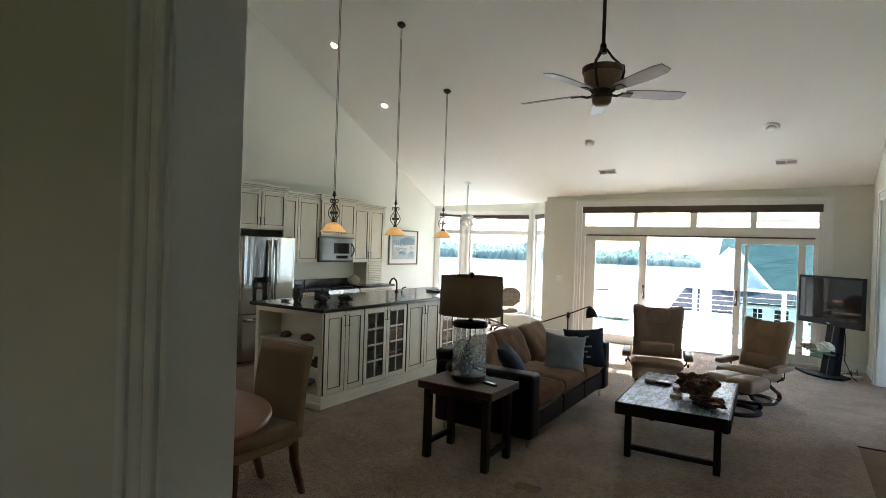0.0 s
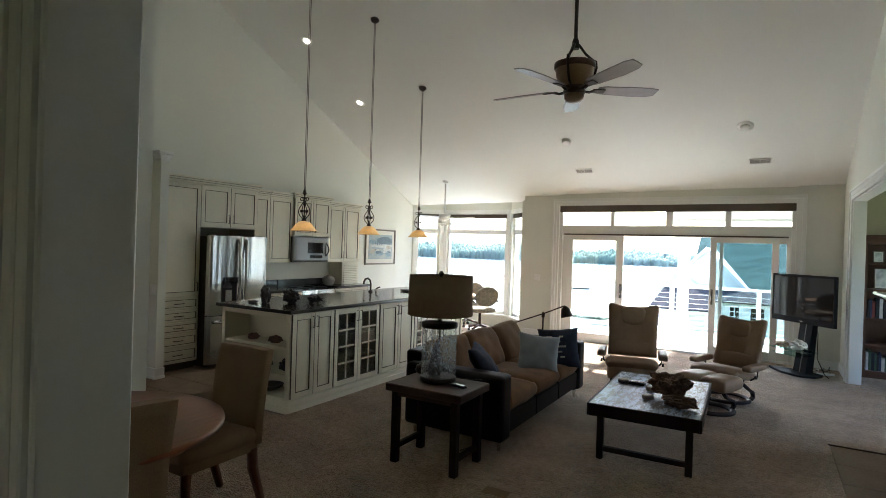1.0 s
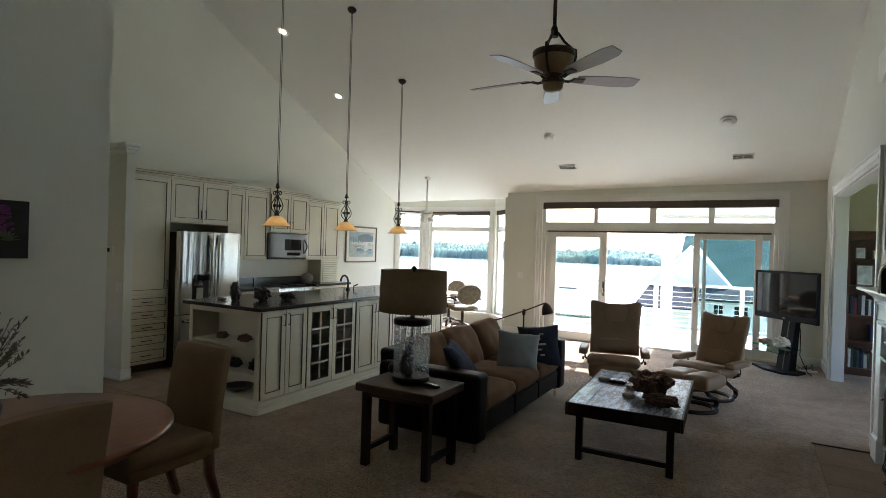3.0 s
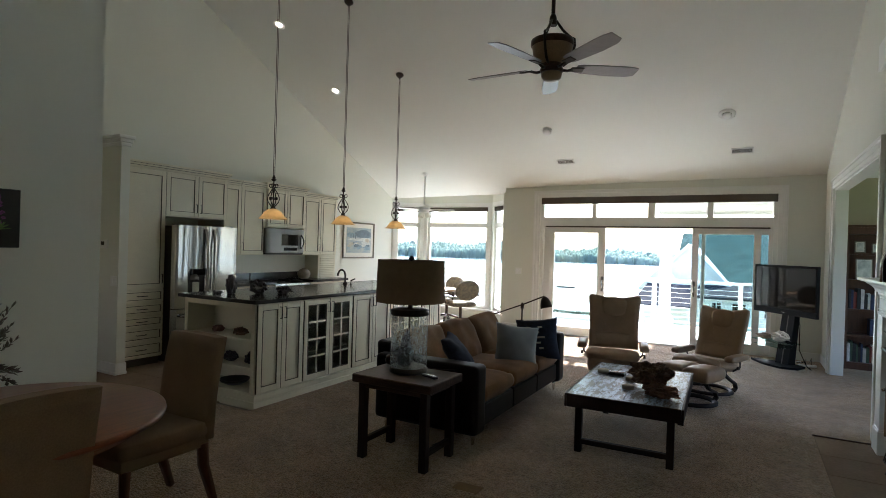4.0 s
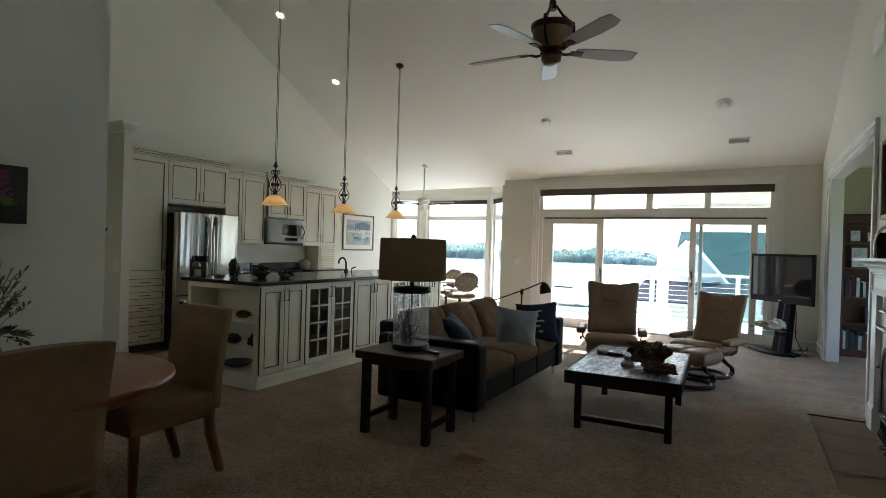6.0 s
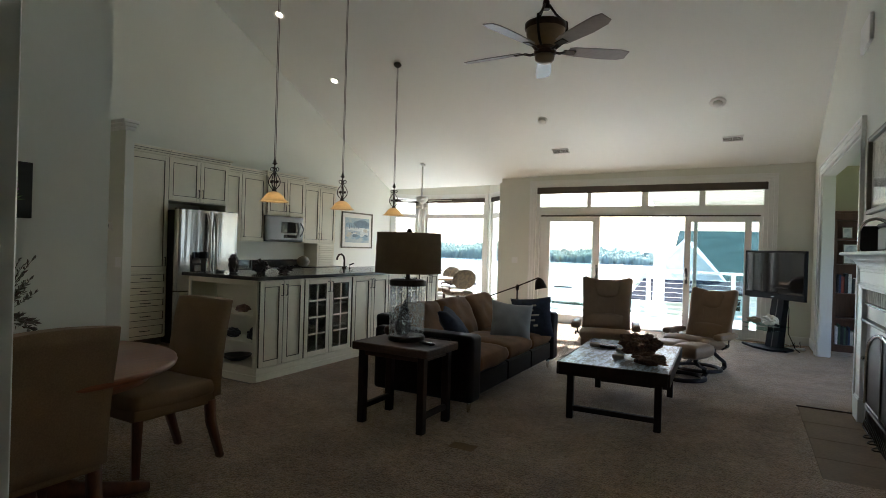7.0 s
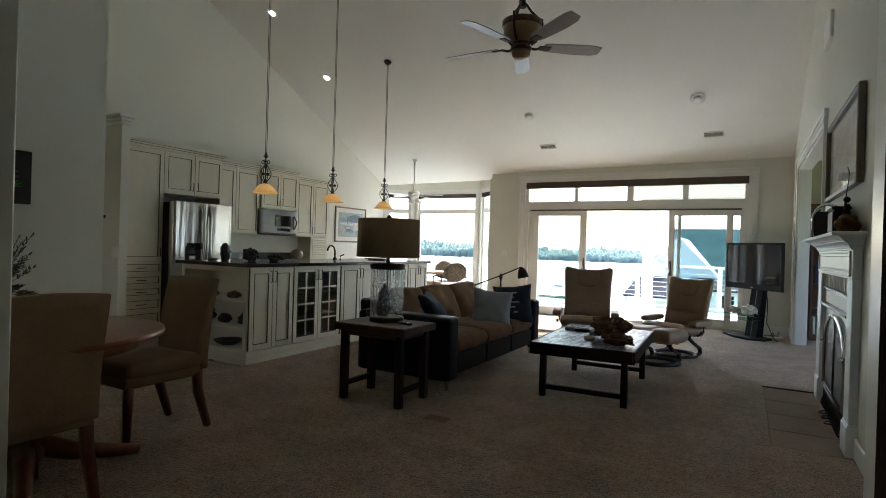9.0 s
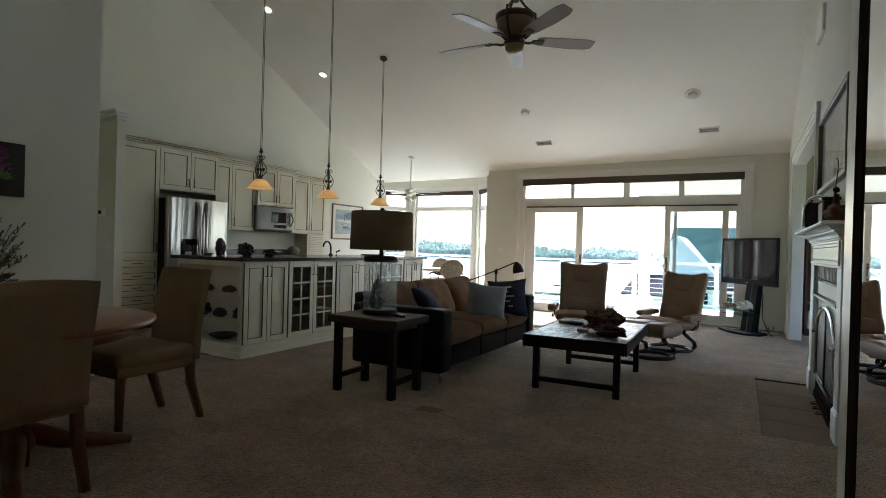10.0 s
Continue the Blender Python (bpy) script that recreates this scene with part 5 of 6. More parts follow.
# recliners
def swoosh_base(t, r):
    bm = bmesh.new()
    seg = 40
    prof = [(r - 0.035, 0.0), (r, 0.008), (r, 0.03), (r - 0.03, 0.045), (r - 0.06, 0.03), (r - 0.06, 0.008)]
    rings = [[bm.verts.new((a * math.cos(2 * math.pi * k / seg), a * math.sin(2 * math.pi * k / seg), z)) for a, z in prof] for k in range(seg)]
    for k in range(seg):
        u, w = rings[k], rings[(k + 1) % seg]
        for i in range(len(prof)):
            j = (i + 1) % len(prof)
            bm.faces.new((u[i], w[i], w[j], u[j])).smooth = True
    part("base_ring", bm, M_DARKWOOD, t, "glossy dark wooden ring base")


def wood_strap(bm, pts, w, th):
    """A bent flat strip through points (y, z), spread in x by w."""
    vs = []
    pts = [Vector((0, *p)) for p in pts]
    for i, p in enumerate(pts):
        d = (pts[min(i + 1, len(pts) - 1)] - pts[max(i - 1, 0)]).normalized()
        nrm = Vector((0, -d.z, d.y)) * th
        vs.append([bm.verts.new(p + nrm + Vector((s * w, 0, 0))) for s in (-1, 1)] + [bm.verts.new(p - nrm + Vector((s * w, 0, 0))) for s in (1, -1)])
    for a, b in zip(vs, vs[1:]):
        for k in range(4):
            bm.faces.new((a[k], a[(k + 1) % 4], b[(k + 1) % 4], b[k]))
    bm.faces.new(vs[0])
    bm.faces.new(vs[-1][::-1])
    return [v for q in vs for v in q]


def recliner(label, x, y, rz, size=1.0):
    t = thing("recliner", label, "recliner chair", x, y, 0, rz, "tan leather recliners")
    t.matrix_basis = pose(x, y, 0, 0, 0, rz) @ Matrix.Scale(size, 4)
    swoosh_base(t, 0.30)
    for s in (-1, 1):
        bm = bmesh.new()
        vs = wood_strap(bm, [(0.16, 0.03), (0.22, 0.06), (0.20, 0.12), (0.05, 0.20), (-0.06, 0.27), (-0.06, 0.36), (0.0, 0.42)], 0.025, 0.012)
        bmesh.ops.transform(bm, matrix=Matrix.Translation((s * 0.24, 0, 0)), verts=vs)
        part("side_support", bm, M_DARKWOOD, t, "bent dark wood side support")
        bm = bmesh.new()
        cushion(bm, 0.055, 0.21, 0.042, pose(s * 0.362, 0.0, 0.485, 2, 0, 0), 0.3, 8, 0.004, 0.05)
        part("armrest", bm, M_TAN, t, "padded tan leather armrest")
        bm = bmesh.new()
        tube(bm, [(s * 0.36, 0.08, 0.44), (s * 0.35, 0.1, 0.36), (s * 0.28, 0.06, 0.30)], 0.012)
        lathe(bm, [(0.022, -0.012), (0.022, 0.012)], 12, m=pose(s * 0.37, 0.02, 0.36, 0, 90, 0))
        part("arm_bracket", bm, M_IRON, t)
    bm = bmesh.new()
    cushion(bm, 0.30, 0.28, 0.075, pose(0, -0.04, 0.365, -9, 0, 0), 0.45, 12, 0.012, 0.06, seed=2)
    part("seat", bm, M_TAN, t, "tan leather seat pad")
    bm = bmesh.new()
    cushion(bm, 0.31, 0.075, 0.06, pose(0, -0.30, 0.405, 20, 0, 0), 0.35, 10, 0.008, 0.08, seed=5)
    part("seat_roll", bm, M_TAN, t, "rolled front edge of the seat")
    bm = bmesh.new()
    cushion(bm, 0.285, 0.10, 0.055, pose(0, -0.325, 0.305, 72, 0, 0), 0.4, 10, 0.008, 0.06, seed=6)
    part("front_pad", bm, M_TAN, t, "padded leather front below the seat")
    tilt = pose(0, 0.25, 0.40, -13, 0, 0)
    bm = bmesh.new()
    tt = bmesh.new()
    bmesh.ops.create_cube(tt, size=2.0)
    bmesh.ops.subdivide_edges(tt, edges=tt.edges[:], cuts=16, use_grid_fill=True)
    for v in tt.verts:
        u, w, h = v.co
        z = (h + 1) / 2
        wid = 0.302 + 0.022 * z - 0.012 * math.sin(z * math.pi) - 0.008 * max(0.0, z - 0.94) / 0.06
        rise = 0.050 * u * u - 0.030 * (max(0.0, abs(u) - 0.85) / 0.15) ** 2
        thick = 0.066 * (0.45 + 0.55 * max(0.0, 1 - u ** 4) ** 0.5) * (1.0 + 0.12 * math.sin(z * 11)) * (1 - 0.45 * max(0.0, z - 0.85) / 0.15)
        crease = 0.006 * noise.noise(Vector((u * 2.5 + x * 3, z * 7, 1.0))) * (w < 0)
        v.co = tilt @ Vector((u * wid, w * thick - 0.045 * u * u + crease, z * 0.645 + rise * max(0.0, z - 0.6) / 0.4))
    join(bm, tt)
    part("backrest", bm, M_TAN, t, "tall winged tan leather backrest")
    bm = bmesh.new()
    cushion(bm, 0.165, 0.125, 0.034, tilt @ pose(0, -0.055, 0.525, 90, 0, 0), 0.35, 12, 0.004, 0.22)
    part("headrest", bm, M_TAN, t, "padded neck cushion")
    bm = bmesh.new()
    cushion(bm, 0.255, 0.10, 0.05, tilt @ pose(0, -0.05, 0.10, 90, 0, 0), 0.5, 10, 0.008, 0.1)
    part("lumbar_pad", bm, M_TAN, t)
    for q in (-0.10, 0.10):
        bm = bmesh.new()
        tube(bm, [tilt @ Vector((q, -0.068 * (1 + 0.12 * math.sin((0.12 + 0.03 * k) / 0.645 * 11)) - 0.045 * (q / 0.31) ** 2, 0.12 + 0.03 * k)) for k in range(10)], 0.0025, 5)
        part("seam", bm, M_TAN, t)
    return t


recliner("tan leather recliner facing the coffee table squarely", -1.12, 7.22, 11, 0.965)
recliner("tan leather recliner turned towards the sofa", -0.10, 7.55, -27, 0.89)
t = thing("ottoman", "tan leather footstool on a dark ring base", "ottoman", -0.22, 6.90, 0, -22)
swoosh_base(t, 0.255)
for s in (-1, 1):
    bm = bmesh.new()
    vs = wood_strap(bm, [(0.14, 0.03), (0.19, 0.06), (0.16, 0.12), (0.02, 0.17), (-0.04, 0.22), (-0.02, 0.285)], 0.022, 0.011)
    bmesh.ops.transform(bm, matrix=Matrix.Translation((s * 0.17, 0, 0)), verts=vs)
    part("side_support", bm, M_DARKWOOD, t, "bent dark wood side support")
bm = bmesh.new()
for q in (-1, 1):
    cushion(bm, 0.137, 0.225, 0.08, pose(q * 0.131, -0.02, 0.33, -1, 0, 0), 0.38, 10, 0.008, 0.05, seed=q)
part("pad", bm, M_TAN, t, "tan leather pad with a centre seam")
bm = bmesh.new()
box(bm, -0.2, 0.2, -0.16, 0.16, 0.25, 0.285, 0.006)
part("under_frame", bm, M_IRON, t)

# television
tv = thing("television", "black flat television on a leaning stand with a glass shelf", "television", 0.762, 9.845, 0, -50)
boxes("screen_panel", tv, M_SCREEN, ((-0.535, 0.535, -0.043, -0.03, 0.827, 1.422),), 0.002, "glossy black screen")
boxes("bezel", tv, M_MATTE, ((-0.566, 0.566, -0.03, 0.0, 0.742, 1.452), (-0.566, 0.566, -0.048, -0.03, 0.742, 0.825), (-0.566, 0.566, -0.048, -0.03, 1.424, 1.452), (-0.566, -0.537, -0.048, -0.03, 0.825, 1.424), (0.537, 0.566, -0.048, -0.03, 0.825, 1.424)), 0.005)
boxes("rear_housing", tv, M_MATTE, ((-0.40, 0.40, 0.0, 0.075, 0.82, 1.36),), 0.02)
boxes("logo_bar", tv, M_STEEL, ((-0.028, 0.028, -0.050, -0.048, 0.77, 0.78),), 0)
for x0, x1 in ((-0.115, -0.012), (0.012, 0.115)):
    bm = bmesh.new()
    prism(bm, [(-0.05, 0.02), (0.07, 0.02), (0.16, 1.05), (0.09, 1.05)], x0, x1, "x")
    part("stand_column", bm, M_MATTE, tv, "leaning black stand slab")
bm = bmesh.new()
prism(bm, [(-0.045, 0.02), (0.06, 0.02), (0.15, 1.05), (0.095, 1.05)], -0.012, 0.012, "x")
part("column_strip", bm, M_PEWTER, tv, "bright metal strip between the slabs")
bm = bmesh.new()
prism(bm, [(-0.46, -0.16), (-0.10, -0.27), (0.20, -0.25), (0.32, -0.08), (0.22, 0.14), (-0.10, 0.15)], 0.0, 0.03)
part("base_plate", bm, M_MATTE, tv, "low black wedge base")
for z, w in ((0.355, 0.34), (0.29, 0.24)):
    bm = bmesh.new()
    prism(bm, [(-w, -0.30), (w, -0.30), (w * 0.85, -0.01), (-w * 0.85, -0.01)], z, z + 0.009)
    part("shelf", bm, M_SHELFGLASS, tv, "greenish glass shelf")
bm = bmesh.new()
tube(bm, [(0.05, 0.1, 0.85), (0.09, 0.16, 0.6), (0.13, 0.12, 0.25), (0.22, 0.16, 0.04), (0.34, 0.12, 0.008)], 0.006, 6)
part("cable", bm, M_MATTE, tv)
rock("shell", "pale shell ornament on the glass television shelf", "shell", 0.70, 9.70, 0.364, (0.10, 0.07, 0.075), M_PAPER, 41, spiky=0.6)
rock("shell", "grey shell ornament on the glass television shelf", "shell", 0.50, 9.86, 0.364, (0.085, 0.06, 0.045), M_STONE, 42, spiky=0.6)
t = thing("power_strip", "white power strip and cables on the carpet", "power strip", 1.05, 9.95, 0, 20)
boxes("strip", t, M_TRIM, ((-0.12, 0.12, -0.025, 0.025, 0, 0.03),), 0.006)
for k in range(3):
    bm = bmesh.new()
    tube(bm, [(-0.1 + 0.08 * k, 0, 0.03), (-0.08 + 0.07 * k, 0.02, 0.08 + 0.02 * k), (-0.1 + 0.1 * k, 0.15, 0.03), (-0.2 + 0.1 * k, 0.32, 0.008)], 0.004, 6)
    part("cable", bm, M_BLACK if k else M_TRIM, t)
# floor vent and small wall fittings
t = thing("floor_register", "small tan floor register in the carpet", "vent", -1.30, 3.72, 0.0, 0)
boxes("frame", t, M_FABRIC, ((-0.09, 0.09, -0.05, -0.04, 0, 0.006), (-0.09, 0.09, 0.04, 0.05, 0, 0.006), (-0.09, -0.08, -0.04, 0.04, 0, 0.006), (0.08, 0.09, -0.04, 0.04, 0, 0.006)), 0.001)
for k in range(7):
    boxes("slat", t, M_FABRIC, ((-0.08, 0.08, -0.036 + 0.011 * k, -0.030 + 0.011 * k, 0, 0.005),), 0)


def plate(label, m, name="switch_plate", cat="switch", w=0.12, h=0.12):
    t = thing(name, label, cat)
    t.matrix_basis = m
    boxes("plate", t, M_TRIM, ((-w / 2, w / 2, -0.006, 0, -h / 2, h / 2),), 0.002)
    for k in (-1, 1):
        boxes("rocker", t, M_WHITE_EXT, ((k * 0.025 - 0.014, k * 0.025 + 0.014, -0.011, -0.006, -0.032, 0.032),), 0.002)


plate("white double switch plate on the window wall", pose(-3.62, YW, 1.15))
plate("white switch plate on the stub wall", pose(-6.08, 4.15, 1.07))
t = thing("thermostat", "white wall thermostat with a dark display on the stub wall", "thermostat", -6.27, 4.15, 1.49)
boxes("case", t, M_TRIM, ((-0.07, 0.07, -0.025, 0, -0.05, 0.05),), 0.006)
boxes("display", t, M_BLACK, ((-0.04, 0.02, -0.028, -0.025, -0.015, 0.03),), 0.001)
t = thing("wall_chime", "flat white box high on the fireplace wall", "doorbell chime", XR, 6.47, 3.38, -90)
boxes("cover", t, M_TRIM, ((-0.22, 0.22, -0.03, 0, -0.12, 0.12),), 0.005)


# ---- dining corner ----
def side_chair(label, x, y, rz):
    t = thing("dining_chair", label, "chair", x, y, 0, rz, "chairs round the dining table")
    # faces local -y
    bm = bmesh.new()
    cushion(bm, 0.235, 0.275, 0.055, pose(0, -0.02, 0.455), 0.18, 10, 0.004, 0.03)
    part("seat", bm, M_FABRIC, t)
    bm = bmesh.new()
    box(bm, -0.225, 0.225, -0.28, 0.24, 0.36, 0.43, 0.012, seg=2)
    part("seat_skirt", bm, M_FABRIC, t)
    bm = bmesh.new()
    tt = bmesh.new()
    bmesh.ops.create_cube(tt, size=2.0)
    bmesh.ops.subdivide_edges(tt, edges=tt.edges[:], cuts=10, use_grid_fill=True)
    for v in tt.verts:
        u, w, h = v.co
        z = (h + 1) / 2
        zz = 0.40 + z * 0.585
        yc = 0.245 + 0.075 * z * z
        rnd_ = (1 - 0.04 * abs(w) ** 3) * (1 - 0.03 * max(0, h) ** 6)
        v.co = Vector((u * (0.232 + 0.008 * z) * rnd_, yc + w * 0.036 * (1 - 0.15 * u ** 6) - 0.012 * (1 - u * u), zz + 0.012 * (1 - u * u) * (h > 0.9)))
    join(bm, tt)
    part("backrest", bm, M_FABRIC, t, "tall padded tan back")
    for sx in (-1, 1):
        bm = bmesh.new()
        tube(bm, [(sx * 0.205, -0.25, 0.37), (sx * 0.205, -0.255, 0.0)], 0.02, 4, radii=[0.034, 0.024])
        part("leg", bm, M_CHERRY_D, t, "tapered cherry wood front leg")
        bm = bmesh.new()
        tube(bm, [(sx * 0.205, 0.21, 0.38), (sx * 0.205, 0.22, 0.25), (sx * 0.205, 0.30, 0.0)], 0.02, 4, radii=[0.034, 0.032, 0.024])
        part("leg", bm, M_CHERRY_D, t, "raked cherry wood back leg")
    return t


side_chair("tan upholstered dining chair tucked in beside the partition wall", -2.715, 2.42, 0)
side_chair("tan upholstered dining chair with its back to the hall", -2.285, 1.50, -90)
TX, TY, TR = -2.63, 1.69, 0.65
dt = thing("dining_table", "round cherry wood pedestal dining table", "dining table", TX, TY, 0)
bm = bmesh.new()
lathe(bm, [(TR - 0.04, 0.715), (TR - 0.005, 0.722), (TR, 0.735), (TR - 0.003, 0.747), (TR - 0.015, 0.752), (0.02, 0.752)], 72)
part("tabletop", bm, M_CHERRY, dt)
bm = bmesh.new()
lathe(bm, [(TR - 0.12, 0.655), (TR - 0.11, 0.716)], 56)
part("apron", bm, M_CHERRY, dt)
bm = bmesh.new()
lathe(bm, [(0.10, 0.08), (0.11, 0.14), (0.07, 0.2), (0.06, 0.3), (0.09, 0.42), (0.075, 0.55), (0.11, 0.64), (0.20, 0.656)], 28)
part("pedestal", bm, M_CHERRY_D, dt)
for k in range(4):
    bm = bmesh.new()
    tube(bm, [(0.06, 0, 0.15), (0.22, 0, 0.085), (0.42, 0, 0.045), (0.54, 0, 0.032)], 0.04, 8, radii=[0.06, 0.05, 0.038, 0.03])
    bmesh.ops.transform(bm, matrix=pose(0, 0, 0, 0, 0, 67 + 90 * k), verts=bm.verts[:])
    part("foot", bm, M_CHERRY_D, dt)
# dried bouquet
t = thing("dried_bouquet", "dried grey-brown sprigs and leaves in a pewter vase", "dried flowers", -2.79, 1.62, 0.752)
bm = bmesh.new()
lathe(bm, [(0.05, 0), (0.07, 0.03), (0.075, 0.09), (0.05, 0.15), (0.055, 0.17), (0.045, 0.165), (0.03, 0.15)], 20)
part("vase", bm, M_PEWTER, t)
rnd = random.Random(9)
bs, bh = bmesh.new(), bmesh.new()
for k in range(64):
    a, low = rnd.uniform(0, 6.283), k % 3 == 0
    sp, h = (rnd.uniform(0.12, 0.23), rnd.uniform(-0.02, 0.14)) if low else (rnd.uniform(0.03, 0.20), rnd.uniform(0.18, 0.44))
    tip = Vector((sp * math.cos(a), sp * math.sin(a), 0.12 + h))
    mid = Vector((tip.x * 0.45, tip.y * 0.45, 0.13 + max(h, 0.1) * 0.6))
    tube(bs, [(0, 0, 0.12), mid, tip], 0.0017, 4)
    big = 2.0 if low else rnd.choice((0.8, 1.0, 1.5))
    for q in range(20):
        p = mid.lerp(tip, rnd.uniform(0.1, 1.0))
        d = ((tip - mid).normalized() + Vector((rnd.uniform(-1, 1), rnd.uniform(-1, 1), rnd.uniform(-0.6, 1))) * 0.8).normalized()
        side = d.cross(Vector((rnd.uniform(-1, 1), rnd.uniform(-1, 1), 0.5))).normalized()
        ln = 0.019 * big * rnd.uniform(0.7, 1.3)
        up = d.cross(side) * ln * 0.06
        to = bh if q % 4 == 0 and big > 1 else bs
        vs = [to.verts.new(v) for v in (p, p + d * ln * 0.5 + side * ln * 0.17 + up, p + d * ln, p + d * ln * 0.5 - side * ln * 0.17 + up)]
        to.faces.new((vs[0], vs[1], vs[2]))
        to.faces.new((vs[0], vs[2], vs[3]))
tagged(part("sprig", bs, M_DRIED, t), kind="stuff")
tagged(part("blossom", bh, M_DRIEDFLOWER, t, "dull brown dried leaves"), kind="stuff")

# flower canvas
t = thing("flower_canvas", "dark unframed canvas of a purple hyacinth on the partition", "painting")
t.matrix_basis = pose(-4.198, 2.11, 1.68, 0, 0, 90)
boxes("canvas", t, M_ART_DARK, ((-0.275, 0.275, -0.04, 0, -0.2, 0.2),), 0.003)
rnd = random.Random(4)
bp, bl = bmesh.new(), bmesh.new()
for k in range(46):
    z = rnd.uniform(-0.04, 0.16)
    wd = 0.055 * (1 - max(0, z) / 0.22)
    x = 0.13 + rnd.uniform(-wd, wd)
    prism(bp, [(x + 0.014 * math.cos(q * 1.2566 + k) * (1 + 0.6 * (q % 2)), z + 0.012 * math.sin(q * 1.2566 + k)) for q in range(5)], -0.0425, -0.0402, "y")
for k in range(9):
    a = 0.4 + 0.28 * k
    x, z = 0.13, -0.07
    prism(bl, [(x, z), (x + 0.10 * math.cos(a) - 0.01, z + 0.09 * math.sin(a) - 0.03), (x + 0.11 * math.cos(a), z + 0.10 * math.sin(a) - 0.035), (x + 0.02, z - 0.01)], -0.0435, -0.0415, "y")
part("petals", bp, M_PURPLE, t, "purple petals")
part("leaves", bl, M_LEAFPAINT, t, "green leaves")

# ---- nook ----
def caster_chair(label, x, y, rz):
    t = thing("caster_chair", label, "chair", x, y, 0, rz, "chairs in the nook")
    bm = bmesh.new()
    cushion(bm, 0.26, 0.25, 0.055, pose(0, 0, 0.46), 0.4, 8, 0.006, 0.1)
    part("seat", bm, M_FLORAL, t)
    bm = bmesh.new()
    cushion(bm, 0.26, 0.20, 0.05, pose(0, 0.27, 0.74, 80, 0, 0), 0.4, 8, 0.006, 0.3)
    part("backrest", bm, M_FLORAL, t, "rounded floral back")
    for s in (-1, 1):
        bm = bmesh.new()
        tube(bm, [(s * 0.27, 0.24, 0.64), (s * 0.30, 0.05, 0.67), (s * 0.29, -0.16, 0.64), (s * 0.26, -0.14, 0.46)], 0.018)
        part("arm", bm, M_WALNUT, t)
    bm = bmesh.new()
    tube(bm, [(0, 0, 0.42), (0, 0, 0.12)], 0.03)
    part("column", bm, M_WALNUT, t)
    for k in range(4):
        a = math.pi / 2 * k + 0.5
        bm = bmesh.new()
        tube(bm, [(0.02 * math.cos(a), 0.02 * math.sin(a), 0.15), (0.26 * math.cos(a), 0.26 * math.sin(a), 0.09)], 0.022)
        lt = part("leg", bm, M_WALNUT, t)
        bm = bmesh.new()
        lathe(bm, [(0.03, -0.012), (0.03, 0.012)], 12, m=pose(0.26 * math.cos(a), 0.26 * math.sin(a), 0.035, 90, 0, 30 * k))
        box(bm, 0.25 * math.cos(a) - 0.01, 0.25 * math.cos(a) + 0.01, 0.25 * math.sin(a) - 0.01, 0.25 * math.sin(a) + 0.01, 0.03, 0.09)
        part("caster", bm, M_BLACK, lt)


caster_chair("floral padded caster chair turned aside in the nook", -4.68, 10.15, -125)
caster_chair("floral padded caster chair behind the nook table", -5.30, 10.72, -10)
t = thing("nook_table", "round oak breakfast table in the bay", "table", -5.25, 9.98, 0)
bm = bmesh.new()
lathe(bm, [(0.50, 0.705), (0.52, 0.715), (0.52, 0.735), (0.51, 0.745), (0.02, 0.745)], 48)
part("tabletop", bm, M_OAK, t)
bm = bmesh.new()
lathe(bm, [(0.25, 0), (0.25, 0.03), (0.06, 0.09), (0.05, 0.5), (0.09, 0.68), (0.22, 0.706)], 24)
part("pedestal", bm, M_OAK, t)
# white fan over the nook
t = thing("ceiling_fan", "white ceiling fan with bell lights over the nook", "ceiling fan", -5.45, 9.93, 0)
zf = 2.30
bm = bmesh.new()
tube(bm, [(0, 0, zf + 0.06), (0, 0, ceil_z(9.93) - 0.02)], 0.014)
lathe(bm, [(0.02, -0.05), (0.06, -0.02), (0.065, 0.03)], 20, (0, 0, ceil_z(9.93)))
part("downrod", bm, M_TRIM, t)
bm = bmesh.new()
lathe(bm, [(0.05, -0.06), (0.09, -0.04), (0.12, 0.0), (0.12, 0.05), (0.08, 0.08), (0.02, 0.09)], 28, (0, 0, zf))
part("motor", bm, M_TRIM, t)
for k in range(5):
    bm = bmesh.new()
    prism(bm, [(0.12, -0.05), (0.5, -0.06), (0.60, -0.05), (0.62, 0.0), (0.60, 0.05), (0.5, 0.06), (0.12, 0.05)], -0.004, 0.004)
    bmesh.ops.transform(bm, matrix=pose(0, 0, zf + 0.01, 0, 0, 72 * k + 20) @ pose(0, 0, 0, 10), verts=bm.verts[:])
    part("blade", bm, M_TRIM, t)
for k in range(3):
    bm = bmesh.new()
    a = 2.094 * k + 0.3
    lathe(bm, [(0.02, 0.0), (0.03, -0.03), (0.05, -0.08), (0.062, -0.10), (0.057, -0.10), (0.04, -0.07)], 16, m=pose(0.075 * math.cos(a), 0.075 * math.sin(a), zf - 0.05) @ pose(0, 0, 0, 20 * math.sin(a), -20 * math.cos(a), 0), cap=False)
    part("light_shade", bm, M_SIDING, t, "frosted bell shade")

# ---- fireplace ----
fp = thing("fireplace", "white painted fireplace surround with mantel, stone slips and black arched screen", "fireplace", XR, 0, 0)
F0, F1, FX, PWD = 4.50, 6.26, -0.05, 0.19
OP0, OP1 = F0 + PWD, F1 - PWD


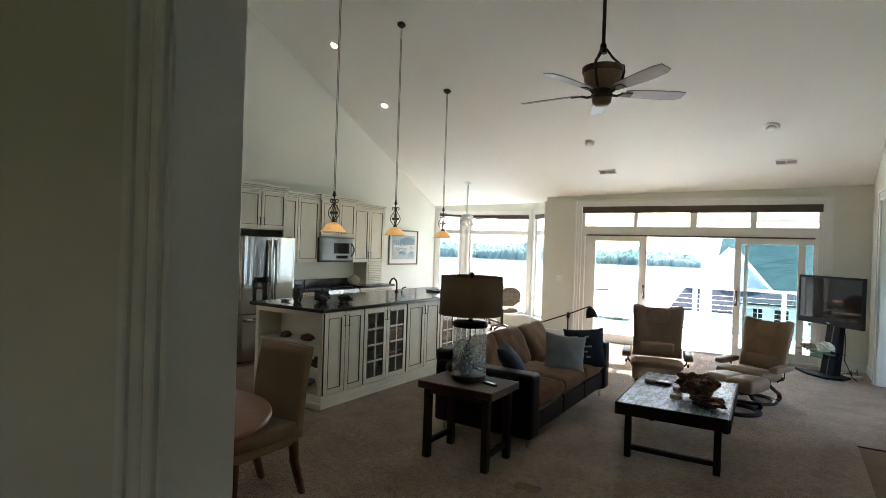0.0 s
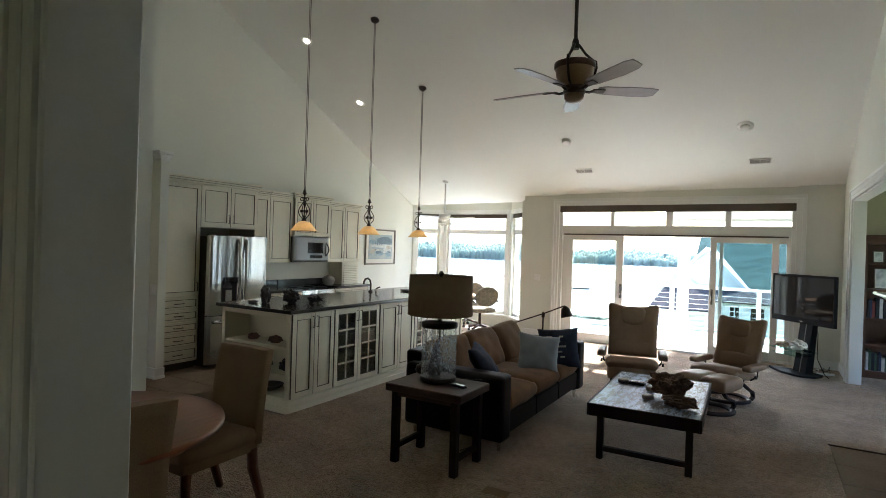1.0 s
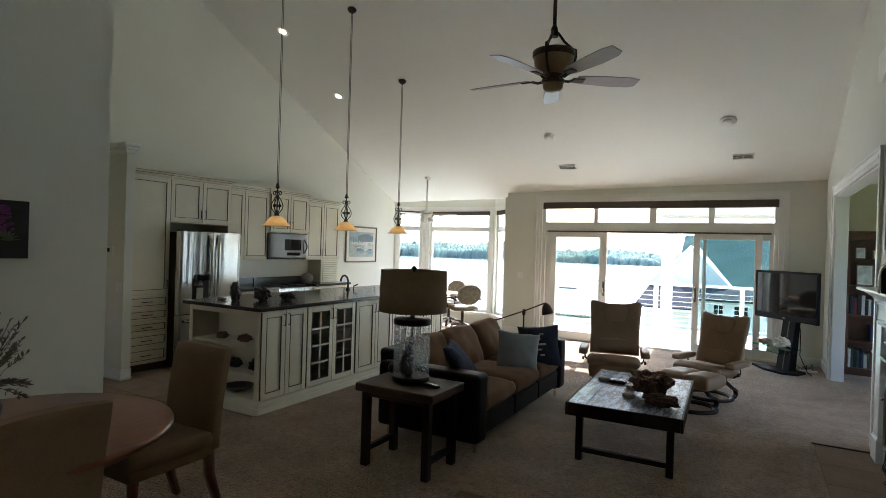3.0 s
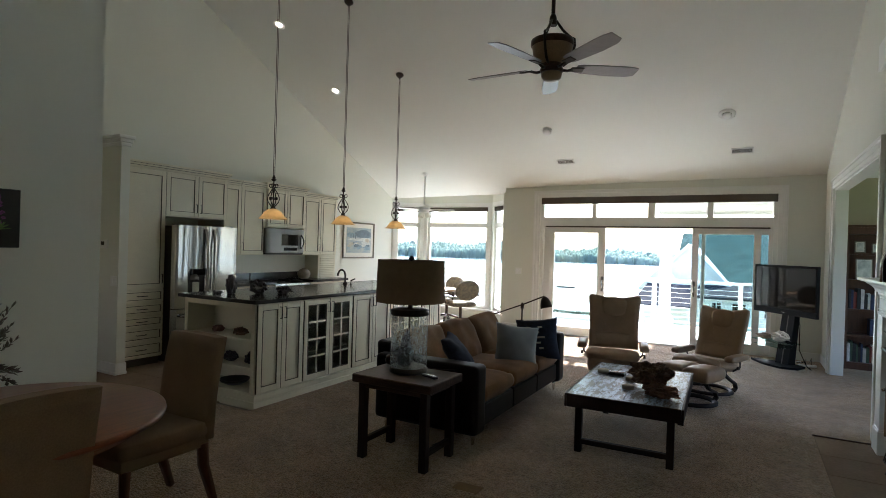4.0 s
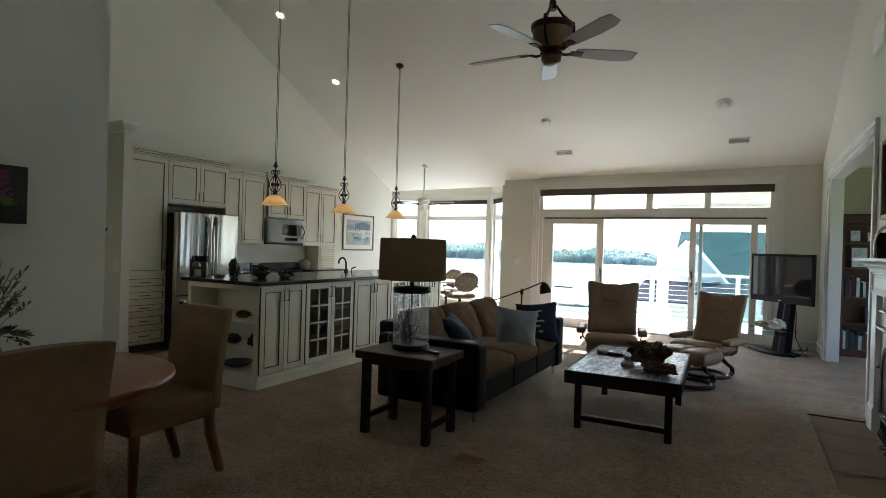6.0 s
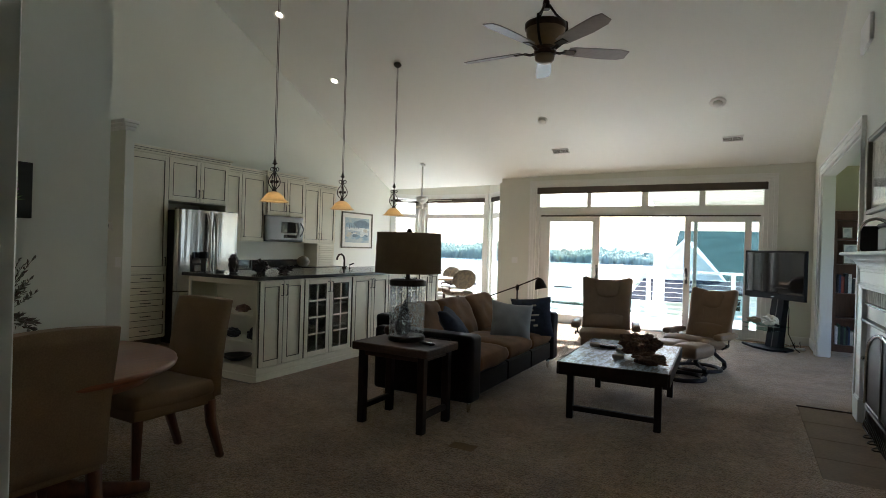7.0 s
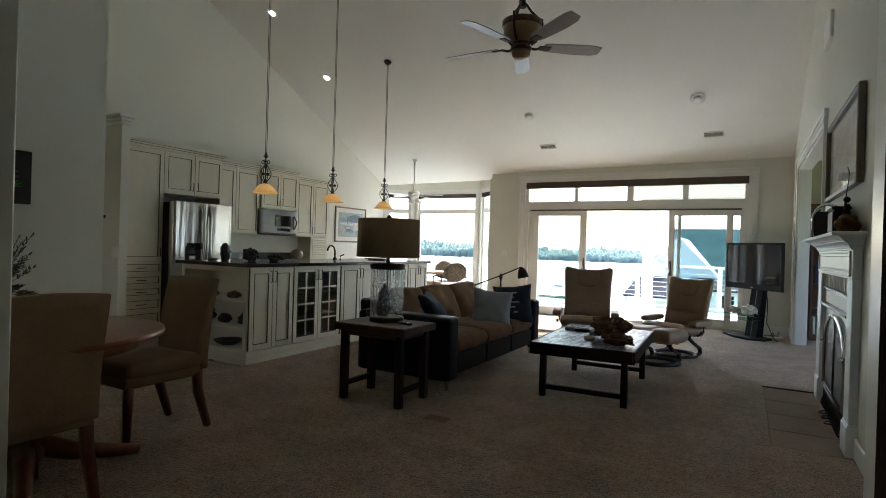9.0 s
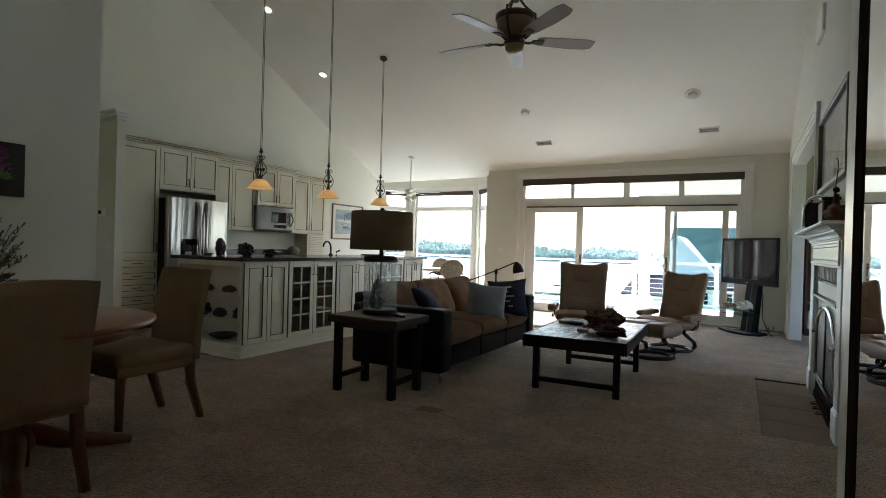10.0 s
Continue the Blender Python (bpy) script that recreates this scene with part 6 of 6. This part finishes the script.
def mould(name, parent, prof, material=None):
    """A moulding run along the surround that returns to the wall at both ends; prof is (reach, height)."""
    bm = bmesh.new()
    rows = [[bm.verts.new(q) for q in ((0, F0 - o, z), (FX - o, F0 - o, z), (FX - o, F1 + o, z), (0, F1 + o, z))] for o, z in prof]
    for a, b in zip(rows, rows[1:]):
        for k in range(3):
            bm.faces.new((a[k], a[k + 1], b[k + 1], b[k]))
    bm.faces.new(rows[0])
    bm.faces.new(rows[-1])
    return polished(part(name, bm, material or M_MANTEL, parent), 30)


for a, b in ((F0, OP0), (OP1, F1)):
    boxes("pilaster", fp, M_MANTEL, ((FX, 0, a, b, 0.20, 1.12), (FX - 0.012, 0, a - 0.010, b + 0.010, 0.0, 0.19), (FX - 0.006, 0, a - 0.005, b + 0.005, 0.188, 0.205)), 0.004)
boxes("frieze", fp, M_MANTEL, ((FX - 0.002, 0, F0, F1, 1.12, 1.315),), 0.003)
for it in ((F0 + 0.05, F1 - 0.05, 1.135, 1.152), (F0 + 0.05, F1 - 0.05, 1.285, 1.302), (F0 + 0.05, F0 + 0.067, 1.152, 1.285), (F1 - 0.067, F1 - 0.05, 1.152, 1.285),
           (F0 + 0.085, F1 - 0.085, 1.168, 1.176), (F0 + 0.085, F1 - 0.085, 1.262, 1.270)):
    boxes("frieze_bead", fp, M_MANTEL, ((FX - 0.014, FX - 0.001, *it),), 0.004)
mould("crown", fp, [(0.0, 1.305), (0.012, 1.307), (0.014, 1.318), (0.022, 1.321), (0.026, 1.334), (0.036, 1.348), (0.052, 1.358), (0.056, 1.366), (0.066, 1.368), (0.075, 1.380), (0.090, 1.389), (0.096, 1.392)])
mould("mantel_shelf", fp, [(0.118, 1.392), (0.126, 1.396), (0.130, 1.405), (0.126, 1.416), (0.118, 1.420)])
for k in range(26):
    w = (OP1 - OP0) / 26
    boxes("slip_stone", fp, M_BRICK, ((-0.018 - 0.004 * ((k * 7) % 3), 0, OP0 + w * k + 0.002, OP0 + w * (k + 1) - 0.002, 1.01, 1.118),), 0.004, "whitewashed upright stone slip")
boxes("metal_hood", fp, M_PALEROOF, ((-0.016, 0, OP0, OP1, 0.875, 1.0),), 0.003, "pale blue-grey metal hood panel")
boxes("hood_rail", fp, M_STEEL, ((-0.040, 0, OP0, OP1, 0.993, 1.008), (-0.030, 0, OP0, OP1, 0.984, 0.994)), 0.003, "brushed metal edge rail")
boxes("hood_ledge", fp, M_PEWTER, ((-0.055, 0, OP0, OP1, 0.855, 0.875), (-0.036, 0, OP0, OP1, 0.839, 0.855)), 0.004, "dark metal ledge")
mid, hw = (OP0 + OP1) / 2, 0.53
boxes("side_slip", fp, M_PALEROOF, ((-0.012, 0, OP0, mid - hw - 0.03, 0.0, 0.838), (-0.012, 0, mid + hw + 0.03, OP1, 0.0, 0.838), (-0.011, 0, mid - hw - 0.03, mid + hw + 0.03, 0.70, 0.838)), 0.003, "pale blue-grey metal surround")
boxes("firebox", fp, M_BLACK, ((-0.008, 0.0, mid - hw - 0.03, mid + hw + 0.03, 0.0, 0.70),), 0)
for s in (-1, 1):
    rim = [(mid + s * hw * math.cos(q * math.pi / 24), 0.56 + 0.24 * math.sin(q * math.pi / 24)) for q in range(13)]
    bm = bmesh.new()
    prism(bm, [(mid + s * 0.004, 0.20), (mid + s * hw, 0.20)] + rim, -0.026, -0.018, "x")
    d = part("screen_door", bm, M_BLACK, fp, "black mesh screen door")
    bm = bmesh.new()
    tube(bm, [(-0.03, mid + s * hw, 0.20)] + [(-0.03, y, z) for y, z in rim], 0.016, 8)
    part("arch_rim", bm, M_CHROME, d, "bright metal arch rim")
    bm = bmesh.new()
    tube(bm, [(-0.03, mid + s * 0.008, 0.80), (-0.03, mid + s * 0.008, 0.20), (-0.03, mid + s * hw, 0.20)], 0.008, 6)
    part("door_frame", bm, M_PEWTER, d)
    bm = bmesh.new()
    lathe(bm, [(0.010, 0.0), (0.010, 0.014), (0.016, 0.02), (0.016, 0.03), (0.006, 0.036)], 12, m=pose(-0.03, mid + s * (hw + 0.012), 0.56, 0, -90, 0))
    part("knob", bm, M_CHROME, d, "round metal knob")
for k in range(22):
    y = mid - hw + 0.05 + (2 * hw - 0.10) * k / 21
    bm = bmesh.new()
    tube(bm, [(-0.050, y, 0.015), (-0.046, y, 0.05), (-0.034, y, 0.09), (-0.030, y, 0.17)], 0.005, 6)
    part("grate_bar", bm, M_IRON, fp)
for z, x in ((0.165, -0.032), (0.02, -0.048)):
    bm = bmesh.new()
    tube(bm, [(x, mid - hw + 0.03, z), (x, mid + hw - 0.03, z)], 0.007, 6)
    part("grate_rail", bm, M_IRON, fp)
for k in range(3):
    y = mid - 0.16 + 0.16 * k
    bm = bmesh.new()
    tube(bm, [(-0.048, y - 0.05, 0.03), (-0.085, y - 0.03, 0.022), (-0.095, y, 0.02), (-0.085, y + 0.03, 0.022), (-0.048, y + 0.05, 0.03)], 0.006, 6)
    part("grate_scroll", bm, M_IRON, fp)
# mantel ornaments
t = thing("golfer_figurine", "small dark bronze figurine with a long curved rod on the mantel", "figurine", 1.20, 4.66, 1.42)
bm = bmesh.new()
lathe(bm, [(0.05, 0), (0.05, 0.03), (0.02, 0.035)], 14)
tube(bm, [(0, -0.02, 0.03), (0, -0.015, 0.10), (0, 0.0, 0.16), (0, 0.0, 0.23)], 0.018, 8, radii=[0.014, 0.018, 0.026, 0.02])
tube(bm, [(0, 0.03, 0.03), (0, 0.02, 0.10), (0, 0.0, 0.16)], 0.016, 8)
tt = bmesh.new()
bmesh.ops.create_icosphere(tt, subdivisions=2, radius=0.026)
bmesh.ops.transform(tt, matrix=Matrix.Translation((0, 0.0, 0.265)), verts=tt.verts[:])
join(bm, tt)
tube(bm, [(0, 0.0, 0.22), (0, 0.06, 0.20), (0, 0.07, 0.27)], 0.012)
tube(bm, [(0, 0.07, 0.26), (0, 0.03, 0.33), (0, -0.05, 0.41), (0, -0.07, 0.47), (0, -0.01, 0.52), (0, 0.09, 0.53)], 0.004, 6)
ob = new("figurine", mesh_of("figurine", bm, M_IRON))
ob.matrix_basis = t.matrix_basis @ Matrix.Scale(0.82, 4)
bpy.data.objects.remove(t)
tagged(ob, "small dark bronze figurine with a long curved rod on the mantel", "figurine")
rock("mantel_stone", "brown polished stone slab on the mantel", "stone", 1.185, 4.50, 1.42, (0.065, 0.09, 0.055), M_SUEDE, 51, spiky=0.34, freq=2.0, sub=4)
t = thing("keepsake_box", "dark wooden keepsake box standing on the mantel", "box", 1.19, 4.92, 1.42)
boxes("body", t, M_DARKWOOD, ((-0.05, 0.05, -0.13, 0.13, 0, 0.16),), 0.012)
boxes("lid", t, M_DARKWOOD, ((-0.056, 0.056, -0.136, 0.136, 0.161, 0.185),), 0.008)
t = thing("photo_stand", "silver arched photo stand on the mantel", "photo frame", 1.155, 5.22, 1.42, 55)
bm = bmesh.new()
tube(bm, [(0, -0.10, 0.0)] + [(0, -0.10 * math.cos(q * math.pi / 10), 0.13 + 0.10 * math.sin(q * math.pi / 10)) for q in range(11)] + [(0, 0.10, 0.0)], 0.012, 8)
part("frame", bm, M_CHROME, t)
boxes("panel", t, M_BLACK, ((0.0, 0.006, -0.09, 0.09, 0, 0.18),), 0.002)
# picture over the mantel
p = picture("framed_landscape", "large grey landscape print in a pewter frame over the mantel", pose(XR - 0.002, 5.30, 2.055, 0, 0, -90), 1.55, 0.64, 0.035, 0.07, M_ART_GREY, M_FRAME, 0.045)
bm = bmesh.new()
box(bm, -0.735, 0.735, -0.021, -0.018, -0.285, 0.285)
part("glazing", bm, clear("picture_glass", (0.97, 0.97, 0.97)), p, "clear picture glass")

# tall mirror
mr = thing("tall_mirror", "tall mirror in a dark espresso wood frame on the wall return", "mirror", 0.925, 0, 0)
MY0, MY1, MZ0, MZ1, MF = 0.95, 1.77, 0.06, 2.3, 0.115
boxes("frame", mr, M_MIRRORFRAME, ((-0.035, 0, MY0, MY0 + MF, MZ0, MZ1), (-0.035, 0, MY1 - MF, MY1, MZ0, MZ1), (-0.035, 0, MY0 + MF, MY1 - MF, MZ0, MZ0 + MF), (-0.035, 0, MY0 + MF, MY1 - MF, MZ1 - MF, MZ1)), 0.006)
boxes("mirror_glass", mr, M_MIRROR, ((-0.033, -0.002, MY0 + MF, MY1 - MF, MZ0 + MF, MZ1 - MF),), 0)
bm = bmesh.new()
box(bm, 0.897, 0.925, 1.785, 1.935, 0, 3.2, 0.006, seg=2)
setting("trim", bm, M_TRIM, "white corner trim beside the mirror", "trim")

# ---- den bookcase ----
bc = thing("bookcase", "tall red-brown wooden bookcase, half filled, in the den", "bookcase", 1.50, 10.49, 0, 0)
BW, BD, BH = 1.5, 0.32, 2.03
boxes("side_panel", bc, M_BOOKWOOD, ((0, 0.03, -BD, 0, 0, BH),), 0.003)
boxes("side_panel", bc, M_BOOKWOOD, ((BW - 0.03, BW, -BD, 0, 0, BH),), 0.003)
boxes("back_panel", bc, M_BOOKWOOD, ((0.03, BW - 0.03, -0.02, -0.004, 0, BH),), 0)
shelf_z = (0.10, 0.49, 0.86, 1.28, 1.66)
for z in shelf_z:
    boxes("shelf", bc, M_BOOKWOOD, ((0.03, BW - 0.03, -BD + 0.01, -0.02, z - 0.025, z),), 0.003)
boxes("crown", bc, M_BOOKWOOD, ((-0.02, BW + 0.02, -BD - 0.02, 0, BH - 0.10, BH), (-0.04, BW + 0.04, -BD - 0.04, 0, BH, BH + 0.03)), 0.006)
boxes("plinth", bc, M_BOOKWOOD, ((0.03, BW - 0.03, -BD + 0.02, -0.02, 0, 0.075),), 0.003)
rnd = random.Random(12)
for z, x0, x1 in ((0.10, 0.05, 0.5), (0.49, 0.3, 0.6), (0.86, 0.05, 1.1), (1.28, 0.62, 1.2)):
    x = x0
    while x < x1:
        wd, h = rnd.uniform(0.02, 0.042), rnd.uniform(0.19, 0.29)
        b = thing("book", "upright cloth-bound book on the bookcase shelf", "book", 1.50 + x, 10.44, z, 0, "books in the bookcase")
        boxes("cover", b, rnd.choice(M_BOOK), ((0, wd, -0.2 + rnd.uniform(0, 0.03), 0, 0, h),), 0.002)
        x += wd + 0.003
for x, z, w, h in ((0.10, 1.66, 0.13, 0.17), (0.30, 1.66, 0.16, 0.14), (0.12, 1.28, 0.2, 0.30)):
    p = picture("framed_photo", "small framed photograph on the bookcase", pose(1.50 + x + w / 2, 10.30, z + h / 2 + 0.002, -8), w, h, 0.014, 0.012, M_ART_GREY, M_FRAME, 0.015, "photo frame")

# ---- floor tiles ----
bm = bmesh.new()
box(bm, -0.2175, 0.2175, -0.2175, 0.2175, -0.011, 0.0, 0.003)
tile_me = mesh_of("tile", bm, M_TILE)
n = 0
for i in range(15):
    for j in range(22):
        x, y = -3.98 - 0.44 * i, 10.3 - 0.44 * j
        if x < XK + 0.2 or (x > -4.42 and y < 4.3) or y < 0.9 or (-4.62 < x and 4.3 < y < 7.5):
            continue
        o = new("tile", tile_me)
        o.parent = kitchen_floor
        o.location = (x, y, -0.001)
        n += 1
for a, b in ((4.472, 4.90), (4.90, 5.365), (5.365, 5.83), (5.83, 6.338)):
    bm = bmesh.new()
    box(bm, 0, 0.455, 0.003, b - a - 0.003, -0.014, -0.003, 0.003)
    o = new("tile", mesh_of("tile", bm, M_TILE))
    o.parent = hearth
    o.location = (0.812, a, 0)

# ---- outside ----
DZ = -0.06
deck = thing("deck", "sun-bleached pale board deck outside the sliding doors", "deck", kind="structure")
bm = bmesh.new()
box(bm, -9.0, 6.0, 10.65, 14.0, DZ - 0.30, DZ - 0.05)
part("joists", bm, M_DECK, deck)
bm = bmesh.new()
box(bm, -9.0, 6.0, 0, 0.142, DZ - 0.045, DZ, 0.004)
me = mesh_of("board", bm, M_DECK)
for k in range(23):
    o = new("board", me)
    o.parent = deck
    o.location = (0, 10.66 + 0.147 * k, 0)
rail = thing("railing", "white deck railing with thin horizontal cables", "railing")
bm = bmesh.new()
box(bm, -9.0, 6.0, 13.85, 13.95, 0.93, 0.985, 0.006)
part("top_rail", bm, M_WHITE_EXT, rail)
for k in range(9):
    x = -8.6 + 1.75 * k
    boxes("post", rail, M_WHITE_EXT, ((x - 0.045, x + 0.045, 13.855, 13.945, DZ, 0.93),), 0.004)
for k in range(8):
    z = 0.04 + 0.108 * k
    bm = bmesh.new()
    tube(bm, [(-9.0, 13.9, z), (6.0, 13.9, z)], 0.0055 if k else 0.02, 6)
    part("cable", bm, M_WHITE_EXT, rail)
col = thing("porch_column", "square white painted porch column with base and capital", "column", -1.33, 13.55, DZ)
boxes("shaft", col, M_WHITE_EXT, ((-0.11, 0.11, -0.11, 0.11, 0.2, 2.12),), 0.008)
boxes("base", col, M_WHITE_EXT, ((-0.17, 0.17, -0.17, 0.17, 0, 0.2), (-0.15, 0.15, -0.15, 0.15, 0.2, 0.26)), 0.008)
boxes("capital", col, M_WHITE_EXT, ((-0.17, 0.17, -0.17, 0.17, 2.12, 2.238),), 0.008)
roof = thing("porch_roof", "sloping pale slatted porch roof over half the deck", "roof", kind="structure")
boxes("beam", roof, M_WHITE_EXT, ((-1.45, 6.0, 13.45, 13.65, 2.18, 2.29),), 0.006)
bm = bmesh.new()
box(bm, -1.5, 6.0, -0.1, 0.1, 0, 0.02, 0.003)
me = mesh_of("slat", bm, M_CREAMSLAT)
for k in range(15):
    o = new("slat", me)
    o.parent = roof
    o.matrix_basis = pose(0, 10.77 + 0.207 * k, 3.0 - 0.0385 * k, -10.5)
# shore, lake, far woods
bm = bmesh.new()
n = 48
ring0 = [bm.verts.new((0, 20, -16))]
for r in (60, 300, 1200, 4500):
    ring = [bm.verts.new((r * math.cos(2 * math.pi * k / n), 20 + r * math.sin(2 * math.pi * k / n), -16 if r < 2000 else -30)) for k in range(n)]
    if len(ring0) == 1:
        for k in range(n):
            bm.faces.new((ring0[0], ring[k], ring[(k + 1) % n]))
    else:
        for k in range(n):
            bm.faces.new((ring0[k], ring[k], ring[(k + 1) % n], ring0[(k + 1) % n]))
    ring0 = ring
setting("ground", bm, M_GROUND, "green grassy shore ground reaching the horizon", "ground")
bm = bmesh.new()
prism(bm, [(-1500, 60), (1500, 60), (1500, 860), (-1500, 860)], -15.9, -15.5)
setting("water", bm, M_WATER, "wide pale lake under bright sky", "lake")
bm = bmesh.new()
prism(bm, [(-60, 14.3), (60, 14.3), (60, 40), (-60, 40)], -16.5, -7.0)
setting("ground", bm, M_GROUND, "grassy bank below the deck", "ground")


def woods(name, label, x0, x1, y, zb, h, step, rows, material, seed, even=False):
    rnd = random.Random(seed)
    vs, fs = [], []
    for row in range(rows):
        x = x0
        while x < x1:
            hh = h * (0.72 + 0.3 * rnd.random() + 0.18 * math.sin(x * 0.011) + 0.15 * math.sin(x * 0.037 + 2)) * (0.8 + 0.15 * row)
            if even:
                hh = h * rnd.uniform(0.965, 1.0)
            r = h * (0.13 + 0.17 * rnd.random()) * (0.5 if even else 1.0)
            yy = y + row * h * 0.8 + rnd.uniform(-1, 1) * h * 0.3
            b = len(vs)
            k = 9
            cone = rnd.random() < 0.04
            for lvl, (fr, fz) in enumerate(((1.0, 0.0), (0.97, 0.4), (0.6 if cone else 0.8, 0.66), (0.3 if cone else 0.48, 0.88))):
                for q in range(k):
                    a = 2 * math.pi * q / k + lvl
                    rr = r * fr * rnd.uniform(0.75, 1.25)
                    vs.append((x + rr * math.cos(a), yy + rr * math.sin(a), zb + hh * fz * rnd.uniform(0.94, 1.06)))
            vs.append((x, yy, zb + hh))
            for lvl in range(3):
                for q in range(k):
                    fs.append((b + lvl * k + q, b + lvl * k + (q + 1) % k, b + (lvl + 1) * k + (q + 1) % k, b + (lvl + 1) * k + q))
            for q in range(k):
                fs.append((b + 3 * k + q, b + 3 * k + (q + 1) % k, b + 4 * k))
            x += step * rnd.uniform(0.5, 1.5)
    me = bpy.data.meshes.new(name)
    me.from_pydata(vs, [], fs)
    me.materials.append(material)
    me.polygons.foreach_set("use_smooth", [True] * len(me.polygons))
    return tagged(new(name, me), label, "woods", "", "stuff")


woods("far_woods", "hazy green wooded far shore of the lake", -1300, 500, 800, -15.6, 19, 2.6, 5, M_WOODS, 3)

# neighbouring house
house = thing("neighbour_house", "pale sided house with white gables and grey slate roofs", "house", -2.38, 31, -7.0)
bm = bmesh.new()
prism(bm, [(-2.1, 0), (2.1, 0), (2.1, 6.72), (0, 9.0), (-2.1, 6.72)], 0, 6.5, "y")
part("wall", bm, M_SIDING, house, "pale sided gable wall")
for s in (-1, 1):
    bm = bmesh.new()
    prism(bm, [(0, 9.0), (s * 2.3, 6.50), (s * 2.3, 6.60), (0, 9.1)], -0.12, 6.5, "y")
    part("roof", bm, M_PALEROOF, house, "pale sunlit gable roof")
    bm = bmesh.new()
    prism(bm, [(0, 8.92), (s * 2.34, 6.38), (s * 2.34, 6.60), (0, 9.14)], -0.2, -0.12, "y")
    part("rake_board", bm, M_WHITE_EXT, house, "white painted rake board")
bm = bmesh.new()
prism(bm, [(-0.95, 0), (9.0, 0), (9.0, 6.9), (-0.95, 6.9)], 2.2, 11.8, "y")
part("wall", bm, M_SIDING, house)
bm = bmesh.new()
prism(bm, [(1.8, 6.85), (7.0, 9.72), (7.0, 9.84), (1.8, 6.97)], -0.95, 9.2, "x")
prism(bm, [(12.2, 6.85), (7.0, 9.72), (7.0, 9.84), (12.2, 6.97)], -0.95, 9.2, "x")
part("main_roof", bm, M_BIGROOF, house, "large grey slate shingle roof")
for k in range(22):
    bm = bmesh.new()
    z = 6.99 + 2.85 * k / 22
    y = 1.8 + 5.2 * k / 22
    prism(bm, [(y, z - 0.01), (y + 0.24, z + 0.12), (y + 0.24, z + 0.138), (y, z + 0.012)], -0.95, 9.2, "x")
    part("shingle_course", bm, M_BIGROOF, house)
for k in range(10):
    bm = bmesh.new()
    y, z = -4.1 + 0.235 * k, 6.20 + 0.085 * k
    prism(bm, [(y, z), (y + 0.25, z + 0.085), (y + 0.25, z + 0.13), (y, z + 0.05)], -2.0 + 0.035 * k, 0.55, "x")
    part("shingle_course", bm, M_SLATE, house)
bm = bmesh.new()
prism(bm, [(-3.1, 6.58), (0.0, 6.98), (0.0, 7.06), (-3.1, 6.68)], 0.55, 6.0, "x")
part("porch_roof", bm, M_SLATE, house, "blue-grey shingle porch roof")
bm = bmesh.new()
prism(bm, [(0.6, 0), (6.0, 0), (6.0, 6.58), (0.6, 6.58)], -2.8, -0.02, "y")
part("porch_wall", bm, M_SIDING, house)
for x, w in ((1.46, 0.24), (2.36, 0.32), (3.6, 0.32)):
    wd = boxes("window", house, M_WHITE_EXT, ((x - w, x + w, -2.86, -2.80, 5.80, 6.46),), 0.01)
    boxes("pane", wd, M_SCREEN, ((x - w + 0.06, x - 0.02, -2.875, -2.86, 5.87, 6.40), (x + 0.02, x + w - 0.06, -2.875, -2.86, 5.87, 6.40)), 0)
bm = bmesh.new()
prism(bm, [(-2.1, 6.78), (-0.1, 6.78), (-1.1, 7.85)], -1.5, -0.02, "y")
part("dormer", bm, M_SIDING, house, "small pale porch gable")
for s in (-1, 1):
    bm = bmesh.new()
    prism(bm, [(-1.1, 7.78), (-1.1 + s * 1.05, 6.70), (-1.1 + s * 1.05, 6.84), (-1.1, 7.95)], -1.62, -0.02, "y")
    part("dormer_roof", bm, M_WHITE_EXT, house)
boxes("porch_post", house, M_WHITE_EXT, ((-1.95, -1.8, -4.0, -3.85, 0, 6.2), (0.35, 0.5, -4.0, -3.85, 0, 6.2)), 0.01)
boxes("porch_rail", house, M_WHITE_EXT, ((-1.8, 0.35, -3.96, -3.88, 5.1, 5.2),), 0.01)

# float on the lake, planter on the deck
t = thing("swim_float", "dark low swimming float on the lake", "float", -73, 250, -15.5, 10)
boxes("pontoon", t, M_SLATE, ((-4, 4, -1.5, 1.5, -0.3, 0.3),), 0.05)
boxes("float_deck", t, M_WALNUT, ((-4.2, 4.2, -1.7, 1.7, 0.3, 0.55),), 0.03)
t = thing("deck_planter", "long low planter with green leafy plants on the deck", "planter", -3.45, 13.55, DZ)
boxes("trough", t, M_WHITE_EXT, ((-0.5, 0.5, -0.1, 0.1, 0, 0.12),), 0.01)
rnd = random.Random(77)
vs, fs = [], []
for k in range(420):
    c = Vector((rnd.uniform(-0.5, 0.5), rnd.uniform(-0.11, 0.11), rnd.uniform(0.11, 0.17)))
    a = Vector((rnd.uniform(-1, 1), rnd.uniform(-1, 1), rnd.uniform(-0.3, 1))).normalized()
    b = a.cross(Vector((0.3, 0.5, 0.8))).normalized() * 0.012
    n0 = len(vs)
    vs += [c - b, c + a * 0.03 + b * 0.9, c + a * 0.06, c + a * 0.03 - b * 1.6]
    fs.append((n0, n0 + 1, n0 + 2, n0 + 3))
me = bpy.data.meshes.new("foliage")
me.from_pydata(vs, [], fs)
me.materials.append(M_NEARTREE)
o = new("foliage", me)
o.parent = t
tagged(o, "small green leaves", kind="stuff")
